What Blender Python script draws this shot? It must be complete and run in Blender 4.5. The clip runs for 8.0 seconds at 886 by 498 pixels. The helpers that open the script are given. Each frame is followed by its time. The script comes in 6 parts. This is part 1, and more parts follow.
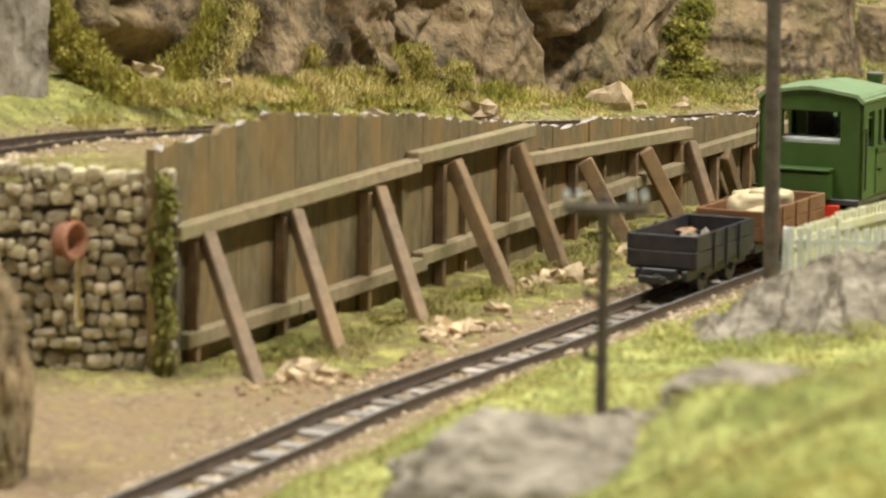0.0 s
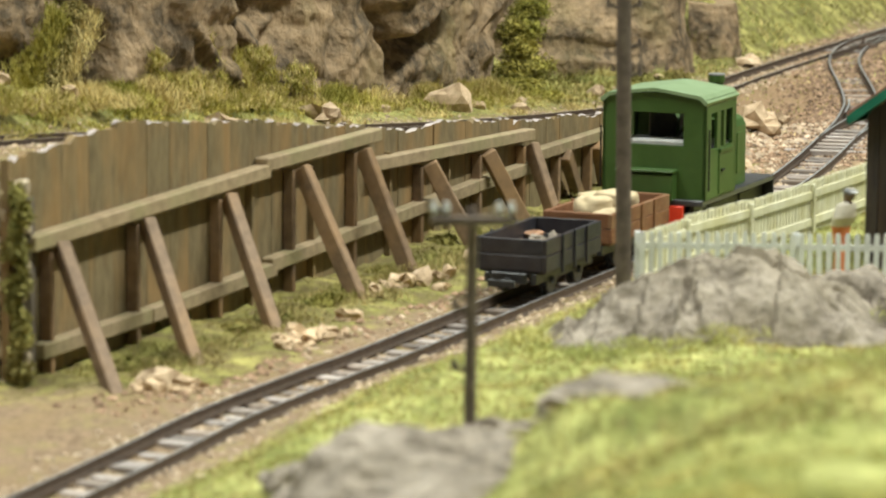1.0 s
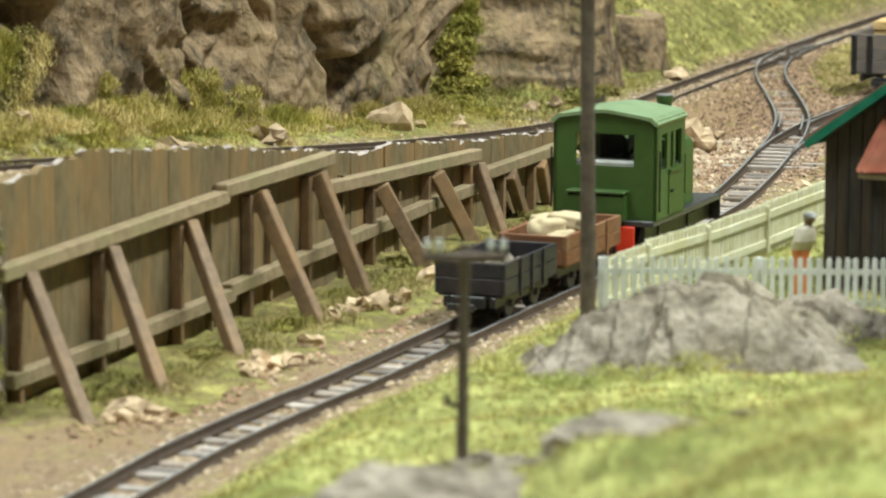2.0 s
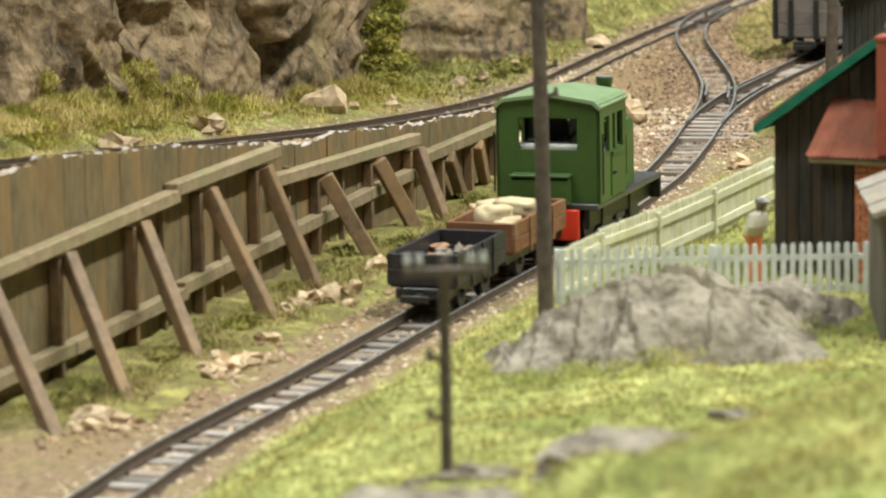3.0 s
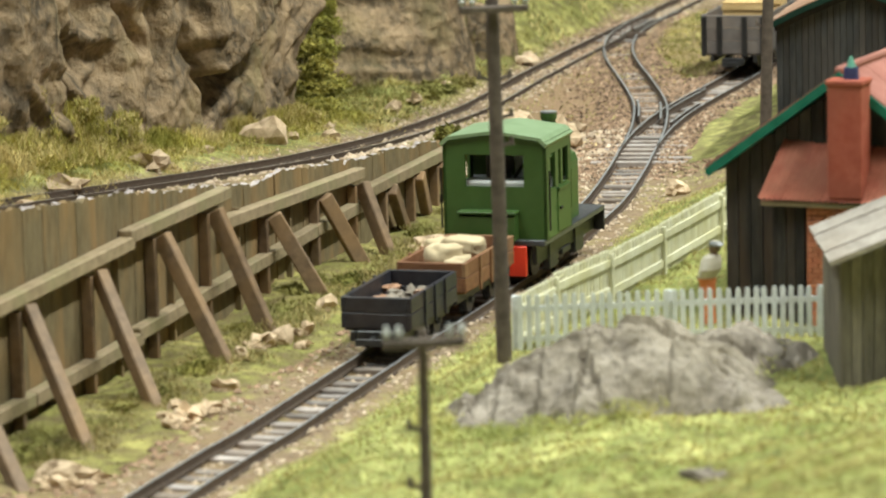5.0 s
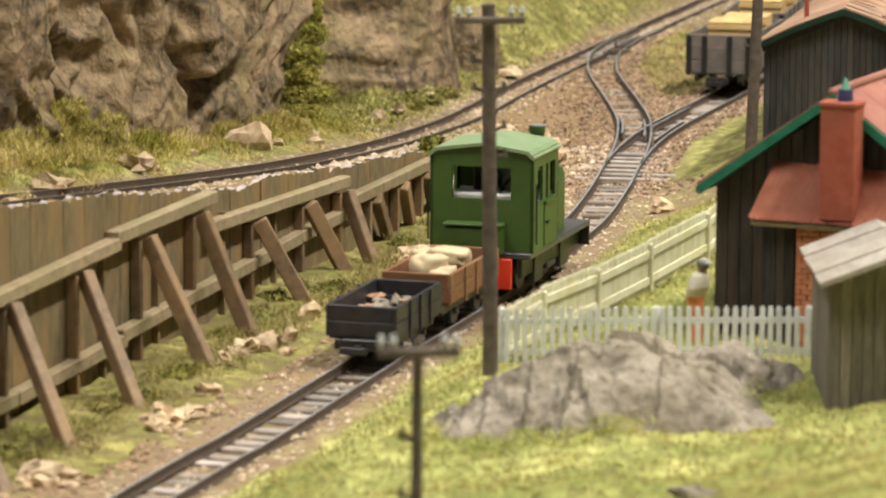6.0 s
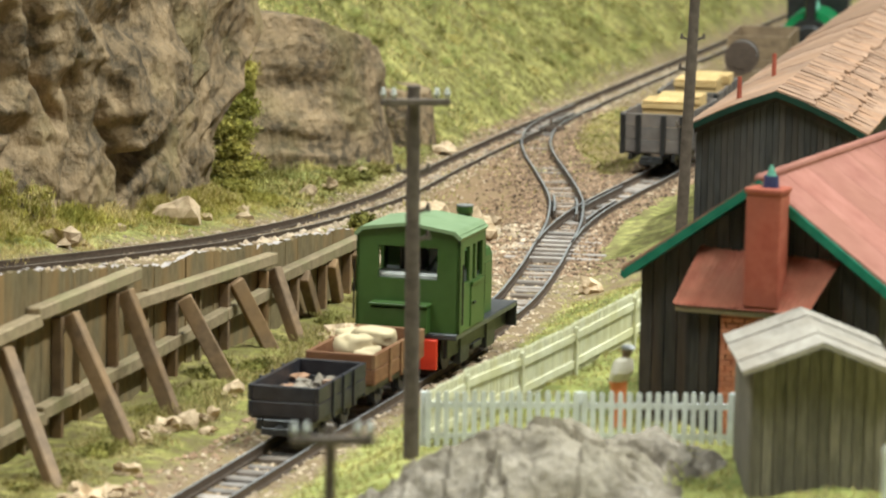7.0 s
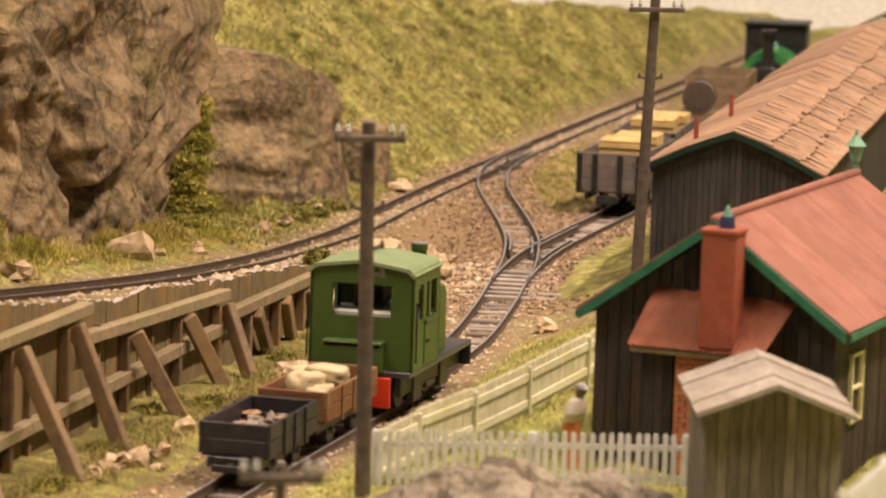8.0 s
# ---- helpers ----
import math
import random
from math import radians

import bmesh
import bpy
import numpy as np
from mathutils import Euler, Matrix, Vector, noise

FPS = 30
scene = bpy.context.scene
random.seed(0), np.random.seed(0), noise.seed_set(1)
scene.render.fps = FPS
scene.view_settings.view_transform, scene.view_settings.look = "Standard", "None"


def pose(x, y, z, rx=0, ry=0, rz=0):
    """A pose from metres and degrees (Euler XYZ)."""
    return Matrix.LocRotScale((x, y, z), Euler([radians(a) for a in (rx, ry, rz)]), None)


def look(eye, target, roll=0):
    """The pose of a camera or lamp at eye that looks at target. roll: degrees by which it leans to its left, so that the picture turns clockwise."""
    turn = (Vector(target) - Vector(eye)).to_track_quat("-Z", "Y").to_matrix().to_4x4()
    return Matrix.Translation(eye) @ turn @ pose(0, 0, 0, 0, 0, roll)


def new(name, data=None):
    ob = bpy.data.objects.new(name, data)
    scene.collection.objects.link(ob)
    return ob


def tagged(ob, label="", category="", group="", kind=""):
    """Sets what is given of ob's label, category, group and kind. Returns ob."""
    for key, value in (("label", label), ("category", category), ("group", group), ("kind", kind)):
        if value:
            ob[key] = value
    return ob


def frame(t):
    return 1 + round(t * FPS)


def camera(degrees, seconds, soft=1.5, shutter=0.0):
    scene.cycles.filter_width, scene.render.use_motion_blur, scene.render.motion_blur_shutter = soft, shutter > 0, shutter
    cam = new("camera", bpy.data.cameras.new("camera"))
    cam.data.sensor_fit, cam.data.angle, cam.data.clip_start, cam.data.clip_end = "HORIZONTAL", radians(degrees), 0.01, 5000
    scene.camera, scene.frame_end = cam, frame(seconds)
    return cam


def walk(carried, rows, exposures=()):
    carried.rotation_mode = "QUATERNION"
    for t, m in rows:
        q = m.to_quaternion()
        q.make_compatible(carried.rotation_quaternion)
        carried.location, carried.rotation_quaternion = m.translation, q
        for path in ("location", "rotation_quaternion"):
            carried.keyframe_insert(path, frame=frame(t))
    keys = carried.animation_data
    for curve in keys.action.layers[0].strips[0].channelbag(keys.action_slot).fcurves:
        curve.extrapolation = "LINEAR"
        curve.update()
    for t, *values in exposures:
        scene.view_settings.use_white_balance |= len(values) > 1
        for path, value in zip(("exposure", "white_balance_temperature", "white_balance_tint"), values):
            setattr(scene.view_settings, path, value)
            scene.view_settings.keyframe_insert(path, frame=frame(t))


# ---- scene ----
CM = 0.01  # lengths below are in centimetres and scaled by this

# ---- camera ----
cam = camera(13.92, 8.0, soft=2.1)
PATH = [
    (0, (0.000, 0.000, 10.874), (-7.671, 78.796, -0.631), 0.57),
    (0.2, (-0.069, -0.088, 10.950), (-7.540, 78.740, -0.553), 0.53),
    (0.3, (-0.104, -0.131, 10.987), (-7.496, 78.711, -0.507), 0.52),
    (0.4, (-0.138, -0.175, 11.025), (-7.226, 78.683, -0.502), 0.50),
    (0.5, (-0.173, -0.219, 11.063), (-6.921, 78.655, -0.488), 0.48),
    (0.6, (-0.284, -0.209, 11.086), (-6.136, 78.703, -0.614), 0.47),
    (0.7, (-0.395, -0.200, 11.109), (-5.461, 78.750, -0.608), 0.46),
    (0.8, (-0.507, -0.190, 11.132), (-4.722, 78.798, -0.603), 0.46),
    (0.9, (-0.618, -0.181, 11.155), (-4.447, 78.845, -0.594), 0.45),
    (1, (-0.729, -0.171, 11.178), (-4.257, 78.893, -0.508), 0.44),
    (1.1, (-0.846, -0.199, 11.226), (-4.160, 78.877, -0.438), 0.43),
    (1.2, (-0.963, -0.228, 11.274), (-4.147, 78.861, -0.356), 0.42),
    (1.3, (-1.081, -0.256, 11.323), (-4.117, 78.844, -0.273), 0.42),
    (1.4, (-1.198, -0.285, 11.371), (-3.927, 78.828, -0.235), 0.41),
    (1.5, (-1.315, -0.313, 11.419), (-3.786, 78.812, -0.120), 0.40),
    (1.6, (-1.470, -0.342, 11.478), (-3.621, 78.785, -0.042), 0.38),
    (1.7, (-1.625, -0.370, 11.536), (-3.569, 78.758, 0.015), 0.36),
    (1.8, (-1.781, -0.399, 11.595), (-3.533, 78.730, 0.039), 0.34),
    (1.9, (-1.936, -0.427, 11.653), (-3.401, 78.703, -0.000), 0.32),
    (2, (-2.091, -0.456, 11.712), (-3.158, 78.676, 0.010), 0.30),
    (2.2, (-2.226, -0.217, 12.069), (-2.615, 78.846, -0.133), 0.02),
    (3.3, (-3.523, -0.617, 12.707), (-1.746, 78.301, -0.284), -1.25),
    (3.4, (-3.562, -0.563, 12.715), (-1.574, 78.357, -0.292), -1.22),
    (3.5, (-3.600, -0.509, 12.722), (-1.452, 78.413, -0.189), -1.19),
    (3.6, (-3.666, -0.579, 12.796), (-1.204, 78.345, 0.069), -1.24),
    (3.7, (-3.732, -0.648, 12.870), (-1.065, 78.278, 0.201), -1.29),
    (3.8, (-3.799, -0.718, 12.943), (-0.951, 78.210, 0.307), -1.33),
    (3.9, (-3.865, -0.787, 13.017), (-0.916, 78.143, 0.311), -1.38),
    (4, (-3.931, -0.857, 13.091), (-0.875, 78.075, 0.428), -1.43),
    (4.1, (-3.964, -0.890, 13.156), (-0.836, 78.032, 0.531), -1.39),
    (4.2, (-3.996, -0.922, 13.220), (-0.836, 77.989, 0.513), -1.36),
    (4.3, (-4.029, -0.955, 13.285), (-0.798, 77.947, 0.457), -1.32),
    (4.4, (-4.061, -0.987, 13.349), (-0.797, 77.904, 0.466), -1.29),
    (4.5, (-4.094, -1.020, 13.414), (-0.758, 77.861, 0.506), -1.25),
    (4.6, (-4.122, -0.957, 13.695), (-0.688, 77.875, 0.621), -1.44),
    (4.7, (-4.150, -0.894, 13.977), (-0.674, 77.889, 0.522), -1.64),
    (5.8, (-4.626, -0.680, 13.940), (-0.603, 78.132, 0.804), -0.12),
    (6, (-4.688, -0.597, 13.913), (-0.421, 78.202, 0.776), 0.28),
    (6.1, (-4.653, -0.557, 13.922), (-0.346, 78.238, 0.814), 0.40),
    (6.2, (-4.618, -0.517, 13.931), (-0.133, 78.274, 0.846), 0.52),
    (6.3, (-4.582, -0.477, 13.940), (0.032, 78.309, 0.877), 0.64),
    (6.4, (-4.547, -0.437, 13.949), (0.197, 78.345, 0.893), 0.76),
    (6.5, (-4.512, -0.397, 13.958), (0.362, 78.381, 0.904), 0.88),
    (6.6, (-4.471, -0.358, 13.988), (0.535, 78.455, 1.117), 0.94),
    (6.7, (-4.429, -0.320, 14.019), (0.676, 78.529, 1.259), 1.00),
    (6.8, (-4.388, -0.281, 14.049), (0.875, 78.604, 1.776), 1.06),
    (6.9, (-4.346, -0.243, 14.080), (0.980, 78.678, 2.097), 1.12),
    (7, (-4.305, -0.204, 14.110), (1.214, 78.752, 2.471), 1.18),
    (7.1, (-4.292, -0.169, 14.103), (1.266, 78.802, 2.683), 1.25),
    (7.2, (-4.279, -0.135, 14.096), (1.415, 78.852, 2.882), 1.32),
    (7.3, (-4.267, -0.100, 14.090), (1.534, 78.903, 2.999), 1.39),
    (7.4, (-4.254, -0.066, 14.083), (1.669, 78.953, 3.133), 1.46),
    (7.5, (-4.241, -0.031, 14.076), (1.791, 79.003, 3.253), 1.53),
    (7.6, (-4.239, 0.012, 14.073), (1.831, 79.041, 3.354), 1.59),
    (7.7, (-4.237, 0.056, 14.070), (1.894, 79.078, 3.344), 1.66),
    (7.8, (-4.234, 0.099, 14.067), (2.036, 79.116, 3.352), 1.72),
    (8, (-4.230, 0.186, 14.061), (2.231, 79.191, 3.268), 1.85),
]
EXPOSURES = [(0, -0.1, 6300, 3), (2, -0.1, 5750, -4), (3.6, -0.13, 6050, 1), (4.6, -0.13, 5700, -4), (6, -0.13, 6400, 7), (6.6, -0.12, 6350, 6), (7.1, -0.06, 5700, -3), (7.3, -0.08, 5850, -2), (7.5, -0.18, 6600, 8), (7.7, -0.25, 7700, 20), (8, -0.32, 8200, 25)]
walk(cam, [(t, look(Vector(eye) * CM, Vector(target) * CM, roll)) for t, eye, target, roll in PATH], EXPOSURES)
cam.data.dof.use_dof, cam.data.dof.focus_distance, cam.data.dof.aperture_fstop = True, 0.88, 60

# ---- light ----
world = bpy.data.worlds.new("hall")
world.use_nodes = True
scene.world = world
world.node_tree.nodes["Background"].inputs[0].default_value = (1.0, 0.95, 0.88, 1)
world.node_tree.nodes["Background"].inputs[1].default_value = 0.25


def area_lamp(name, x, y, z, tx, ty, tz, sx, sy, power, color):
    data = bpy.data.lights.new(name, "AREA")
    data.shape, data.size, data.size_y, data.energy, data.color = "RECTANGLE", sx, sy, power, color
    ob = new(name, data)
    ob.matrix_world = look((x, y, z), (tx, ty, tz))
    return ob


area_lamp("unseen_strip_light", 0.72, 0.57, 1.46, 0.0, 0.83, 0.0, 1.3, 0.05, 56.0, (1.0, 0.93, 0.82))
# strip added on the left, out of view, to soften shade beside the barn
area_lamp("unseen_strip_light", -0.72, 0.45, 1.5, 0.1, 0.86, 0.0, 1.0, 0.06, 27.0, (1.0, 0.94, 0.84))
# three unseen lamps added as weak cool fill for the shadows
area_lamp("ceiling_fill", -1.1, 0.2, 1.95, -0.6, 0.6, 0.0, 1.2, 0.4, 4.5, (0.74, 0.87, 1.0))
area_lamp("ceiling_fill", -0.4, 1.9, 1.95, -0.2, 1.4, 0.0, 1.2, 0.4, 4.5, (0.74, 0.87, 1.0))
area_lamp("ceiling_fill", 1.3, 1.4, 1.95, 0.8, 1.1, 0.0, 1.2, 0.4, 4.5, (0.74, 0.87, 1.0))


# ---- materials ----
def mat(name, a, b, scale, rough=0.85, metal=0.0, bump=0.3, depth=0.0004, c=None, scale_c=None, stretch=(1, 1, 1), vary=0.12, amount=0.6, sharp=False, spec=0.3, island=False):
    """Two colours mixed by fine grain, a third by broad stains; scale is grains per metre; vary changes the value from piece to piece."""
    m = bpy.data.materials.new(name)
    m.use_nodes = True
    nt, nd = m.node_tree, m.node_tree.nodes
    link, bsdf = m.node_tree.links.new, m.node_tree.nodes["Principled BSDF"]
    co, info, geo = nd.new("ShaderNodeTexCoord"), nd.new("ShaderNodeObjectInfo"), nd.new("ShaderNodeNewGeometry")
    rnd = geo.outputs["Random Per Island"] if island else info.outputs["Random"]
    mp = nd.new("ShaderNodeMapping")
    mp.inputs["Scale"].default_value = stretch
    link(co.outputs["Object"], mp.inputs["Vector"])
    off = nd.new("ShaderNodeVectorMath")
    off.operation = "ADD"
    link(mp.outputs[0], off.inputs[0])
    if not island:
        link(rnd, off.inputs[1])
    n1 = nd.new("ShaderNodeTexNoise")
    n1.inputs["Scale"].default_value, n1.inputs["Detail"].default_value, n1.inputs["Roughness"].default_value = scale, 6, 0.65
    link(off.outputs[0], n1.inputs["Vector"])
    r1 = nd.new("ShaderNodeValToRGB")
    r1.color_ramp.elements[0].position, r1.color_ramp.elements[1].position = (0.42, 0.58) if sharp else (0.3, 0.7)
    r1.color_ramp.elements[0].color, r1.color_ramp.elements[1].color = (*a, 1), (*b, 1)
    link(n1.outputs[0], r1.inputs[0])
    out = r1.outputs[0]
    if c:
        n2 = nd.new("ShaderNodeTexNoise")
        n2.inputs["Scale"].default_value, n2.inputs["Detail"].default_value = scale_c or scale / 6, 4
        link(off.outputs[0], n2.inputs["Vector"])
        r2 = nd.new("ShaderNodeValToRGB")
        r2.color_ramp.elements[0].position, r2.color_ramp.elements[1].position = 0.45, 0.65
        r2.color_ramp.elements[1].color = (amount, amount, amount, 1)
        r2.color_ramp.elements[0].color = (0, 0, 0, 1)
        link(n2.outputs[0], r2.inputs[0])
        mx = nd.new("ShaderNodeMix")
        mx.data_type = "RGBA"
        link(r2.outputs[0], mx.inputs[0])
        link(out, mx.inputs[6])
        mx.inputs[7].default_value = (*c, 1)
        out = mx.outputs[2]
    if vary:
        mr = nd.new("ShaderNodeMapRange")
        mr.inputs[3].default_value, mr.inputs[4].default_value = 1 - vary, 1 + vary
        link(rnd, mr.inputs[0])
        hs = nd.new("ShaderNodeHueSaturation")
        link(mr.outputs[0], hs.inputs["Value"])
        link(out, hs.inputs["Color"])
        out = hs.outputs[0]
    link(out, bsdf.inputs["Base Color"])
    bsdf.inputs["Roughness"].default_value, bsdf.inputs["Metallic"].default_value = rough, metal
    bsdf.inputs["Specular IOR Level"].default_value = spec
    if bump:
        bp = nd.new("ShaderNodeBump")
        bp.inputs["Strength"].default_value, bp.inputs["Distance"].default_value = bump, depth
        link(n1.outputs[0], bp.inputs["Height"])
        link(bp.outputs[0], bsdf.inputs["Normal"])
    return m


def ground_material():
    """Sandy trackside soil, dark ash between the rails and dyed sawdust grass, mixed by the sheet's own 'grass' and 'ash' layers."""
    m = mat("layout_ground", (0.145, 0.10, 0.062), (0.31, 0.223, 0.148), 700, 0.95, bump=0.8, depth=0.0006, c=(0.24, 0.17, 0.09), scale_c=90, vary=0, spec=0.1)
    nd, link = m.node_tree.nodes, m.node_tree.links.new
    bsdf = nd["Principled BSDF"]
    soil = bsdf.inputs["Base Color"].links[0].from_socket
    co = nd["Texture Coordinate"]
    n = nd.new("ShaderNodeTexNoise")
    n.inputs["Scale"].default_value, n.inputs["Detail"].default_value = 260, 7
    link(co.outputs["Object"], n.inputs["Vector"])
    ramp = nd.new("ShaderNodeValToRGB")
    ramp.color_ramp.elements[0].position, ramp.color_ramp.elements[1].position = 0.33, 0.66
    ramp.color_ramp.elements[0].color, ramp.color_ramp.elements[1].color = (0.25, 0.275, 0.085, 1), (0.58, 0.555, 0.22, 1)
    link(n.outputs[0], ramp.inputs[0])
    nb = nd.new("ShaderNodeTexNoise")
    nb.inputs["Scale"].default_value, nb.inputs["Detail"].default_value = 42, 5
    link(co.outputs["Object"], nb.inputs["Vector"])
    rb = nd.new("ShaderNodeValToRGB")
    rb.color_ramp.elements[0].position, rb.color_ramp.elements[1].position = 0.40, 0.62
    rb.color_ramp.elements[0].color, rb.color_ramp.elements[1].color = (0.50, 0.55, 0.45, 1), (1, 1, 1, 1)
    link(nb.outputs[0], rb.inputs[0])
    mb = nd.new("ShaderNodeMix")
    mb.data_type, mb.blend_type = "RGBA", "MULTIPLY"
    mb.inputs[0].default_value = 1.0
    link(ramp.outputs[0], mb.inputs[6])
    link(rb.outputs[0], mb.inputs[7])
    at = nd.new("ShaderNodeAttribute")
    at.attribute_name = "grass"
    edge = nd.new("ShaderNodeMath")
    edge.operation = "MULTIPLY_ADD"
    link(n.outputs[0], edge.inputs[0])
    edge.inputs[1].default_value, edge.inputs[2].default_value = 1.6, -0.8
    add = nd.new("ShaderNodeMath")
    add.operation, add.use_clamp = "ADD", True
    link(at.outputs["Fac"], add.inputs[0])
    link(edge.outputs[0], add.inputs[1])
    mx = nd.new("ShaderNodeMix")
    mx.data_type = "RGBA"
    link(add.outputs[0], mx.inputs[0])
    link(soil, mx.inputs[6])
    dry = nd.new("ShaderNodeAttribute")
    dry.attribute_name = "dry"
    rd = nd.new("ShaderNodeValToRGB")
    rd.color_ramp.elements[0].position, rd.color_ramp.elements[1].position = 0.36, 0.66
    rd.color_ramp.elements[0].color, rd.color_ramp.elements[1].color = (0.13, 0.115, 0.035, 1), (0.40, 0.355, 0.125, 1)
    link(n.outputs[0], rd.inputs[0])
    md = nd.new("ShaderNodeMix")
    md.data_type = "RGBA"
    link(dry.outputs["Fac"], md.inputs[0])
    link(mb.outputs[2], md.inputs[6])
    mdb = nd.new("ShaderNodeMix")
    mdb.data_type, mdb.blend_type = "RGBA", "MULTIPLY"
    mdb.inputs[0].default_value = 0.8
    link(rd.outputs[0], mdb.inputs[6])
    link(rb.outputs[0], mdb.inputs[7])
    link(mdb.outputs[2], md.inputs[7])
    link(md.outputs[2], mx.inputs[7])
    ash = nd.new("ShaderNodeAttribute")
    ash.attribute_name = "ash"
    mx2 = nd.new("ShaderNodeMix")
    mx2.data_type = "RGBA"
    link(ash.outputs["Fac"], mx2.inputs[0])
    link(mx.outputs[2], mx2.inputs[6])
    mx2.inputs[7].default_value = (0.25, 0.165, 0.098, 1)
    link(mx2.outputs[2], bsdf.inputs["Base Color"])
    return m


def chiselled(m, scale, depth, mossy=0.55):
    """Broken rock: two sizes of chipped cells laid over the grain's relief."""
    nt, nd, link = m.node_tree, m.node_tree.nodes, m.node_tree.links.new
    bsdf = nd["Principled BSDF"]
    grain = bsdf.inputs["Normal"].links[0].from_socket
    co = nd["Texture Coordinate"]
    warp = nd.new("ShaderNodeTexNoise")
    warp.inputs["Scale"].default_value, warp.inputs["Detail"].default_value = scale * 0.8, 3
    link(co.outputs["Object"], warp.inputs["Vector"])
    bend = nd.new("ShaderNodeVectorMath")
    bend.operation = "MULTIPLY_ADD"
    link(warp.outputs["Color"], bend.inputs[0])
    bend.inputs[1].default_value = (0.9 / scale, 0.9 / scale, 0.9 / scale)
    stretch = nd.new("ShaderNodeMapping")
    stretch.inputs["Scale"].default_value = (1, 1, 0.6)
    link(co.outputs["Object"], stretch.inputs["Vector"])
    link(stretch.outputs[0], bend.inputs[2])
    last = grain
    for k, amount in ((1.0, 1.0), (3.1, 0.22)):
        cell = nd.new("ShaderNodeTexVoronoi")
        cell.inputs["Scale"].default_value = scale * k
        link(bend.outputs[0], cell.inputs["Vector"])
        bp = nd.new("ShaderNodeBump")
        bp.inputs["Strength"].default_value, bp.inputs["Distance"].default_value = 0.8, depth * amount
        link(cell.outputs["Distance"], bp.inputs["Height"])
        link(last, bp.inputs["Normal"])
        last = bp.outputs[0]
    link(last, bsdf.inputs["Normal"])
    stain = nd.new("ShaderNodeTexNoise")
    stain.inputs["Scale"].default_value, stain.inputs["Detail"].default_value = 28, 6
    link(co.outputs["Object"], stain.inputs["Vector"])
    ramp = nd.new("ShaderNodeValToRGB")
    ramp.color_ramp.elements[0].position, ramp.color_ramp.elements[1].position = 0.54, 0.68
    ramp.color_ramp.elements[0].color, ramp.color_ramp.elements[1].color = (0, 0, 0, 1), (mossy, mossy, mossy, 1)
    link(stain.outputs[0], ramp.inputs[0])
    moss = nd.new("ShaderNodeMix")
    moss.data_type = "RGBA"
    link(ramp.outputs[0], moss.inputs[0])
    link(bsdf.inputs["Base Color"].links[0].from_socket, moss.inputs[6])
    moss.inputs[7].default_value = (0.22, 0.18, 0.075, 1)
    link(moss.outputs[2], bsdf.inputs["Base Color"])
    return m


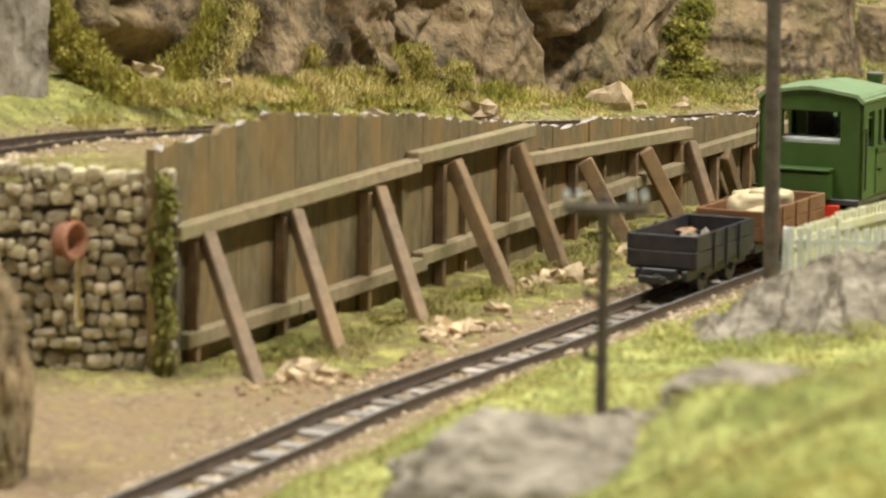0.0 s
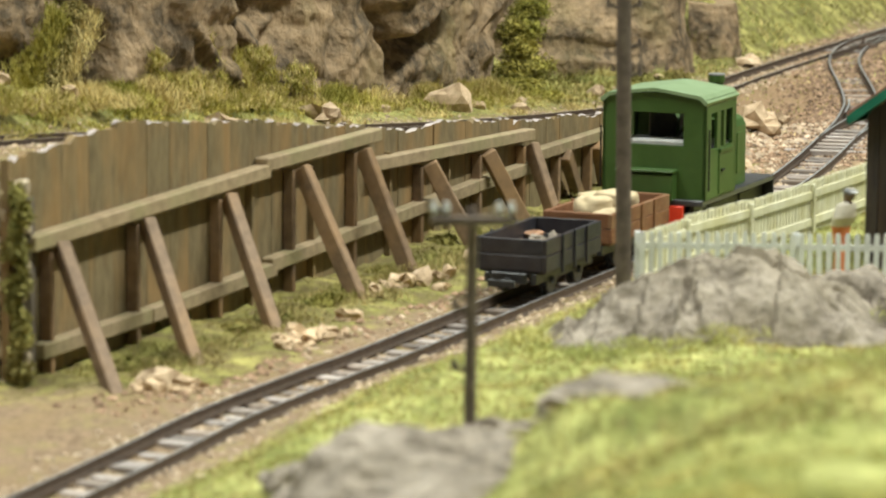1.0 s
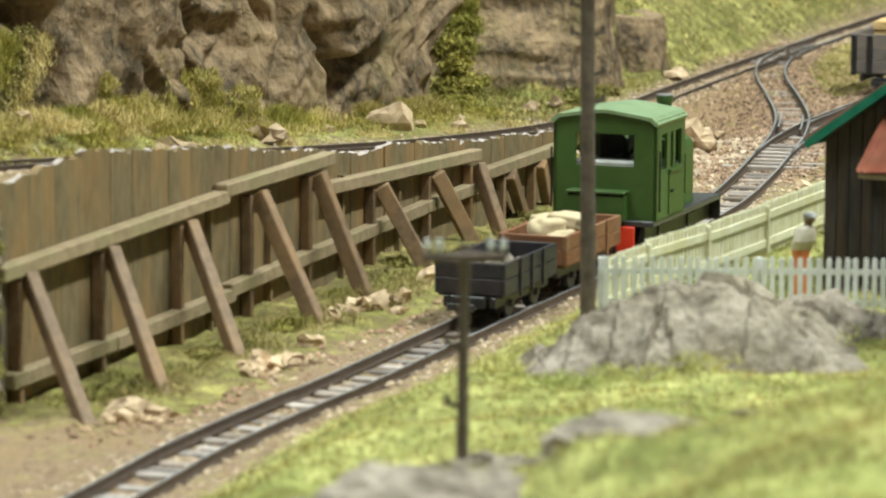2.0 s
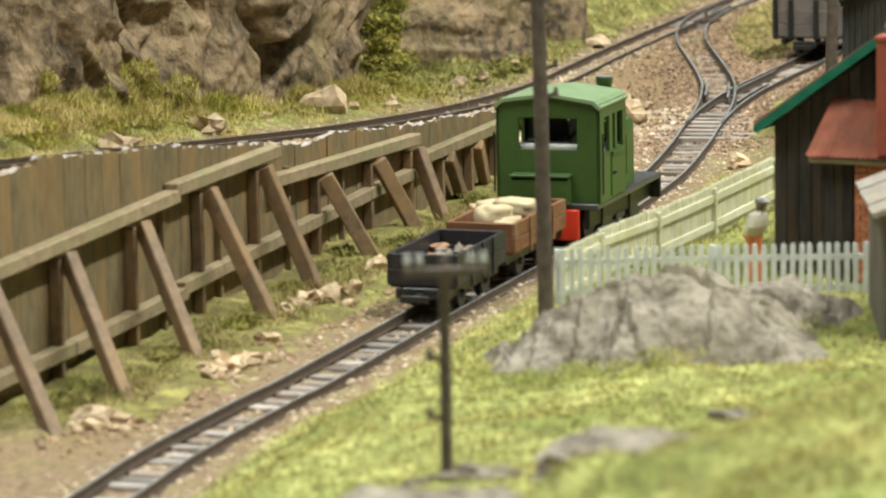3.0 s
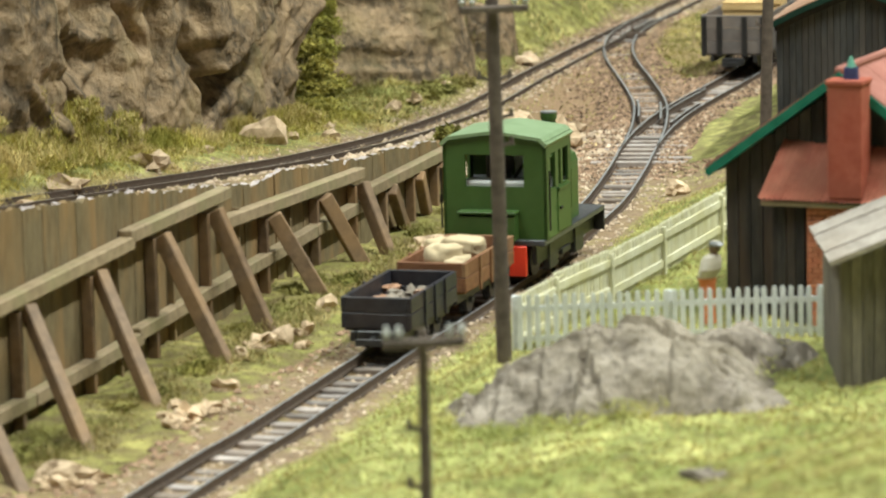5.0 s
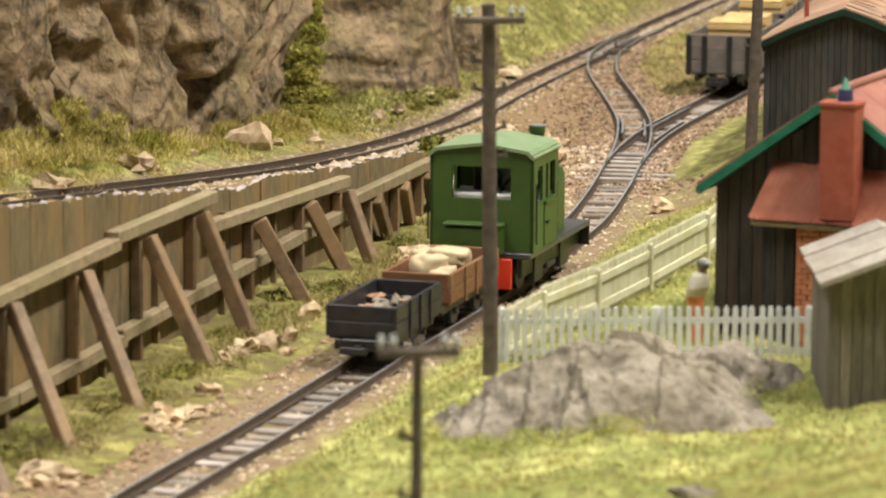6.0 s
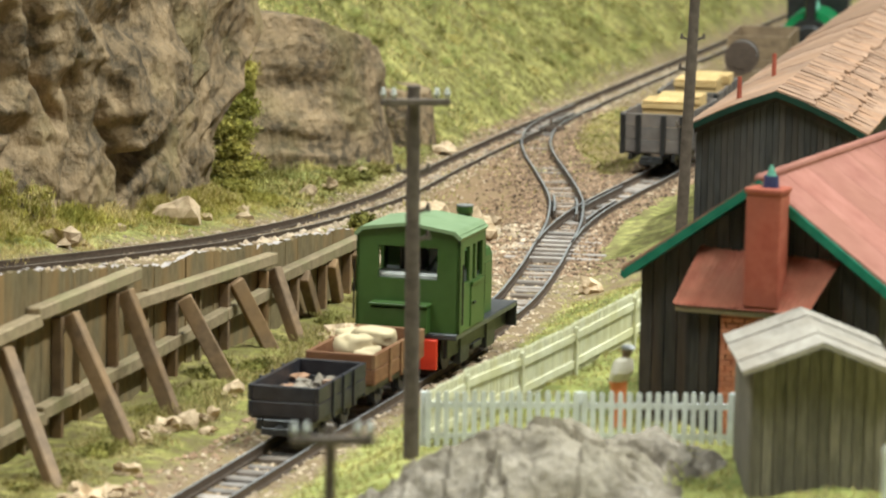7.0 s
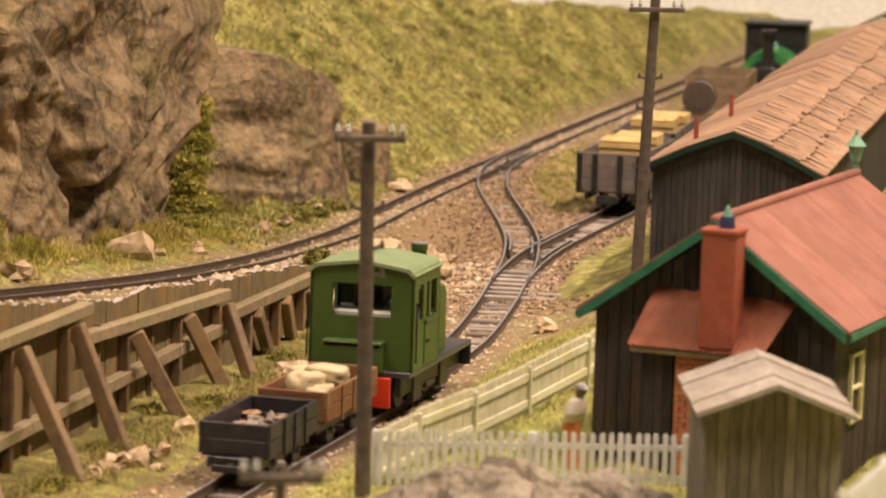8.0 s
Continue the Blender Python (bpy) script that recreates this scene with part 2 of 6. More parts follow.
M = dict(
    ground=ground_material(),
    plank=mat("weathered_plank", (0.112, 0.086, 0.046), (0.212, 0.165, 0.091), 300, 0.7, bump=0.5, depth=0.0003, c=(0.27, 0.165, 0.068), scale_c=60, stretch=(2, 2, 0.7), vary=0.06, amount=0.65),
    splinter=mat("splintered_end_grain", (0.28, 0.235, 0.22), (0.50, 0.44, 0.42), 900, 0.8, vary=0.1),
    beam=mat("pale_stained_timber", (0.19, 0.143, 0.085), (0.34, 0.262, 0.165), 380, 0.7, bump=0.4, depth=0.0003, c=(0.22, 0.2, 0.1), scale_c=80, vary=0.15),
    brace=mat("brown_stained_timber", (0.128, 0.086, 0.054), (0.245, 0.165, 0.102), 400, 0.65, bump=0.4, depth=0.0003, c=(0.29, 0.175, 0.08), scale_c=75, vary=0.2),
    rail=mat("rusty_rail_side", (0.05, 0.036, 0.028), (0.115, 0.08, 0.058), 900, 0.75, 0.0, vary=0.1),
    railtop=mat("polished_rail_head", (0.40, 0.40, 0.41), (0.58, 0.58, 0.60), 500, 0.36, 0.7, bump=0.05, vary=0),
    railtop_dull=mat("dull_brown_rail_head", (0.20, 0.17, 0.14), (0.34, 0.30, 0.27), 500, 0.45, 0.5, bump=0.05, vary=0),
    sleeper=mat("grey_weathered_sleeper", (0.18, 0.15, 0.135), (0.46, 0.41, 0.38), 600, 0.7, c=(0.2, 0.14, 0.09), scale_c=120, stretch=(0.3, 1, 1), vary=0.45),
    sleeper_brown=mat("brown_weathered_sleeper", (0.15, 0.12, 0.10), (0.36, 0.30, 0.255), 600, 0.8, c=(0.2, 0.14, 0.09), scale_c=200, stretch=(0.3, 1, 1), vary=0.35),
    stone=mat("grey_rubble_stone", (0.25, 0.20, 0.14), (0.60, 0.50, 0.36), 380, 0.9, bump=0.6, depth=0.0006, c=(0.30, 0.26, 0.13), scale_c=120, vary=0.35),
    mortar=mat("dark_mortar", (0.07, 0.06, 0.045), (0.16, 0.13, 0.10), 500, 0.95),
    rock=chiselled(mat("brown_grey_cliff_rock", (0.09, 0.067, 0.042), (0.24, 0.17, 0.10), 300, 0.85, bump=1.0, depth=0.0014, c=(0.44, 0.31, 0.18), scale_c=60, vary=0.05, amount=0.55, sharp=True), 150, 0.0022, 0.5),
    grey_rock=chiselled(mat("grey_outcrop_rock", (0.12, 0.10, 0.08), (0.29, 0.245, 0.195), 330, 0.92, bump=0.8, depth=0.001, c=(0.40, 0.345, 0.285), scale_c=110, vary=0.06, amount=0.65), 90, 0.0028, 0.15),
    tan=mat("pale_tan_stone", (0.31, 0.215, 0.125), (0.64, 0.49, 0.335), 350, 0.9, bump=0.6, depth=0.0005, vary=0.2),
    chips=mat("tan_chippings", (0.30, 0.22, 0.15), (0.58, 0.47, 0.35), 300, 0.9, bump=0, vary=0.35, island=True, spec=0.1),
    chips_rust=mat("rust_brown_chippings", (0.19, 0.12, 0.075), (0.40, 0.275, 0.185), 300, 0.9, bump=0, vary=0.35, island=True, spec=0.1),
    litter=mat("dark_brown_litter", (0.06, 0.045, 0.035), (0.17, 0.11, 0.07), 300, 0.9, bump=0, vary=0.4, island=True, spec=0.1),
    sprig=mat("yellow_olive_foliage", (0.26, 0.23, 0.045), (0.56, 0.48, 0.13), 90, 0.9, bump=0, vary=0.4, island=True, spec=0.1, c=(0.24, 0.25, 0.05), scale_c=60),
    flock=mat("yellow_green_flock", (0.265, 0.30, 0.095), (0.57, 0.56, 0.215), 150, 0.9, bump=0, vary=0.45, island=True, spec=0.1, c=(0.60, 0.49, 0.18), scale_c=65, amount=0.75),
    straw=mat("straw_coloured_flock", (0.24, 0.19, 0.078), (0.45, 0.37, 0.165), 90, 0.9, bump=0, vary=0.4, island=True, spec=0.1),
    gold_straw=mat("golden_dry_flock", (0.47, 0.37, 0.14), (0.74, 0.62, 0.29), 90, 0.9, bump=0, vary=0.3, island=True, spec=0.1),
    olive_flock=mat("olive_flock", (0.12, 0.12, 0.035), (0.33, 0.30, 0.095), 70, 0.9, bump=0, vary=0.3, island=True, spec=0.1, c=(0.30, 0.22, 0.09), scale_c=40),
    leaf=mat("olive_bush_foliage", (0.065, 0.072, 0.018), (0.23, 0.20, 0.05), 80, 0.9, bump=0, vary=0.5, island=True, spec=0.1),
    pole=mat("dark_brown_pole", (0.062, 0.047, 0.040), (0.135, 0.107, 0.088), 500, 0.6, bump=0.3, vary=0.1),
    white=mat("white_fence_paint", (0.62, 0.63, 0.62), (0.84, 0.85, 0.85), 400, 0.5, bump=0.1, vary=0.06),
    cream=mat("cream_fence_paint", (0.57, 0.54, 0.37), (0.73, 0.71, 0.54), 300, 0.55, bump=0.1, c=(0.5, 0.46, 0.22), scale_c=100, vary=0.06),
    green=mat("green_loco_paint", (0.036, 0.074, 0.014), (0.05, 0.096, 0.021), 250, 0.38, bump=0.05, c=(0.07, 0.13, 0.036), scale_c=60, vary=0, spec=0.5, amount=0.4),
    # paler loco green for the roof: dust, plus overhead light put into the colour
    dusty_toplit_green=mat("dusty_toplit_roof_paint", (0.18, 0.25, 0.13), (0.24, 0.32, 0.18), 200, 0.42, bump=0.08, vary=0, spec=0.5),
    black=mat("black_frame_paint", (0.008, 0.008, 0.009), (0.025, 0.024, 0.024), 400, 0.4, vary=0.1, spec=0.5),
    footplate=mat("glossy_footplate_paint", (0.035, 0.035, 0.04), (0.06, 0.06, 0.068), 300, 0.3, vary=0, spec=0.7),
    red=mat("red_buffer_beam_paint", (0.55, 0.03, 0.012), (0.68, 0.055, 0.02), 200, 0.4, vary=0, spec=0.5),
    wagon_brown=mat("brown_wagon_paint", (0.125, 0.055, 0.027), (0.22, 0.105, 0.052), 350, 0.6, c=(0.27, 0.165, 0.09), scale_c=80, stretch=(0.3, 1, 2), vary=0.05),
    wagon_dun=mat("dun_brown_wagon_paint", (0.115, 0.08, 0.05), (0.22, 0.155, 0.095), 300, 0.7, c=(0.28, 0.2, 0.12), scale_c=80, vary=0.08),
    wagon_black=mat("blue_black_wagon_paint", (0.012, 0.012, 0.017), (0.036, 0.034, 0.04), 350, 0.45, c=(0.09, 0.06, 0.045), scale_c=60, vary=0.05, amount=0.25),
    wagon_grey=mat("grey_wagon_paint", (0.10, 0.085, 0.08), (0.17, 0.15, 0.14), 300, 0.6, c=(0.2, 0.16, 0.13), scale_c=80, vary=0.08),
    sack=mat("cream_sack_cloth", (0.36, 0.28, 0.16), (0.58, 0.48, 0.32), 120, 0.9, bump=0.3, vary=0.1),
    crate=mat("yellow_pine_crate", (0.48, 0.31, 0.12), (0.70, 0.50, 0.24), 250, 0.7, stretch=(0.3, 1, 1), vary=0.12),
    tarred=mat("black_tarred_boarding", (0.014, 0.0125, 0.012), (0.054, 0.045, 0.039), 500, 0.7, bump=0.5, c=(0.085, 0.05, 0.03), scale_c=70, stretch=(2, 2, 0.3), vary=0.3),
    tarred_blue=mat("blue_black_tarred_boarding", (0.018, 0.019, 0.021), (0.062, 0.06, 0.059), 500, 0.65, bump=0.5, c=(0.07, 0.055, 0.045), scale_c=70, stretch=(2, 2, 0.3), vary=0.25),
    greyboard=mat("grey_brown_boarding", (0.115, 0.1, 0.078), (0.25, 0.215, 0.168), 500, 0.8, bump=0.5, stretch=(2, 2, 0.3), vary=0.2),
    roof_red=mat("red_painted_roof", (0.25, 0.095, 0.072), (0.36, 0.162, 0.128), 160, 0.75, bump=0.4, c=(0.27, 0.12, 0.085), scale_c=45, vary=0.08),
    rust_iron=mat("rusty_red_corrugated_iron", (0.40, 0.11, 0.065), (0.58, 0.22, 0.14), 250, 0.65, c=(0.30, 0.12, 0.07), scale_c=110, vary=0.05),
    chimney=mat("red_brown_chimney_brick", (0.26, 0.055, 0.032), (0.37, 0.105, 0.065), 300, 0.8, c=(0.26, 0.08, 0.05), scale_c=90, vary=0.1),
    trim=mat("green_bargeboard_paint", (0.012, 0.12, 0.075), (0.03, 0.19, 0.12), 300, 0.5, vary=0.05),
    dark_trim=mat("dark_green_cab_paint", (0.006, 0.024, 0.017), (0.012, 0.038, 0.028), 300, 0.4, vary=0.05),
    roof_board=mat("pale_weathered_roof_board", (0.225, 0.195, 0.165), (0.40, 0.355, 0.31), 350, 0.8, stretch=(1, 0.3, 1), c=(0.30, 0.25, 0.2), scale_c=80, vary=0.12),
    roof_tan=mat("tan_wooden_roof_slab", (0.23, 0.14, 0.098), (0.40, 0.26, 0.18), 220, 0.85, bump=0.7, depth=0.0006, c=(0.36, 0.20, 0.115), scale_c=60, vary=0.2),
    brick=mat("orange_red_brick", (0.38, 0.12, 0.06), (0.55, 0.24, 0.13), 500, 0.85, vary=0.2),
    clay=mat("terracotta_pipe", (0.22, 0.085, 0.045), (0.36, 0.145, 0.08), 400, 0.7, c=(0.5, 0.32, 0.24), scale_c=150, vary=0, amount=0.3),
    slime=mat("wet_ochre_stain", (0.30, 0.20, 0.06), (0.50, 0.38, 0.16), 500, 0.25, vary=0, spec=0.5),
    porcelain=mat("white_insulator", (0.36, 0.36, 0.34), (0.5, 0.5, 0.48), 300, 0.3, vary=0),
    cab_pale=mat("pale_cab_interior", (0.55, 0.56, 0.58), (0.75, 0.76, 0.78), 300, 0.15, vary=0, bump=0),
    brass=mat("green_painted_lamp", (0.10, 0.26, 0.19), (0.20, 0.40, 0.30), 300, 0.4, vary=0),
    slate_blue=mat("dark_blue_pot", (0.03, 0.035, 0.10), (0.06, 0.065, 0.16), 300, 0.5, vary=0),
    tin=mat("grey_metal", (0.20, 0.20, 0.20), (0.36, 0.36, 0.35), 300, 0.45, 0.4, vary=0.2),
    yellow_trim=mat("pale_yellow_window_paint", (0.62, 0.58, 0.30), (0.78, 0.74, 0.48), 300, 0.6, vary=0),
    trousers=mat("orange_painted_cloth", (0.50, 0.15, 0.05), (0.62, 0.22, 0.08), 300, 0.7, vary=0),
    figure=mat("painted_figure", (0.46, 0.41, 0.33), (0.62, 0.57, 0.48), 300, 0.7, vary=0),
    hall=mat("off_white_hall_wall", (0.62, 0.60, 0.57), (0.70, 0.68, 0.65), 4, 0.9, bump=0, vary=0),
    hall_floor=mat("grey_hall_floor", (0.22, 0.20, 0.18), (0.30, 0.28, 0.25), 8, 0.7, bump=0, vary=0),
    steam_green=mat("bright_green_engine_paint", (0.015, 0.16, 0.05), (0.03, 0.24, 0.08), 200, 0.3, vary=0, spec=0.5),
)


# ---- mesh helpers, all in centimetres ----
def thing(name, x, y, z, rz=0.0, label="", category="", group="", kind=""):
    ob = new(name)
    ob.empty_display_size = 0.005
    ob.matrix_world = pose(x * CM, y * CM, z * CM, 0, 0, rz)
    return tagged(ob, label, category, group, kind)


def mesh_of(bm, name, *materials):
    bmesh.ops.transform(bm, matrix=Matrix.Scale(CM, 4), verts=bm.verts)
    bmesh.ops.recalc_face_normals(bm, faces=bm.faces)
    me = bpy.data.meshes.new(name)
    bm.to_mesh(me)
    bm.free()
    for m in materials:
        me.materials.append(m)
    return me


def put(name, me, parent=None, m=None, label=""):
    ob = new(name, me)
    if parent:
        ob.parent = parent
    if m is not None:
        m = m.copy()
        m.translation = m.translation * CM
        ob.matrix_basis = m
    return tagged(ob, label)


def part(name, bm, material, parent, label="", smooth=False):
    me = mesh_of(bm, name, *(material if isinstance(material, (list, tuple)) else [material]))
    if smooth:
        for f in me.polygons:
            f.use_smooth = True
    return put(name, me, parent, None, label)


def box(bm, x0, x1, y0, y1, z0, z1, bevel=0.0, m=None):
    mm = Matrix.Translation(((x0 + x1) / 2, (y0 + y1) / 2, (z0 + z1) / 2)) @ Matrix.Diagonal((abs(x1 - x0), abs(y1 - y0), abs(z1 - z0), 1))
    vs = bmesh.ops.create_cube(bm, size=1, matrix=(m @ mm) if m is not None else mm)["verts"]
    if bevel:
        es = list({e for v in vs for e in v.link_edges})
        bmesh.ops.bevel(bm, geom=es, offset=bevel, segments=1, affect="EDGES", profile=0.5)
    return vs


def cyl(bm, r0, r1, a, b, seg=16, caps=True):
    a, b = Vector(a), Vector(b)
    q = (b - a).to_track_quat("Z", "Y").to_matrix().to_4x4()
    return bmesh.ops.create_cone(bm, cap_ends=caps, segments=seg, radius1=r0, radius2=r1, depth=(b - a).length, matrix=Matrix.Translation((a + b) / 2) @ q)["verts"]


def prism(bm, profile, y0, y1):
    """A profile of (x, z) pairs pushed from y0 to y1."""
    a, b = [bm.verts.new((x, y0, z)) for x, z in profile], [bm.verts.new((x, y1, z)) for x, z in profile]
    n = len(profile)
    bm.faces.new(a), bm.faces.new(b[::-1])
    for i in range(n):
        bm.faces.new((a[i], b[i], b[(i + 1) % n], a[(i + 1) % n]))


def beam(bm, a, b, w, h, bevel=0.02, up=(0, 0, 1)):
    """A squared timber from a to b."""
    a, b = Vector(a), Vector(b)
    y = (b - a).normalized()
    x = y.cross(Vector(up)).normalized()
    z = x.cross(y)
    r = Matrix((x, y, z)).transposed().to_4x4()
    box(bm, -w / 2, w / 2, -(b - a).length / 2, (b - a).length / 2, -h / 2, h / 2, bevel, Matrix.Translation((a + b) / 2) @ r)


def spline(points, step=0.3):
    """Points on a smooth line through the given ones, about step apart."""
    p = [Vector(q) for q in points]
    p = [2 * p[0] - p[1], *p, 2 * p[-1] - p[-2]]
    out = []
    for i in range(1, len(p) - 2):
        n = max(1, round((p[i + 1] - p[i]).length / step))
        for k in range(n):
            t = k / n
            out.append(0.5 * (2 * p[i] + (p[i + 1] - p[i - 1]) * t + (2 * p[i - 1] - 5 * p[i] + 4 * p[i + 1] - p[i + 2]) * t**2 + (3 * p[i] - p[i - 1] - 3 * p[i + 1] + p[i + 2]) * t**3))
    return out + [p[-2]]


def smooth(x, a, b):
    t = np.clip((np.asarray(x, float) - a) / (b - a), 0, 1)
    return t * t * (3 - 2 * t)


# ---- the plan ----
WALL_ORIGIN, WALL_DIR, WALL_BACK = Vector((-5.35, 74.41, 0)), Vector((0.33486, 0.94227, 0)), Vector((-0.94227, 0.33486, 0))


def on_wall(s, n, z):
    """A point s along the timber wall, n behind the front of its rails, z high."""
    return WALL_ORIGIN + WALL_DIR * s + WALL_BACK * n + Vector((0, 0, z))


BANK_S, BANK_Z = (-25, -12, -4, 0, 8, 16, 25, 33, 60), (3.5, 3.4, 2.8, 2.4, 1.75, 1.15, 0.5, 0.05, 0)
UPPER_SN = ((-40, 4.6), (-26, 4.4), (-14, 4.2), (-8, 4.2), (-2, 4.0), (4, 3.55), (10, 3.0), (14, 2.85), (20, 3.0), (26, 3.5), (33, 4.15), (40, 4.5), (48, 4.75), (57, 4.9), (67, 5.0), (87, 5.1), (130, 5.2))
LOWER = spline([(-14.2, 30, 0), (-12.0, 38.5, 0), (-9.7, 47, 0), (-7.75, 53.7, 0), (-6.79, 57.1, 0), (-5.34, 61.1, 0), (-4.55, 63.1, 0), (-1.7, 71.2, 0), (1.15, 79.1, 0), (2.2, 82.6, 0), (3.6, 87.45, 0), (4.75, 92.9, 0), (5.5, 97, 0), (6.35, 100.8, 0), (7.4, 104.4, 0), (8.65, 107.9, 0), (9.8, 111, 0), (11.3, 115.5, 0), (14.4, 127, 0), (18.2, 142, 0), (22, 157, 0), (27, 175, 0)])
CROSS = spline([(5.5, 97, 0), (6.1, 100.5, 0), (6.5, 103.5, 0), (6.75, 106, 0), (6.88, 109, 0), (6.95, 113, 0), (7.0, 117, 0), (7.2, 120.5, 0), (7.75, 124.5, 0), (8.75, 128.3, 0), (10.2, 132.6, 0)])


def bank_height(s):
    return float(np.interp(s, BANK_S, BANK_Z))


UPPER = spline([on_wall(s, n, bank_height(s)) for s, n in UPPER_SN])
lower_xy, upper_xyz, cross_xy = np.array(LOWER), np.array(UPPER), np.array(CROSS)


def fbm(x, y, scale, seed=0.0, octaves=4):
    return np.array([noise.fractal(Vector((a / scale, b / scale, seed)), 1.0, 2.0, octaves) for a, b in zip(np.ravel(x), np.ravel(y))]).reshape(np.shape(x))


def land(x, y, rough=True):
    """The height of the sheet of scenery at x, y (arrays), with how grassy and how ashy it is."""
    xl = np.interp(y, lower_xy[:, 1], lower_xy[:, 0])
    xu, zu = np.interp(y, upper_xyz[:, 1], upper_xyz[:, 0]), np.interp(y, upper_xyz[:, 1], upper_xyz[:, 2])
    xc = np.interp(y, cross_xy[:, 1], cross_xy[:, 0], left=1e3, right=1e3)
    dr, du = (x - xl) * 0.94, (xu - x) * 0.94
    s = (x - WALL_ORIGIN.x) * WALL_DIR.x + (y - WALL_ORIGIN.y) * WALL_DIR.y
    n = (x - WALL_ORIGIN.x) * WALL_BACK.x + (y - WALL_ORIGIN.y) * WALL_BACK.y
    bank = np.interp(s, BANK_S, BANK_Z) - 0.2
    # right of the lower line: a bank, then the foreground hillock
    lift = np.interp(y, [0, 60, 80, 100, 130, 200], [1.35, 1.3, 1.15, 0.9, 0.6, 0.5])
    right = -0.24 + smooth(dr, 0.9, 4.2) * lift + (0.35 * smooth(dr, 4, 8) + 0.65 * smooth(dr, 8.0, 14.0)) * np.interp(y, [0, 30, 42, 48, 57, 61], [3.6, 3.4, 2.9, 1.9, 0.2, 0])
    # left of it: level to the timber wall, then the upper terrace; past the wall a stony slope
    gap = np.maximum((xl - xu) * 0.94 - 2.2, 0.5)
    slope = -0.24 + smooth(-dr - 0.9, 0, gap) * (bank + 0.24)
    step = smooth(n, 0.42, 0.62) * smooth(y, 60.35, 60.6)
    foot = -0.24 + 0.12 * smooth(-dr, 1.0, 2.6)
    terrace = foot + step * (bank - foot)
    past = smooth(s, 15.2, 17.2)
    left = terrace * (1 - past) + slope * past
    z = np.where(dr > 0, right, left)
    # behind the upper line: verge, then the hill
    cap = np.interp(y, [60, 100, 118, 135, 150, 170, 190, 230], [9, 9, 8, 6.2, 3.8, 1.9, 1.0, 0.6])
    start = np.interp(s, [-30, 22, 28, 34, 38, 41.5, 44, 60], [10.0, 10.0, 10.0, 10.0, 8.6, 7.2, 6.7, 6.0])
    talus = (0.6 * smooth(n, 4.9, 7.2) + 0.14 * np.maximum(n - 7, 0)) * (1 - smooth(s, 2, 10))
    rise = 0.35 * smooth(du, 0.8, 2.2) + talus + np.maximum(n - start, 0) * np.interp(s, [18, 30, 60], [3.0, 1.15, 0.8])
    z = np.where((du > 0) & ((step > 0.5) | (s > 16)), np.minimum(bank + rise, np.maximum(cap, bank)), z)
    z = z + 0.5 * np.exp(-((x + 0.1) ** 2 + (y - 41.1) ** 2) / 1.3) + 0.5 * np.exp(-((x + 1.25) ** 2 + (y - 41.2) ** 2) / 0.7)
    near = np.minimum(np.minimum(np.abs(dr), np.abs(du)), np.abs(x - xc) * 0.94)
    free = smooth(near, 0.6, 1.8)
    z = z + 0.09 * smooth(near, 0.5, 0.62) * (1 - smooth(near, 1.2, 2.0))
    if rough:
        z = z + np.where(s > 24, smooth(n, 6.5, 10), 0) * 0.55 * fbm(x, y, 2.4, 3.0, 3) + 0.03 * fbm(x, y, 0.5, 9.0, 2) + free * (0.22 * fbm(x, y, 3.0, 1.0, 3) * np.where((n > 0.3) & (n < 0.9) & (s < 16), 0.2, 1) + 0.07 * fbm(x, y, 0.7, 5.0, 3))
    grass = np.where(dr > 0, smooth(dr, 0.95, 1.7), smooth(-dr, 0.95, 1.9) * 0.8 * smooth(y, 57, 61))
    grass = np.where((step > 0.5) | (past > 0.5), np.where(du > 0, smooth(du, 0.7, 1.7) * 0.95, 0.18 + 0.6 * smooth(-s, 12.5, 14.5) * smooth(-du, 0.8, 1.4)), grass)
    mid = (past > 0.5) & (du < 0) & (dr < 0)
    grass = np.where(mid, np.interp(s, [16, 22, 27, 32], [0.75, 0.6, 0.2, 0.14]) * smooth(-dr, 1.0, 2.0), grass)
    ash = np.where(mid, np.interp(s, [20, 27, 34, 44, 60], [0, 0.45, 0.8, 0.75, 0.3]), 0.0) * smooth(near, 0.3, 1.2)
    # a patch of grass between the crossover and the siding
    patch = smooth(x - xc, 1.0, 1.6) * smooth(-dr, 1.0, 1.5) * smooth(y, 112.0, 114.0)
    patch = np.maximum(patch, smooth(dr, 0.9, 1.5) * smooth(y, 92, 95) * 0.9)
    grass = np.maximum(grass, 0.9 * patch)
    dry = np.where(dr > 0, np.interp(y, [40, 62, 85, 110], [0.05, 0.12, 0.45, 0.7]), 0.95)
    dry = np.where(du > 0, np.interp(s, [-20, 20, 30, 40], [0.4, 0.5, 0.75, 0.85]), dry)
    z = z - 0.05 * (1 - smooth(near, 0.36, 0.44))
    return z, grass, ash, dry


def height(x, y):
    return float(land(np.array([x]), np.array([y]), True)[0][0])


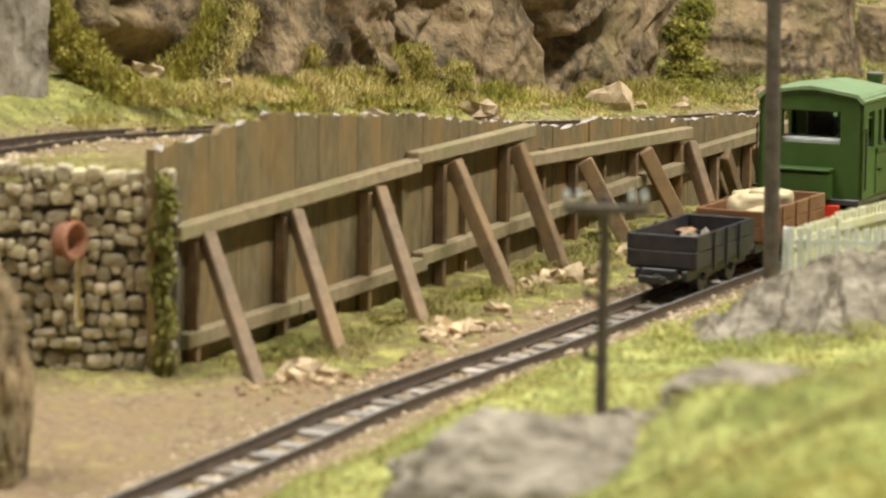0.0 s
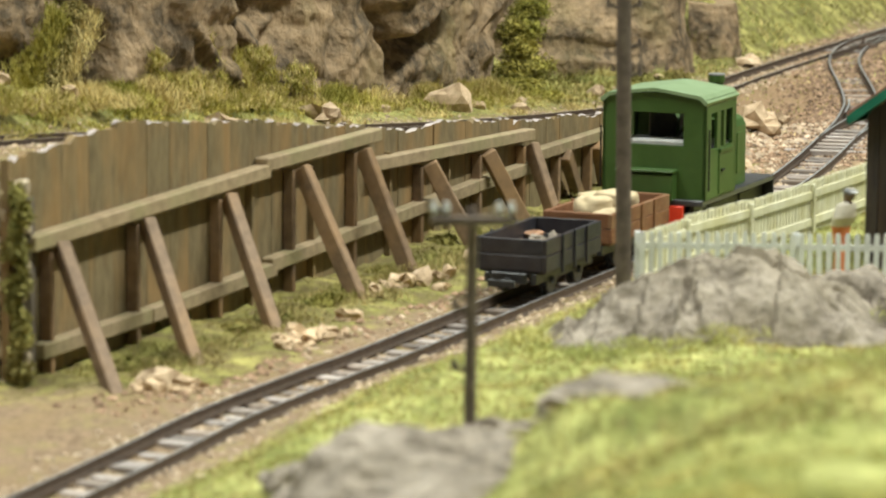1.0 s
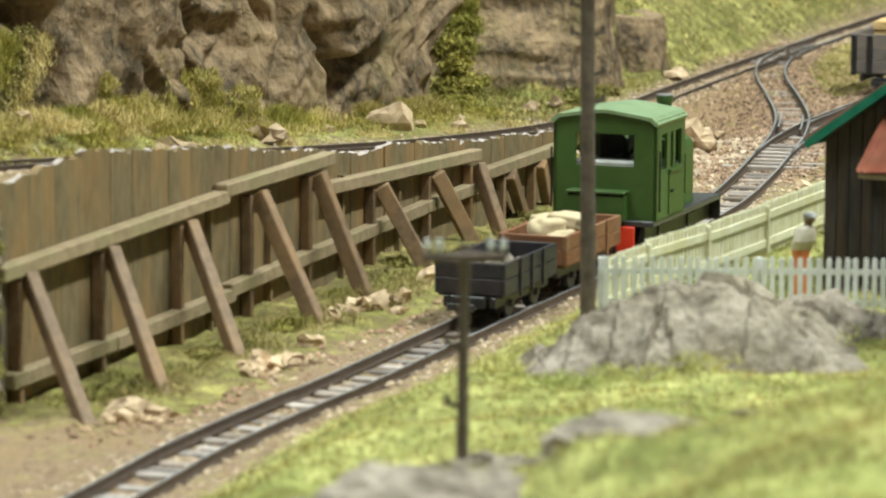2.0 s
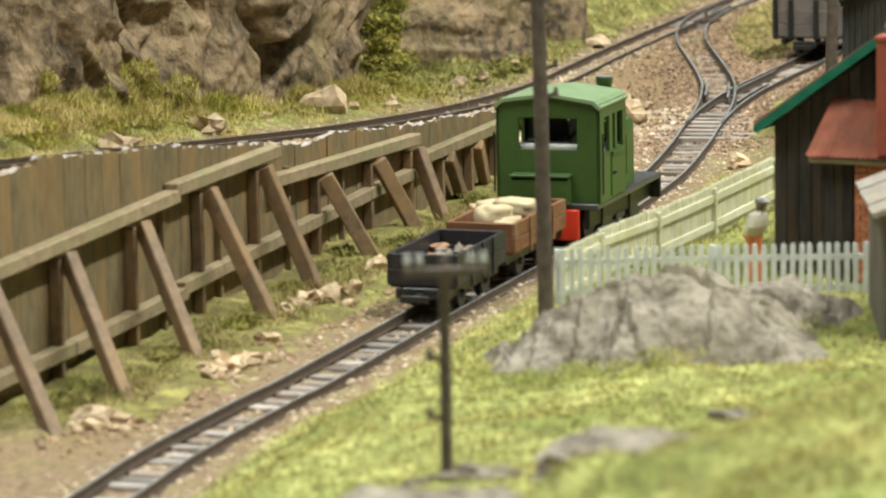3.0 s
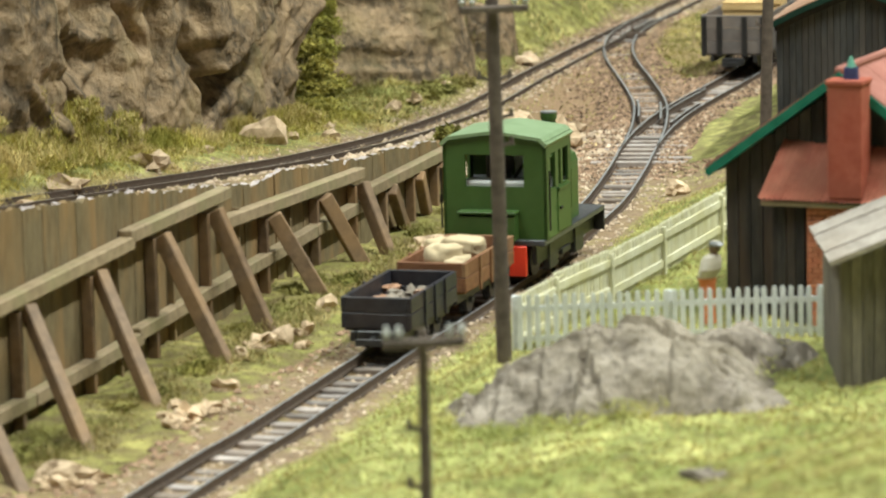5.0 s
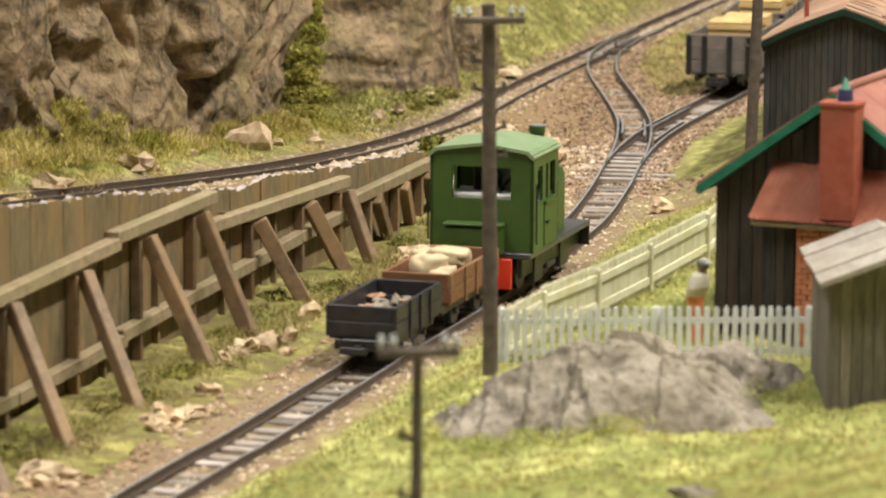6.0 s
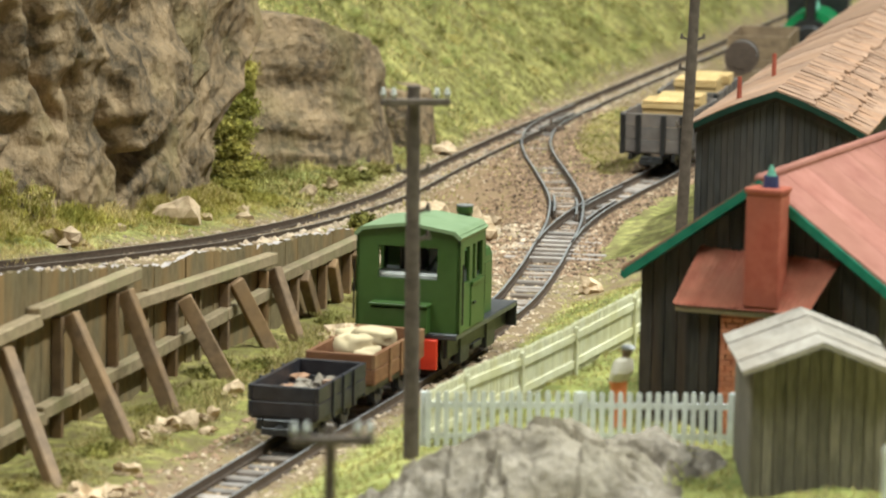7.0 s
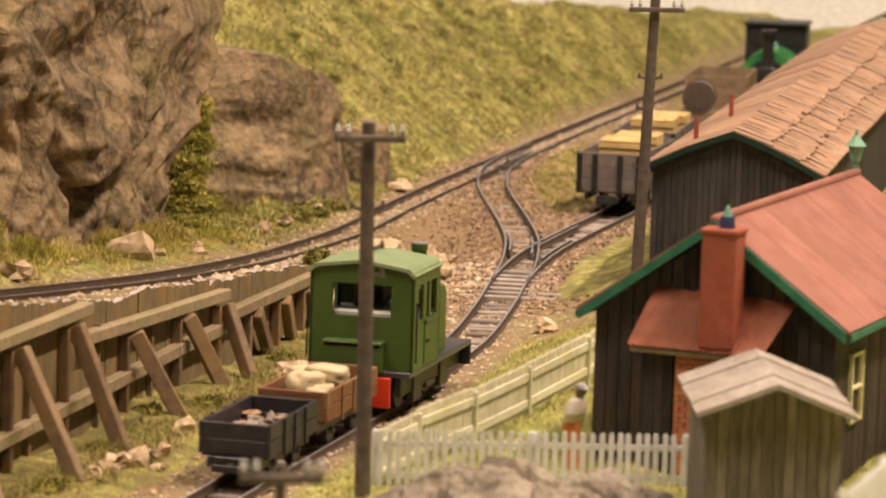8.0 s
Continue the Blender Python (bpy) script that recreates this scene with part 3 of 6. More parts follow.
# ---- ground ----
def build_ground():
    xs = np.concatenate([np.linspace(-80, -26, 22)[:-1], np.arange(-26, 26, 0.22), np.linspace(26, 90, 28)])
    ys = np.concatenate([np.linspace(-30, 34, 22)[:-1], np.arange(34, 100, 0.25), np.arange(100, 165, 0.5), np.linspace(165, 260, 34)])
    gx, gy = np.meshgrid(xs, ys)
    z, grass, ash, dry = land(gx, gy)
    ny, nx = gx.shape
    verts = np.stack([gx, gy, z], -1).reshape(-1, 3) * CM
    idx = np.arange(ny * nx).reshape(ny, nx)
    quads = np.stack([idx[:-1, :-1], idx[:-1, 1:], idx[1:, 1:], idx[1:, :-1]], -1).reshape(-1, 4)
    me = bpy.data.meshes.new("ground")
    me.from_pydata(verts.tolist(), [], quads.tolist())
    for key, value in (("grass", grass), ("ash", ash), ("dry", dry)):
        me.attributes.new(key, "FLOAT", "POINT").data.foreach_set("value", value.ravel().astype(np.float32))
    me.polygons.foreach_set("use_smooth", np.ones(len(me.polygons), bool))
    me.materials.append(M["ground"])
    tagged(new("ground", me), "sandy trackside soil with dyed yellow-green scenic grass", "ground", kind="structure")


build_ground()


# ---- exhibition hall round the layout ----
def hall():
    for name, (x0, x1, y0, y1, z0, z1), key in (
        ("wall_north", (-320, 320, 420, 430, -100, 200), "hall"), ("wall_south", (-320, 320, -210, -200, -100, 200), "hall"),
        ("wall_east", (320, 330, -210, 430, -100, 200), "hall"), ("wall_west", (-330, -320, -210, 430, -100, 200), "hall"),
        ("floor", (-330, 330, -210, 430, -110, -100), "hall_floor"), ("ceiling", (-330, 330, -210, 430, 200, 210), "hall")):
        bm = bmesh.new()
        box(bm, x0, x1, y0, y1, z0, z1)
        ob = put(name, mesh_of(bm, name, M[key]))
        tagged(ob, "plain painted hall " + name.split("_")[0], name.split("_")[0], kind="structure")


hall()


def baseboard_table():
    t = thing("baseboard_table", 0, 0, 0, 0, "plain wooden table carrying the model railway", "table")
    bm = bmesh.new()
    box(bm, -79, 89, -29, 259, -6, -1.2, 0.3)
    part("tabletop", bm, M["beam"], t)
    for x in (-74, 84):
        for y in (-24, 254):
            bm = bmesh.new()
            box(bm, x - 2.5, x + 2.5, y - 2.5, y + 2.5, -100, -6)
            part("leg", bm, M["beam"], t)


baseboard_table()


def backscene():
    bm = bmesh.new()
    box(bm, 12, 70, 192, 193, -4, 16)
    tagged(part("backdrop", bm, M["white"], None), "plain white backscene board behind the layout", "backdrop", kind="structure")


backscene()


# ---- railway ----
def rail_mesh(line, offset, name, top="railtop"):
    """One rail: a head, web and foot swept along the line, with a polished top."""
    bm = bmesh.new()
    prof = [(-0.06, -0.20), (0.06, -0.20), (0.06, -0.17), (0.016, -0.15), (0.016, -0.06), (0.027, -0.045), (0.027, 0.0), (-0.027, 0.0), (-0.027, -0.045), (-0.016, -0.06), (-0.016, -0.15), (-0.06, -0.17)]
    rings = []
    for i, p in enumerate(line):
        t = (line[min(i + 1, len(line) - 1)] - line[max(i - 1, 0)]).normalized()
        side = Vector((t.y, -t.x, 0)).normalized()
        rings.append([bm.verts.new(p + side * (offset + u) + Vector((0, 0, w))) for u, w in prof])
    for a, b in zip(rings, rings[1:]):
        for k in range(len(prof)):
            f = bm.faces.new((a[k], a[(k + 1) % 12], b[(k + 1) % 12], b[k]))
            f.material_index = 1 if k == 6 else 0
    bm.faces.new(rings[0]), bm.faces.new(rings[-1][::-1])
    return mesh_of(bm, name, M["rail"], M[top])


def track(label, line, gauge=0.97, length=1.3, spacing=0.62, first=0, last=None, drop=0.0, key="sleeper", skip=(0, 0), top="railtop"):
    t = thing("railway_track", 0, 0, 0, 0, label, "track", "narrow gauge tracks")
    for off in (-gauge / 2, gauge / 2):
        put("rail", rail_mesh(line, off, "rail", top), t)
    bm = bmesh.new()
    box(bm, -length / 2, length / 2, -0.14, 0.14, -0.31, -0.185, 0.02)
    me = mesh_of(bm, "sleeper", M[key])
    rnd = random.Random(len(line))
    walked, due = 0.0, 0.3
    for a, b in zip(line, line[1:]):
        d = (b - a)
        walked += d.length
        if walked >= due:
            due += spacing * rnd.uniform(0.9, 1.1)
            if first <= a.y <= (last or 1e9) and not skip[0] < a.y < skip[1]:
                m = Matrix.Translation(a + Vector((0, 0, rnd.uniform(-0.075, 0.005) - drop))) @ Matrix.Rotation(math.atan2(d.y, d.x) - math.pi / 2 + rnd.uniform(-0.04, 0.04), 4, "Z")
                put("sleeper", me, t, m)
    return t


track("narrow gauge line with worn steel rails on grey sleepers", LOWER, first=36, last=158, skip=(94.6, 100.3))
track("upper narrow gauge line with rusty rails in tan ballast", UPPER, first=40, last=172, drop=0.035, length=1.55, key="sleeper_brown", top="railtop_dull")
track("curved crossover track with shiny rails on grey sleepers", CROSS, length=1.45, drop=-0.01, spacing=0.8, key="sleeper_brown", first=103.5)


def turnout_details():
    """Check rails, point blades and the raised grey timbers of the two turnouts."""
    t = thing("turnout_fittings", 0, 0, 0, 0, "steel check rails and long grey turnout timbers", "turnout")
    for line, y0, y1, off in ((CROSS, 103.2, 107.0, -0.35), (CROSS, 102.5, 106.3, 0.30), (LOWER, 104.0, 109.0, -0.30), (LOWER, 101.5, 106.0, 0.30), (UPPER, 124.5, 130.0, 0.30)):
        seg = [p for p in line if y0 <= p.y <= y1]
        put("check_rail", rail_mesh(seg, off, "check_rail"), t)
    bm = bmesh.new()
    box(bm, -1.3, 1.3, -0.13, 0.13, -0.28, -0.12, 0.02)
    me = mesh_of(bm, "timber", M["sleeper"])
    for k in range(7):
        y = 95.0 + k * 0.78
        x = float(np.interp(y, lower_xy[:, 1], lower_xy[:, 0])) + 0.15
        put("timber", me, t, Matrix.Translation((x + 0.1 * math.sin(k * 2.1), y, 0.0)) @ Matrix.Rotation(-0.22 + 0.05 * math.sin(k * 1.3), 4, "Z"))
    for k in range(7):
        y = 124.2 + k * 1.0
        x = float(np.interp(y, upper_xyz[:, 1], upper_xyz[:, 0])) + 0.3
        put("timber", me, t, Matrix.Translation((x, y, 0.0)) @ Matrix.Rotation(-0.3, 4, "Z"))
    bm = bmesh.new()
    box(bm, 7.9, 8.6, 124.6, 124.9, -0.25, 0.05, 0.03)
    cyl(bm, 0.05, 0.05, (8.1, 124.75, 0.0), (8.1, 124.75, 0.3), 8)
    part("point_lever", bm, M["rail"], t)


turnout_details()


# ---- timber retaining wall ----
def retaining_wall():
    w = thing("retaining_wall", 0, 0, 0, 0, "weathered brown plank retaining wall with splintered top and raking braces", "retaining wall")
    rnd = random.Random(4)
    tops = ((-15.4, 3.70), (-14, 3.74), (-12, 3.90), (-10.3, 3.82), (-8, 3.58), (-6, 3.42), (-4, 3.17), (-1.4, 2.86), (0.3, 2.62), (2.2, 2.34), (4, 2.42), (7.4, 2.06), (11.7, 1.72), (15, 1.47), (16.1, 1.34))
    s = -15.35
    while s < 15.9:
        width = rnd.uniform(0.75, 1.15)
        e = min(s + width, 16.05)
        bm = bmesh.new()
        # a plank with a ragged top of several splinters
        cuts = 7
        front, back = rnd.uniform(0.285, 0.31), 0.44
        worn_off, notch = rnd.uniform(-0.05, 0.05), rnd.randrange(2 * cuts)
        cols = []
        for k in range(cuts + 1):
            a = s + 0.006 + (e - s - 0.012) * k / cuts
            top = float(np.interp(a, [t[0] for t in tops], [t[1] for t in tops])) + worn_off + 0.05 * noise.noise(Vector((a * 2.3, 0, 5))) + rnd.uniform(-0.025, 0.02) - (0.08 if k == notch else 0)
            lean = rnd.uniform(-0.01, 0.01)
            cols.append([bm.verts.new(on_wall(a, front, -0.5)), bm.verts.new(on_wall(a, front + lean, top)), bm.verts.new(on_wall(a, back, top + rnd.uniform(-0.05, 0.03))), bm.verts.new(on_wall(a, back, -0.5))])
        for c, d in zip(cols, cols[1:]):
            bm.faces.new((c[0], d[0], d[1], c[1]))
            bm.faces.new((c[1], d[1], d[2], c[2])).material_index = int(rnd.random() < 0.65)
            bm.faces.new((c[2], d[2], d[3], c[3]))
        bm.faces.new(cols[0]), bm.faces.new(cols[-1][::-1])
        part("plank", bm, (M["plank"], M["splinter"]), w)
        s = e
    for (s0, z0), (s1, z1), h in (((-14.95, 2.21), (-5.45, 2.39), 0.27), ((-5.6, 2.52), (0.02, 2.53), 0.27), ((-0.25, 1.92), (9.0, 1.60), 0.27), ((8.9, 1.08), (16.0, 1.10), 0.27)):
        bm = bmesh.new()
        beam(bm, on_wall(s0, 0.13, z0), on_wall(s1, 0.13, z1), 0.30, h, 0.025)
        part("waler", bm, M["beam"], w)
    for (s0, z0), (s1, z1) in (((-14.6, 0.30), (-10.5, 0.32)), ((-10.45, 0.31), (-5.1, 0.42)), ((-5.3, 0.52), (-0.6, 0.64)), ((-0.65, 0.63), (5.6, 0.79)), ((5.6, 0.80), (9.1, 0.84))):
        bm = bmesh.new()
        beam(bm, on_wall(s0, 0.14, z0), on_wall(s1, 0.14, z1), 0.26, 0.28, 0.025)
        part("lower_waler", bm, M["beam"], w)
    braces = ((-14.04, 2.06, -8.76, 58.82), (-10.78, 2.08, -7.84, 62.41), (-7.37, 2.12, -6.72, 65.75), (-4.05, 2.30, -5.45, 69.87), (-1.01, 2.32, -4.60, 72.99), (2.57, 1.64, -3.43, 76.85), (5.97, 1.52, -2.45, 80.4), (8.7, 1.4, -1.8, 82.0), (11.0, 0.92, -1.3, 86.0), (13.2, 0.92, -0.7, 87.6), (15.2, 0.92, -0.05, 89.4))
    for s, z, fx, fy in braces:
        bm = bmesh.new()
        ground = height(fx, fy) - 0.15
        a, b = on_wall(s, -0.02, z), Vector((fx, fy, ground))
        beam(bm, a, b + (b - a).normalized() * 0.1, 0.24, 0.34, 0.025)
        part("brace", bm, M["brace"], w)
        bm = bmesh.new()
        lo = on_wall(s - 0.18, 0.16, -0.5)
        beam(bm, lo, on_wall(s - 0.18, 0.16, z - 0.03), 0.22, 0.15, 0.02, up=tuple(WALL_DIR))
        part("post", bm, M["brace"], w)
    for s in (-5.9, -3.0, 0.9, 4.2):
        bm = bmesh.new()
        beam(bm, on_wall(s, 0.24, -0.4), on_wall(s, 0.24, 2.2 - max(s, 0) * 0.14), 0.16, 0.1, 0.01, up=tuple(WALL_DIR))
        part("batten", bm, M["plank"], w)


retaining_wall()


# ---- rubble stone wall with a drain pipe ----
def stone_piece(rnd, w, h, d):
    bm = bmesh.new()
    bmesh.ops.create_icosphere(bm, subdivisions=2, radius=1)
    seed = rnd.uniform(0, 90)
    for v in bm.verts:
        c = v.co
        for ax in range(3):
            c[ax] = math.copysign(abs(c[ax]) ** 0.5, c[ax])
        c *= 1 + 0.2 * noise.noise(c * 1.3 + Vector((seed, 0, 0)))
        v.co = Vector((c.x * w * 0.52, c.y * d * 0.5, c.z * h * 0.52))
    return mesh_of(bm, "stone", M["stone"])


def rubble_wall():
    bm = bmesh.new()
    box(bm, -22, -10.42, 60.32, 60.75, -0.6, 2.98)
    w = tagged(part("stone_wall", bm, M["mortar"], None), "grey rubble stone retaining wall with dark joints", "stone wall", kind="structure")
    rnd = random.Random(9)
    z = -0.3
    while z < 3.1:
        h = rnd.uniform(0.17, 0.29)
        x = -14.6 - rnd.uniform(0, 0.4)
        while x < -10.5:
            wd = min(rnd.choice((0.17, 0.22, 0.26, 0.31, 0.42)) * rnd.uniform(0.9, 1.15), -10.42 - x)
            if wd > 0.12:
                hh = h * rnd.uniform(0.85, 1.05)
                put("stone", stone_piece(rnd, wd * 0.98, hh * 1.0, 0.34), w, Matrix.Translation((x + wd / 2, 60.28 + rnd.uniform(-0.06, 0.06), z + h / 2 + rnd.uniform(-0.07, 0.07))) @ Matrix.Rotation(rnd.uniform(-0.3, 0.3), 4, "Y"))
            x += wd
        z += h
    p = thing("drain_pipe", -12.27, 59.93, 2.12, 64, "terracotta drain pipe jutting from the stone wall", "pipe")
    bm = bmesh.new()
    vs = []
    for r, y in ((0.02, 0.10), (0.29, 0.08), (0.30, -0.12), (0.34, -0.14), (0.35, -0.25), (0.27, -0.25), (0.24, -0.15), (0.22, 0.04), (0.02, 0.05)):
        vs.append([bm.verts.new((r * math.cos(a * math.tau / 24), y, r * math.sin(a * math.tau / 24))) for a in range(24)])
    for a, b in zip(vs, vs[1:]):
        for k in range(24):
            bm.faces.new((a[k], a[(k + 1) % 24], b[(k + 1) % 24], b[k]))
    part("barrel", bm, M["clay"], p, smooth=True)
    bm = bmesh.new()
    rows = []
    for k in range(14):
        t = k / 13
        z, y, wd = -0.24 - t * 1.2, -0.22 - 0.08 * math.sqrt(t), 0.05 + 0.05 * t
        rows.append([bm.verts.new((0.0 + u * wd + 0.02 * math.sin(7 * t), y - 0.03 * (1 - abs(u)) * 2, z)) for u in (-1, -0.5, 0, 0.5, 1)])
    for a, b in zip(rows, rows[1:]):
        for k in range(4):
            bm.faces.new((a[k], a[k + 1], b[k + 1], b[k]))
    f = bmesh.ops.solidify(bm, geom=bm.faces[:], thickness=0.03)
    part("trickle", bm, M["slime"], p, "ochre stained trickle of water", smooth=True)


rubble_wall()


# ---- rocks ----
def facets(q, k, cut, crack, lean=1.0):
    """Tilted flat plates of random height with narrow cracks between them."""
    dist, pts = noise.voronoi(q * k)
    c = pts[0]
    t = Vector(noise.cell_vector(c * 7.3)) - Vector((0.5, 0.5, 0.5))
    t.z *= lean
    tilt = ((q * k) - c).dot(t) * 1.1
    return cut * (noise.cell(c * 3.7) - 0.5 + tilt) - crack * max(0.0, 0.09 - (dist[1] - dist[0])) / 0.09


def rocky(co, size, seed, crack=0.22, plates=0.6):
    """How far rock stands out at a place: broken plates, cracks between them and grain."""
    q = Vector((co.x / size + seed, co.y / size, co.z / (size * 2.8)))
    q = q + Vector(noise.noise_vector(q * 0.9)) * 0.3
    d = facets(q, 0.8, plates * 0.95, crack) + facets(q, 1.7, plates * 0.45, crack * 0.5) + facets(Vector((q.x, q.y, q.z * 1.8)), 3.6, plates * 0.10, crack * 0.12)
    return size * (d + 0.05 * noise.fractal(Vector((q.x, q.y, q.z * 2.2)) * 4.0, 0.8, 2.1, 5))


def worn(co, seed):
    """Weathered rounded rock: broad lumps, hollows and a little grain."""
    q = co + Vector((seed * 3.1, seed, 0))
    d = 0.36 * noise.fractal(q * 0.9, 1.0, 2.0, 3) + 0.18 * noise.fractal(q * 3.1, 0.8, 2.1, 4) + 0.06 * noise.fractal(q * 9.0, 0.7, 2.1, 3)
    return d + 0.10 * facets(q, 2.4, 0.6, 0.3)


def planes(u, v, seed):
    """A broken surface of flat triangles, from -1 to 1, over a lattice of unit size."""
    i, j = math.floor(u), math.floor(v)
    fu, fv = u - i, v - j
    a, b, c, d = (noise.cell(Vector((i + x + 0.5, j + y + 0.5, seed))) for x, y in ((0, 0), (1, 0), (0, 1), (1, 1)))
    if noise.cell(Vector((i + 0.5, j + 0.5, seed + 40))) < 0.5:
        return a + fu * (b - a) + fv * (c - a) if fu + fv < 1 else d + (1 - fu) * (c - d) + (1 - fv) * (b - d)
    return a + fu * (b - a) + fv * (d - b) if fu > fv else a + fu * (d - c) + fv * (c - a)


def crag(p, seed):
    """How far a rock face stands out: hacked flat planes of four sizes."""
    s, z = (p - WALL_ORIGIN).dot(WALL_DIR) + 0.6 * (p - WALL_ORIGIN).dot(WALL_BACK), p.z
    s, z = s + 0.5 * noise.noise(Vector((s * 0.6, z * 0.5, seed))), z + 0.5 * noise.noise(Vector((s * 0.5, z * 0.6, seed + 7)))
    d = 0.12 * noise.fractal(Vector((s, z * 0.5, seed)) * 0.17, 1.0, 2.0, 2)
    for wide, tall, depth, turn in ((6.0, 2.9, 0.16, 0.3), (2.4, 1.2, 0.24, -0.5), (1.0, 0.5, 0.19, 0.8), (0.42, 0.22, 0.07, 0.2)):
        u, v = s / wide, z / tall
        d += depth * planes(u * math.cos(turn) - v * math.sin(turn), u * math.sin(turn) + v * math.cos(turn), math.floor(seed * 3) + 0.5)
    return d


def groove(s, z, way, width, depth):
    """A V-shaped cleft (or, with a negative depth, a rib) that follows a bent line on the face."""
    best = 9e9
    for (s0, z0), (s1, z1) in zip(way, way[1:]):
        ds, dz = s1 - s0, z1 - z0
        t = min(1, max(0, ((s - s0) * ds + (z - z0) * dz) / (ds * ds + dz * dz)))
        best = min(best, math.hypot(s - s0 - t * ds, z - z0 - t * dz))
    best += 0.12 * noise.noise(Vector((s * 1.7, z * 1.7, 4.0)))
    t = max(0.0, 1 - best / width)
    return -0.62 * depth * t * t * (3 - 2 * t)


CLEFTS = (
    (((-6.9, 4.1), (-5.2, 4.25), (-3.2, 3.95)), 0.6, 1.2), (((-6.0, 7.2), (-5.6, 5.6), (-6.3, 4.5)), 0.4, 1.3), (((-3.0, 7.4), (-2.7, 6.0), (-3.6, 5.2), (-5.0, 5.0)), 0.35, 1.0),
    (((13.65, 8.5), (13.6, 6.5), (13.4, 5.2)), 0.35, 1.3), (((13.4, 5.4), (13.4, 4.3), (14.0, 3.2), (14.8, 2.5)), 0.75, 3.4), (((18.95, 8.0), (19.05, 5.6), (19.6, 4.5)), 0.4, 1.4), (((21.6, 7.0), (21.2, 5.2), (20.6, 4.6)), 0.35, 0.8),
    (((-1.5, 5.45), (0.0, 5.3), (0.1, 4.0), (-0.4, 2.9)), 0.5, 2.0), (((2.5, 6.6), (2.8, 4.4), (3.5, 4.0)), 0.35, -0.5), (((3.7, 3.8), (4.6, 3.3), (5.8, 2.7)), 0.4, -0.5),
    (((5.9, 6.5), (6.0, 4.4), (7.2, 3.1), (7.8, 2.3)), 0.45, 1.5), (((6.9, 4.7), (9.2, 4.1), (8.3, 3.3)), 0.6, 0.9), (((8.5, 6.7), (8.6, 5.4)), 0.75, 1.5),
    (((9.4, 7.4), (9.65, 6.4), (9.85, 5.4), (10.6, 4.4)), 0.35, 0.8), (((11.2, 5.6), (11.5, 4.2), (11.0, 3.0)), 0.4, 0.6), (((-4.6, 7.5), (-4.2, 5.2), (-4.9, 3.0)), 0.6, 1.2), (((16.0, 8.0), (16.4, 6.2), (15.8, 5.2)), 0.35, 0.7))


SLABS = ((-9, 0.0), (-4.7, 0.3), (-4.55, -0.2), (-1.6, 0.1), (-1.45, -0.75), (0.0, -0.85), (0.12, 0.1), (2.6, 0.25), (2.7, 0.6), (5.75, 0.3), (5.95, -0.5), (8.1, -0.35), (8.25, 0.0), (9.5, 0.15), (9.65, 0.35), (13.25, 0.5), (13.45, 0.1), (14.7, 0.1), (14.8, 0.25), (18.9, 0.5), (19.05, 0.05), (21.4, 0.15), (21.55, -0.15), (26, 0.1))


def main_face(p):
    """The tall cliff's flat upright slabs, its clefts and the overhanging block beside its deepest cleft."""
    s, z = (p - WALL_ORIGIN).dot(WALL_DIR), p.z
    edge = s + 0.45 * noise.noise(Vector((s * 0.12, 3.0, z * 0.55))) + 0.16 * noise.noise(Vector((s * 0.4, 9.0, z * 1.9)))
    d = 0.7 * float(np.interp(edge, [k[0] for k in SLABS], [k[1] for k in SLABS]))
    d += sum(groove(s, z, way, w, depth) for way, w, depth in CLEFTS)
    lip = float(np.interp(s, (14.6, 16.0, 17.4, 18.9), (2.85, 3.42, 3.7, 4.12))) + 0.15 * noise.noise(Vector((s * 1.1, 0, 7)))
    side = float(smooth(s, 14.4, 14.9) * (1 - smooth(s, 18.8, 19.5)))
    d += side * (0.6 * float(smooth(z, lip - 0.08, lip + 0.1) * (1 - smooth(z, 4.3, 6.4))) - 0.65 * float((1 - smooth(z, lip - 0.1, lip + 0.06)) * smooth(z, lip - 1.1, lip - 0.3)))
    return d


def undercut(p):
    """The far end of the tall cliff leans out over its foot."""
    s = (p - WALL_ORIGIN).dot(WALL_DIR)
    return WALL_DIR * -float(np.interp(p.z, (1.3, 2.8, 3.85, 5.6, 7.5), (3.0, 2.4, 0.6, -1.6, -2.8)) * smooth(s, 19.0, 25.0))


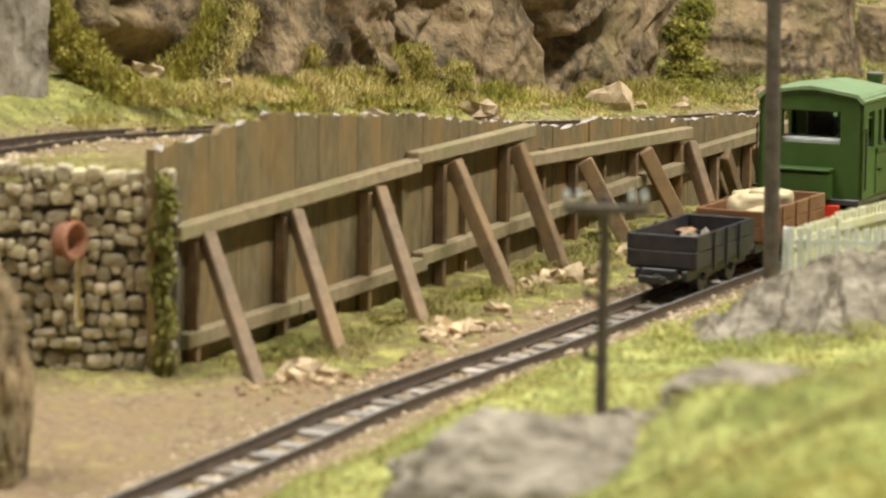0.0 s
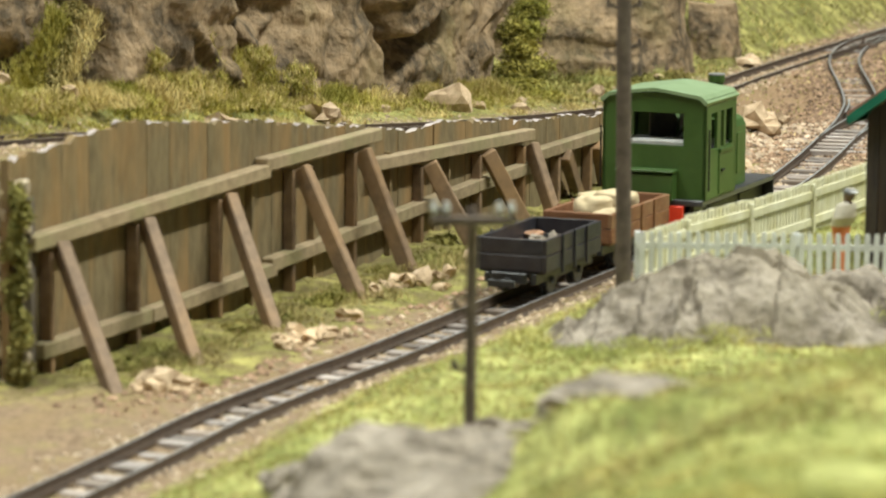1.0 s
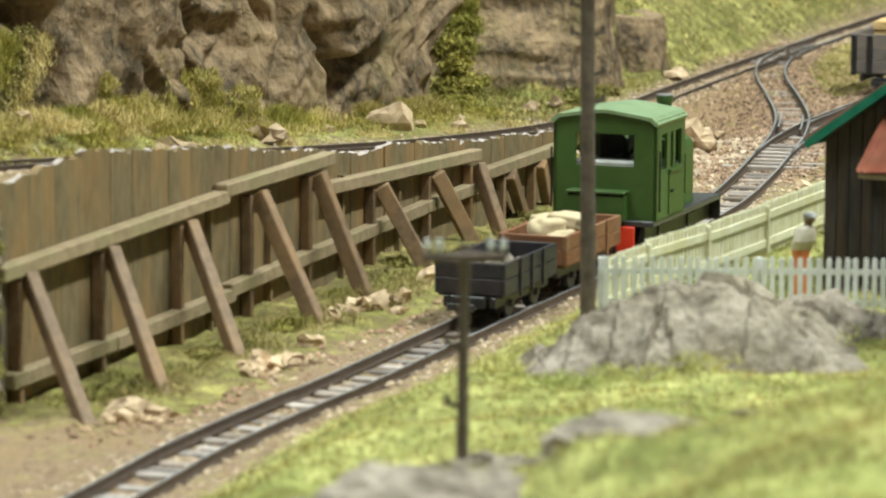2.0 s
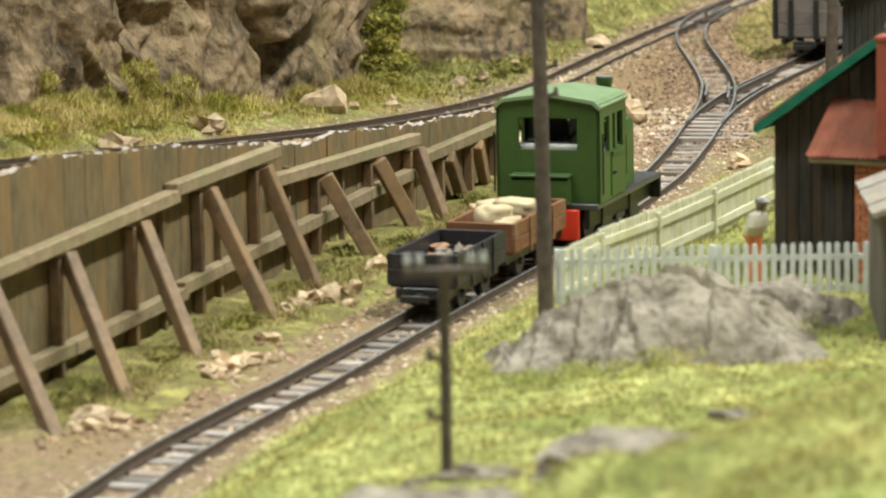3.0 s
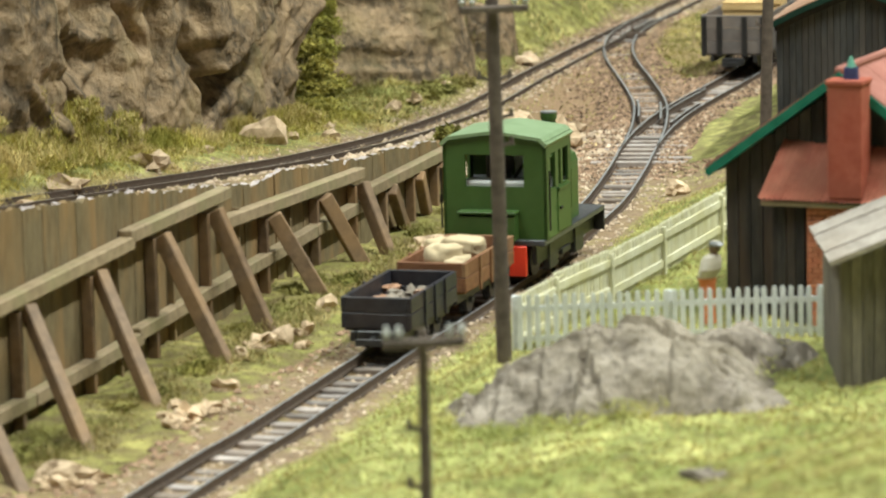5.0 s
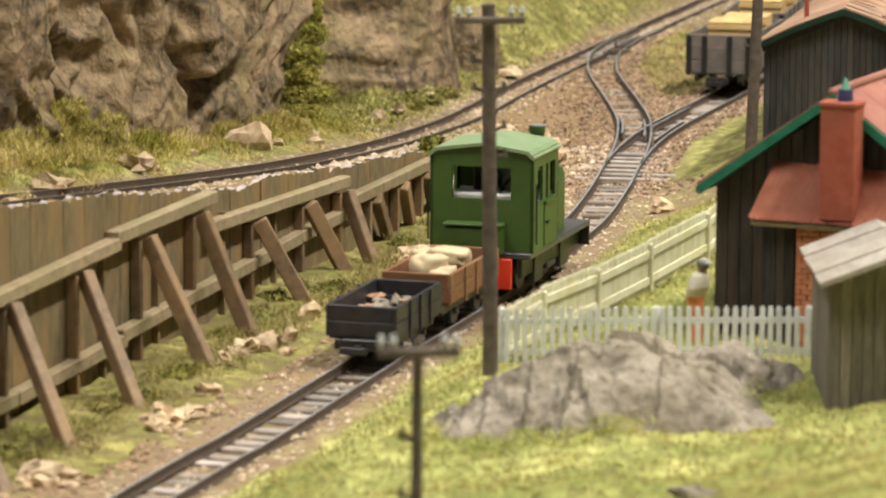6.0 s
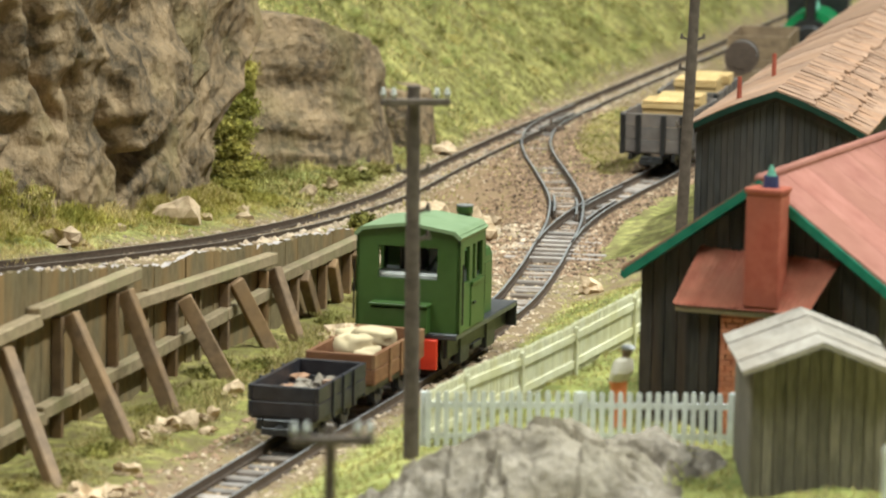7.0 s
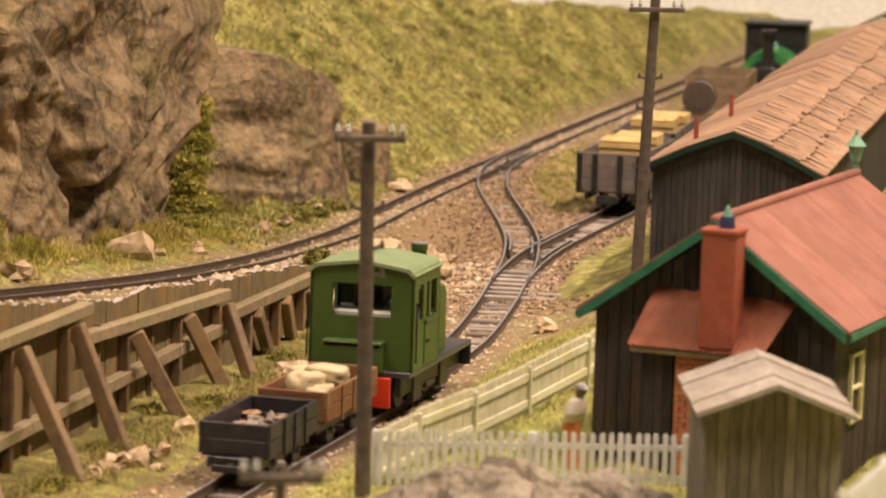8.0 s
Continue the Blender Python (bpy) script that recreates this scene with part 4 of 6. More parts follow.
def cliff(name, label, base, height_of, back, seed, relief=1.0, material="rock", step=0.075, lean=0.10, group="", extra=None, shift=None, rows_up=104):
    """A rock face standing over a base line, drawn back over its top."""
    line = spline(base, step)
    bm = bmesh.new()
    rows, n, m = [], len(line), rows_up
    places, outs = [], []
    for i, p in enumerate(line):
        t = (line[min(i + 2, n - 1)] - line[max(i - 2, 0)]).normalized()
        out = Vector((t.y, -t.x, 0))
        h = height_of(i / (n - 1))
        outs.append(out)
        places.append([p + Vector((0, 0, min(k / m, 1) * h - 0.4)) - out * (lean * min(k / m, 1) * h + max(0, k - m) / 8 * back + 0.5 * back * max(0, min(k / m, 1) - 0.85) ** 1.5) for k in range(m + 8)])
    plates = np.array([[crag(co, seed) for co in col] for col in places])
    depth = relief * plates + np.array([[extra(co) if extra else 0.0 for co in col] for col in places])
    depth[1:-1] = (depth[:-2] + 2 * depth[1:-1] + depth[2:]) / 4
    for i, col in enumerate(places):
        edge = min(i, n - 1 - i) / (n - 1) * 2
        row = []
        for k, co in enumerate(col):
            d = depth[i, k] + relief * 0.04 * noise.fractal(co * 1.6, 0.75, 2.1, 3)
            d *= (1 - 0.6 * max(0, k - m) / 8) * min(1, 5 * edge + 0.35)
            if shift:
                co = co + shift(co)
            row.append(bm.verts.new(co + outs[i] * d + Vector((0, 0, 0.25 * d * (k > 0.9 * m)))))
        rows.append(row)
    for a, b in zip(rows, rows[1:]):
        for k in range(len(a) - 1):
            bm.faces.new((a[k], b[k], b[k + 1], a[k + 1]))
    ob = part(name, bm, M[material], None, smooth=True)
    return tagged(ob, label, "rock face", group)


W = lambda s, n, z=0.0: on_wall(s, n, z)  # noqa: E731
cliff("cliff", "tall brown-grey weathered rock face with dark clefts", [W(-9.5, 8.0, 3.2), W(-6, 7.3, 2.9), W(-2, 6.8, 2.6), W(0.6, 6.3, 2.4), W(3, 6.1, 2.1), W(8, 6.3, 1.7), W(12, 6.0, 1.4), W(16, 6.2, 1.1), W(20, 6.1, 0.9), W(23.0, 6.2, 0.7), W(25.2, 6.3, 0.6), W(26.4, 7.4, 0.5), W(27.2, 11, 0.5)], lambda u: 8.8 + 0.4 * math.sin(9 * u), 3.0, 3.7, 0.9, lean=0.03, extra=main_face, shift=undercut)
cliff("cliff", "dark grey squared rock buttress with a mossy edge", [W(-24, 6.6, 3.4), W(-17, 6.4, 3.4), W(-12, 6.3, 3.4), W(-9.2, 6.25, 3.3), W(-8.55, 6.5, 3.3), W(-8.2, 7.4, 3.3), W(-8.1, 9.2, 3.3)], lambda u: 7.5, 1.5, 11.1, 0.4, "grey_rock", 0.16, 0.05, rows_up=60)
cliff("rock_outcrop", "brown rock outcrop set in the grassy hillside", [W(33.4, 11.2, 0.4), W(34.2, 9.4, 0.4), W(35.2, 8.1, 0.3), W(36.4, 6.9, 0.1), W(38.4, 6.2, 0.1), W(40.4, 6.3, 0.1), W(42.5, 7.8, 0.2)], lambda u: 5.0 - 2.6 * max(0, u - 0.4), 2.4, 21.3, 0.5, lean=0.16)
cliff("rock_outcrop", "small squared brown rock beside the upper line", [W(42.6, 7.4, 0.2), W(43.2, 6.4, 0.1), W(44.8, 6.2, 0.1), W(46.0, 7.2, 0.2)], lambda u: 2.2, 0.8, 31.3, 0.3)


def boulder(rnd, size, seed, squash=(1, 1, 1), sub=3, rough=1.0, flat=None):
    bm = bmesh.new()
    bmesh.ops.create_icosphere(bm, subdivisions=sub, radius=1)
    for v in bm.verts:
        n = v.co.normalized()
        d = worn(n * 1.6, seed) * min(1.0, rough * 2.4) if rough < 0.6 else rocky(n * 1.5 + Vector((seed, 0, 0)), 1.2, seed, 0.15, 0.9) * rough
        v.co = n * (1 + 0.5 * d)
        if flat is not None:
            v.co = Vector([math.copysign(abs(c) ** 0.6, c) for c in v.co])
            v.co.z = min(v.co.z, flat + 0.2 * d)
        v.co.x, v.co.y, v.co.z = v.co.x * squash[0] * size, v.co.y * squash[1] * size, v.co.z * squash[2] * size
    return bm


def place_rock(name, label, x, y, size, squash, seed, material="tan", sub=2, rz=0.0, sink=0.35, z=None, group="", rough=1.0, tilt=0.0, flat=None):
    me = mesh_of(boulder(random, size, seed, squash, sub, rough, flat), name, M[material])
    base = height(x, y) if z is None else z
    ob = put(name, me, None, Matrix.Translation((x, y, base + size * squash[2] * (1 - 2 * sink))) @ Matrix.Rotation(rz, 4, "Z") @ Matrix.Rotation(tilt, 4, "Y"))
    return tagged(ob, label, "rock", group)


# the large grey outcrop by the fence, and the soft grey rocks close to the camera
def grey_ridge():
    """A long slab of weathered rock, sloping up from the grass to a blunt crest with a lower tail."""
    crest = [Vector(p) for p in ((-1.5, 57.7, 0.95), (-0.7, 58.7, 1.66), (0.1, 59.2, 2.0), (1.0, 59.3, 2.42), (1.75, 59.5, 2.48), (2.4, 60.6, 2.12), (3.3, 61.6, 1.92), (4.1, 62.7, 1.55), (4.5, 63.1, 1.2))]
    girths = ((0.7, 0.8), (1.7, 0.9), (2.3, 0.9), (2.5, 0.9), (2.2, 0.9), (0.75, 0.8), (1.3, 0.75), (0.9, 0.6))
    bm = bmesh.new()
    step, x0, y0, nx, ny = 0.065, -2.7, 55.4, 124, 136
    grid = {}
    for i in range(nx):
        for j in range(ny):
            p = Vector((x0 + i * step, y0 + j * step, 0))
            best = None
            for a, b, (front, rear) in zip(crest, crest[1:], girths):
                d2 = Vector((b.x - a.x, b.y - a.y, 0))
                t = min(1, max(0, (p - Vector((a.x, a.y, 0))).dot(d2) / d2.length_squared))
                q = a.lerp(b, t)
                g = front if d2.cross(p - Vector((a.x, a.y, 0))).z < 0 else rear
                r = math.hypot(p.x - q.x, p.y - q.y) / (g * (1 + 0.28 * noise.noise(p * 1.1)))
                if best is None or r < best[0]:
                    best = (r, q.z)
            r, top = best
            if r < 1.3:
                lump = Vector((p.x, p.y, 3.0))
                rise = (top - 0.75) * (1 - min(1.35, r) ** 1.7)
                rough = 0.22 * noise.fractal(lump * 0.8, 1.0, 2.0, 3) + 0.20 * facets(lump, 0.8, 0.6, 0.0) + 0.08 * facets(lump, 2.2, 0.7, 0.03) + 0.10 * noise.fractal(lump * 3.1, 0.8, 2.1, 4)
                grid[i, j] = bm.verts.new((p.x, p.y, 0.78 + rise + rough * min(1, 0.35 + max(0, rise))))
    for (i, j), v in list(grid.items()):
        ring = [grid.get((i + 1, j)), grid.get((i + 1, j + 1)), grid.get((i, j + 1))]
        if all(ring):
            bm.faces.new((v, *ring))
    tagged(part("rock_outcrop", bm, M["grey_rock"], None), "low grey rock outcrop in grass before the white fence", "rock")


grey_ridge()
place_rock("rock_outcrop", "grey rounded rock half sunk in grass", -2.6, 41.4, 1.0, (2.15, 1.8, 1.55), 8.1, "grey_rock", 5, 0.2, 0.5, 1.4, rough=0.25)
place_rock("rock_slab", "pale flat slab of rock in grass", -0.3, 41.9, 1.0, (1.25, 0.85, 0.5), 2.4, "grey_rock", 4, 0.3, 0.5, 3.0, rough=0.4, tilt=0.08)
place_rock("rock", "dark mossy foot of rock by the line", -4.3, 45.5, 0.9, (1.0, 1.0, 0.5), 6.6, "grey_rock", 4, 0.1, 0.5)
place_rock("rock", "grey rock at the foot of a pole", -2.2, 46.9, 0.55, (1.5, 0.8, 0.45), 4.6, "grey_rock", 4, 0.1, 0.45)
place_rock("rock", "grey rock low in the grass", 1.9, 50.2, 0.6, (1.4, 1.0, 0.4), 3.6, "grey_rock", 4, 0.1, 0.45)
place_rock("rock_outcrop", "tall brown rock beside the lower line", -11.6, 51.5, 1.0, (0.52, 1.0, 2.4), 9.1, "rock", 5, 0.0, 0.5, 0.5, rough=0.5)

stones = [(-8.08, 59.7, 0.34), (-8.34, 58.9, 0.26), (-7.75, 60.1, 0.24), (-8.45, 60.3, 0.25), (-7.95, 59.2, 0.18), (-6.18, 64.2, 0.30), (-5.85, 64.5, 0.26), (-5.55, 64.6, 0.25), (-6.35, 63.8, 0.2), (-5.47, 66.75, 0.22),
    (-4.75, 71.2, 0.33), (-4.45, 71.6, 0.27), (-5.14, 70.1, 0.2), (-4.07, 71.9, 0.26), (-3.85, 72.4, 0.2), (-2.2, 75.2, 0.42), (-2.45, 75.8, 0.3), (-1.95, 75.0, 0.25), (-3.43, 75.0, 0.26), (-1.41, 79.7, 0.22), (-0.83, 82.6, 0.38), (-0.4, 83.3, 0.22), (-1.1, 81.9, 0.18),
    (2.33, 90.15, 0.33), (2.7, 90.9, 0.3), (5.55, 88.7, 0.3), (2.4, 99.2, 0.75), (3.5, 98.0, 0.6), (1.6, 97.6, 0.55), (4.2, 101.5, 0.3), (1.1, 95.8, 0.4),
    (-12.41, 67.6, 0.30), (-12.0, 67.2, 0.27), (-13.1, 72.9, 0.3), (-12.4, 72.3, 0.3), (-11.8, 74.0, 0.3), (-11.3, 75.6, 0.26), (-8.79, 77.6, 0.5), (-7.26, 83.1, 0.42), (-6.8, 84.0, 0.25), (-4.59, 91.2, 0.5), (-4.1, 92.2, 0.22), (-2.87, 94.0, 0.28), (-7.29, 87.9, 0.3), (-2.96, 95.3, 0.3), (-1.01, 102.8, 0.3), (-0.35, 105.5, 0.3), (0.92, 110.0, 0.25), (3.84, 117.1, 0.38), (-9.6, 74.6, 0.2), (-6.1, 86.9, 0.2)]
heap = random.Random(21)
for x, y in ((-8.1, 59.5), (-6.0, 64.25), (-4.5, 71.4), (-2.2, 75.3), (-0.8, 82.6), (2.45, 90.4)):
    stones += [(x + heap.uniform(-0.6, 0.6), y + heap.uniform(-0.7, 0.7), heap.uniform(0.07, 0.17)) for _ in range(9)]
for k, (x, y, r) in enumerate(stones):
    rnd = random.Random(k)
    place_rock("rock", "broken pale tan stone lying beside the line", x, y, r * 1.3, (1.15, rnd.uniform(0.75, 1.0), rnd.uniform(0.6, 0.85)), 1.7 * k + 0.4, "tan", 2, rnd.uniform(0, 3), 0.3, group="fallen stones", rough=0.8)


# ---- telegraph poles ----
def telegraph_pole(label, x, y, z0, z1, r, arm, arms, lean=0.0, turn=0.0, steps=()):
    p = thing("telegraph_pole", x, y, z0 - 0.3, turn, label, "telegraph pole", "telegraph poles")
    h = z1 - z0 + 0.3
    bm = bmesh.new()
    cyl(bm, r, r * 0.82, (0, 0, 0), (lean * h, 0, h), 18)
    part("pole", bm, M["pole"], p, smooth=False)
    for za in arms:
        bm = bmesh.new()
        box(bm, -arm + lean * h, arm + lean * h, -r - 0.12, -r + 0.02, za - z0 + 0.3 - 0.06, za - z0 + 0.3 + 0.06, 0.015)
        part("crossarm", bm, M["pole"], p)
        for u in (-0.92, -0.62, 0.62, 0.92):
            bm = bmesh.new()
            zz = za - z0 + 0.36
            xx = u * arm + lean * h
            cyl(bm, 0.03, 0.03, (xx, -r - 0.05, zz), (xx, -r - 0.05, zz + 0.06), 8)
            cyl(bm, 0.055, 0.05, (xx, -r - 0.05, zz + 0.05), (xx, -r - 0.05, zz + 0.12), 12)
            cyl(bm, 0.045, 0.03, (xx, -r - 0.05, zz + 0.11), (xx, -r - 0.05, zz + 0.19), 12)
            part("insulator", bm, M["porcelain"], p, "small white porcelain insulator", smooth=True)
    for zs, side in steps:
        bm = bmesh.new()
        zz = zs - z0 + 0.3
        xx = lean * zz
        beam(bm, (xx + side * r * 0.6, 0, zz), (xx + side * (r + 0.16), 0, zz + 0.08), 0.07, 0.06, 0.0)
        cyl(bm, 0.05, 0.03, (xx + side * (r + 0.13), 0, zz + 0.02), (xx + side * (r + 0.13), 0, zz + 0.17), 8)
        part("bracket", bm, M["pole"], p)
    return p


telegraph_pole("dark telegraph pole with one crossarm on a grassy knoll", -2.46, 46.9, 1.95, 4.78, 0.085, 0.55, (4.62,), 0.004, 4, ((3.4, -1), (2.6, -1)))
telegraph_pole("tall dark brown telegraph pole beside the white fence", -0.36, 63.3, 1.05, 7.65, 0.145, 0.62, (7.38,), -0.012, 6, ((6.1, -1), (6.1, 1), (5.4, 1), (6.6, -1), (4.9, 1)))
telegraph_pole("tall dark telegraph pole beside the long tarred shed", 8.45, 93.2, 0.7, 8.05, 0.16, 0.72, (7.72,), 0.03, 4, ((5.9, -1), (5.9, 1), (5.1, -1), (3.6, -1)))


# ---- picket fences ----
def fence(name, label, points, spacing, material, z_top, z_foot, group, panel=None, face=1, bar=0.11):
    f = thing(name, 0, 0, 0, 0, label, "fence", group)
    bm = bmesh.new()
    h = z_top - z_foot
    prof = [(-0.048, 0), (0.048, 0), (0.048, h - 0.05), (0.025, h), (-0.025, h), (-0.048, h - 0.05)]
    prism(bm, prof, -0.022, 0.022)
    me = mesh_of(bm, "picket", M[material])
    bm = bmesh.new()
    box(bm, -0.055, 0.055, -0.04, 0.04, -0.1, h - 0.01, 0.012)
    post = mesh_of(bm, "post", M[material])
    rnd = random.Random(3)
    for k, (a, b) in enumerate(zip(points, points[1:])):
        a, b = Vector((*a, z_foot)), Vector((*b, z_foot))
        lift = (panel or {}).get(k, 0.0)
        d, n = (b - a), max(1, round((b - a).length / spacing))
        rot_z = Matrix.Rotation(math.atan2(d.y, d.x), 4, "Z")
        for i in range(n):
            q = a + d * ((i + 0.5) / n) + Vector((0, 0, lift + rnd.uniform(-0.012, 0.012)))
            put("picket", me, f, Matrix.Translation(q) @ rot_z @ Matrix.Rotation(rnd.uniform(-0.02, 0.02), 4, "Y"))
        side = Vector((-d.y, d.x, 0)).normalized() * 0.05 * face
        for zz in (0.22, h - 0.26):
            bm = bmesh.new()
            beam(bm, a + side + Vector((0, 0, zz + lift)), b + side + Vector((0, 0, zz + lift)), 0.05, bar, 0.008)
            part("rail", bm, M[material], f)
        put("post", post, f, Matrix.Translation(a + side * 1.6) @ rot_z)
        if k == len(points) - 2:
            put("post", post, f, Matrix.Translation(b + side * 1.6) @ rot_z)
    return f


fence("picket_fence", "white painted picket fence before the yard", [(-0.12, 63.75), (2.7, 63.8), (5.5, 63.75)], 0.163, "white", 2.10, 1.06, "yard fences")
fence("picket_fence", "cream picket fence in jointed panels along the line", [(-0.12, 63.95), (0.75, 66.0), (2.0, 68.4), (3.35, 71.4), (5.0, 75.3), (6.3, 79.5)], 0.163, "cream", 2.02, 1.0, "yard fences", {1: 0.06, 2: 0.03, 3: 0.05}, -1, 0.16)
fence("picket_fence", "white picket fence at the corner of the yard", [(4.35, 43.2), (5.3, 45.4), (6.5, 47.5)], 0.163, "white", 5.3, 4.25, "yard fences")


# ---- buildings ----
def boarding(parent, a, b, z0, tops, material, board=0.22, thick=0.06, label=""):
    """Upright boards side by side from a to b, each cut to the roof line; tops is a list of (fraction, height)."""
    a, b = Vector(a), Vector(b)
    d = b - a
    n = max(1, round(d.length / board))
    rnd = random.Random(int(d.length * 100))
    for i in range(n):
        u0, u1 = i / n, (i + 1) / n
        z1, z2 = (float(np.interp(u, [t[0] for t in tops], [t[1] for t in tops])) for u in (u0, u1))
        side = Vector((d.y, -d.x, 0)).normalized() * (thick + rnd.uniform(0, 0.012))
        p, q = a + d * (u0 + 0.04 / n), a + d * (u1 - 0.04 / n)
        bm = bmesh.new()
        lo = [bm.verts.new(w) for w in (p + Vector((0, 0, z0)), q + Vector((0, 0, z0)), q + side + Vector((0, 0, z0)), p + side + Vector((0, 0, z0)))]
        hi = [bm.verts.new(w) for w in (p + Vector((0, 0, z1)), q + Vector((0, 0, z2)), q + side + Vector((0, 0, z2)), p + side + Vector((0, 0, z1)))]
        bm.faces.new(lo), bm.faces.new(hi)
        for k in range(4):
            bm.faces.new((lo[k], lo[(k + 1) % 4], hi[(k + 1) % 4], hi[k]))
        part("board", bm, M[material], parent, label)


def slab(bm, pts, thick):
    """A flat four-cornered slab of the given thickness, its top through pts."""
    p = [Vector(q) for q in pts]
    nrm = (p[1] - p[0]).cross(p[3] - p[0]).normalized()
    if nrm.z < 0:
        nrm = -nrm
    hi, lo = [bm.verts.new(q) for q in p], [bm.verts.new(q - nrm * thick) for q in p]
    bm.faces.new(hi), bm.faces.new(lo[::-1])
    for k in range(4):
        bm.faces.new((hi[k], lo[k], lo[(k + 1) % 4], hi[(k + 1) % 4]))


def gabled(h, width, length, eave, apex, base, wall_key, inset=0.22, board=0.22, eave_right=None):
    """Boarded walls of a gabled building, its front gable on y = 0, as parts of h."""
    er = eave if eave_right is None else eave_right
    x0, x1, y0, y1 = inset, width - inset, 0.18, length - 0.15
    tops = [(0, eave + 0.05), (0.5, apex - 0.1), (1, er + 0.05)]
    core = bmesh.new()
    prism(core, [(x0 + 0.05, base), (x1 - 0.05, base), (x1 - 0.05, er), (width / 2, apex - 0.18), (x0 + 0.05, eave)], y0 + 0.05, y1 - 0.05)
    part("wall", core, M[wall_key], h)
    boarding(h, (x0, y0 + 0.06, 0), (x1, y0 + 0.06, 0), base, tops, wall_key, board)
    side_board = board if length < 20 else board * 3
    boarding(h, (x1 - 0.06, y0, 0), (x1 - 0.06, y1, 0), base, [(0, er), (1, er)], wall_key, side_board)
    boarding(h, (x0 + 0.06, y1, 0), (x0 + 0.06, y0, 0), base, [(0, eave), (1, eave)], wall_key, side_board)


def bargeboard(h, width, eave, apex, y, drop=0.26, key="trim", eave_right=None):
    er = eave if eave_right is None else eave_right
    for xa, za, xb, zb in ((0, eave, width / 2, apex), (width, er, width / 2, apex)):
        bm = bmesh.new()
        prism(bm, [(xa, za), (xb, zb), (xb, zb - drop), (xa, za - drop)], y - 0.03, y + 0.05)
        part("bargeboard", bm, M[key], h, "green painted bargeboard")


def yard_hut():
    h = thing("goods_hut", 3.8, 66.6, 0, -27, "black tarred wooden hut with red roof and green bargeboards", "hut")
    wd, ln, eave, apex, base = 5.15, 9.2, 4.0, 5.75, 0.7
    gabled(h, wd, ln, eave - 0.12, apex - 0.12, base, "tarred", 0.25, 0.24)
    # red sheet roof in panels with a ridge roll
    n = 7
    for side in (0, 1):
        for k in range(n):
            bm = bmesh.new()
            y0, y1 = -0.05 + (ln + 0.1) * k / n + 0.006, -0.05 + (ln + 0.1) * (k + 1) / n - 0.006
            xa, xb = (-0.08, wd / 2) if side == 0 else (wd + 0.08, wd / 2)
            slab(bm, [(xa, y0, eave - 0.05), (xb, y0, apex + 0.06), (xb, y1, apex + 0.06), (xa, y1, eave - 0.05)], 0.07)
            part("roof_panel", bm, M["roof_red"], h)
    bm = bmesh.new()
    cyl(bm, 0.09, 0.09, (wd / 2, -0.06, apex + 0.06), (wd / 2, ln + 0.05, apex + 0.06), 12)
    part("ridge_roll", bm, M["roof_red"], h, smooth=True)
    bargeboard(h, wd, eave - 0.06, apex + 0.04, -0.08, 0.2)
    for x in (-0.06, wd + 0.06):
        bm = bmesh.new()
        box(bm, x - 0.04, x + 0.04, 0, ln, eave - 0.24, eave - 0.1, 0.01)
        part("fascia", bm, M["trim"], h, "green painted eaves board")
    # lean-to porch with rusty corrugated roof
    x0, x1, y0 = 1.15, 3.75, -0.6
    bm = bmesh.new()
    cols = 96
    rows = []
    for k in range(cols + 1):
        f = k / cols
        w = 0.014 * math.sin(k * math.tau / 4)
        rows.append([bm.verts.new((1.42 + 2.72 * f, 0.2, 4.48 - 0.1 * f + w)), bm.verts.new((1.28 + 2.66 * f, -0.2, 3.96 - 0.06 * f + w)), bm.verts.new((x0 + (x1 - x0) * f, y0, 3.44 + w + 0.012 * math.sin(k * 1.7)))])
    for a, b in zip(rows, rows[1:]):
        for k in range(2):
            bm.faces.new((a[k], b[k], b[k + 1], a[k + 1]))
    bmesh.ops.solidify(bm, geom=bm.faces[:], thickness=0.04)
    part("porch_roof", bm, M["rust_iron"], h, "rusty red corrugated iron porch roof", smooth=True)
    bm = bmesh.new()
    beam(bm, (x0 + 0.05, y0 + 0.08, 3.36), (x1 - 0.05, y0 + 0.08, 3.36), 0.09, 0.1, 0.01)
    part("porch_beam", bm, M["beam"], h, "pale timber beam under the porch eave")
    boarding(h, (x0 + 0.3, y0 + 0.28, 0), (2.0, y0 + 0.28, 0), base, [(0, 3.5), (1, 3.5)], "tarred", 0.2)
    bm = bmesh.new()
    box(bm, x0 + 0.22, x0 + 0.3, y0 + 0.22, 0.2, base, 3.55)
    part("porch_side", bm, M["tarred"], h)
    bm = bmesh.new()
    box(bm, 2.06, 3.3, y0 + 0.22, 0.15, base, 3.5)
    part("porch_pier", bm, M["mortar"], h, "mortar core of the brick pier")
    bm = bmesh.new()
    box(bm, -0.11, 0.11, -0.06, 0.06, -0.045, 0.045, 0.01)
    me = mesh_of(bm, "brick", M["brick"])
    bm = bmesh.new()
    box(bm, -0.052, 0.052, -0.06, 0.06, -0.045, 0.045, 0.01)
    half = mesh_of(bm, "brick", M["brick"])
    for r in range(26):
        odd = r % 2
        if odd:
            put("brick", half, h, Matrix.Translation((2.11, y0 + 0.2, 0.8 + r * 0.1)))
        for c in range(5):
            put("brick", me, h, Matrix.Translation((2.17 + c * 0.235 + 0.1175 * odd, y0 + 0.2, 0.8 + r * 0.1)))
    # chimney with pot
    cx, cy = 2.85, -0.32
    bm = bmesh.new()
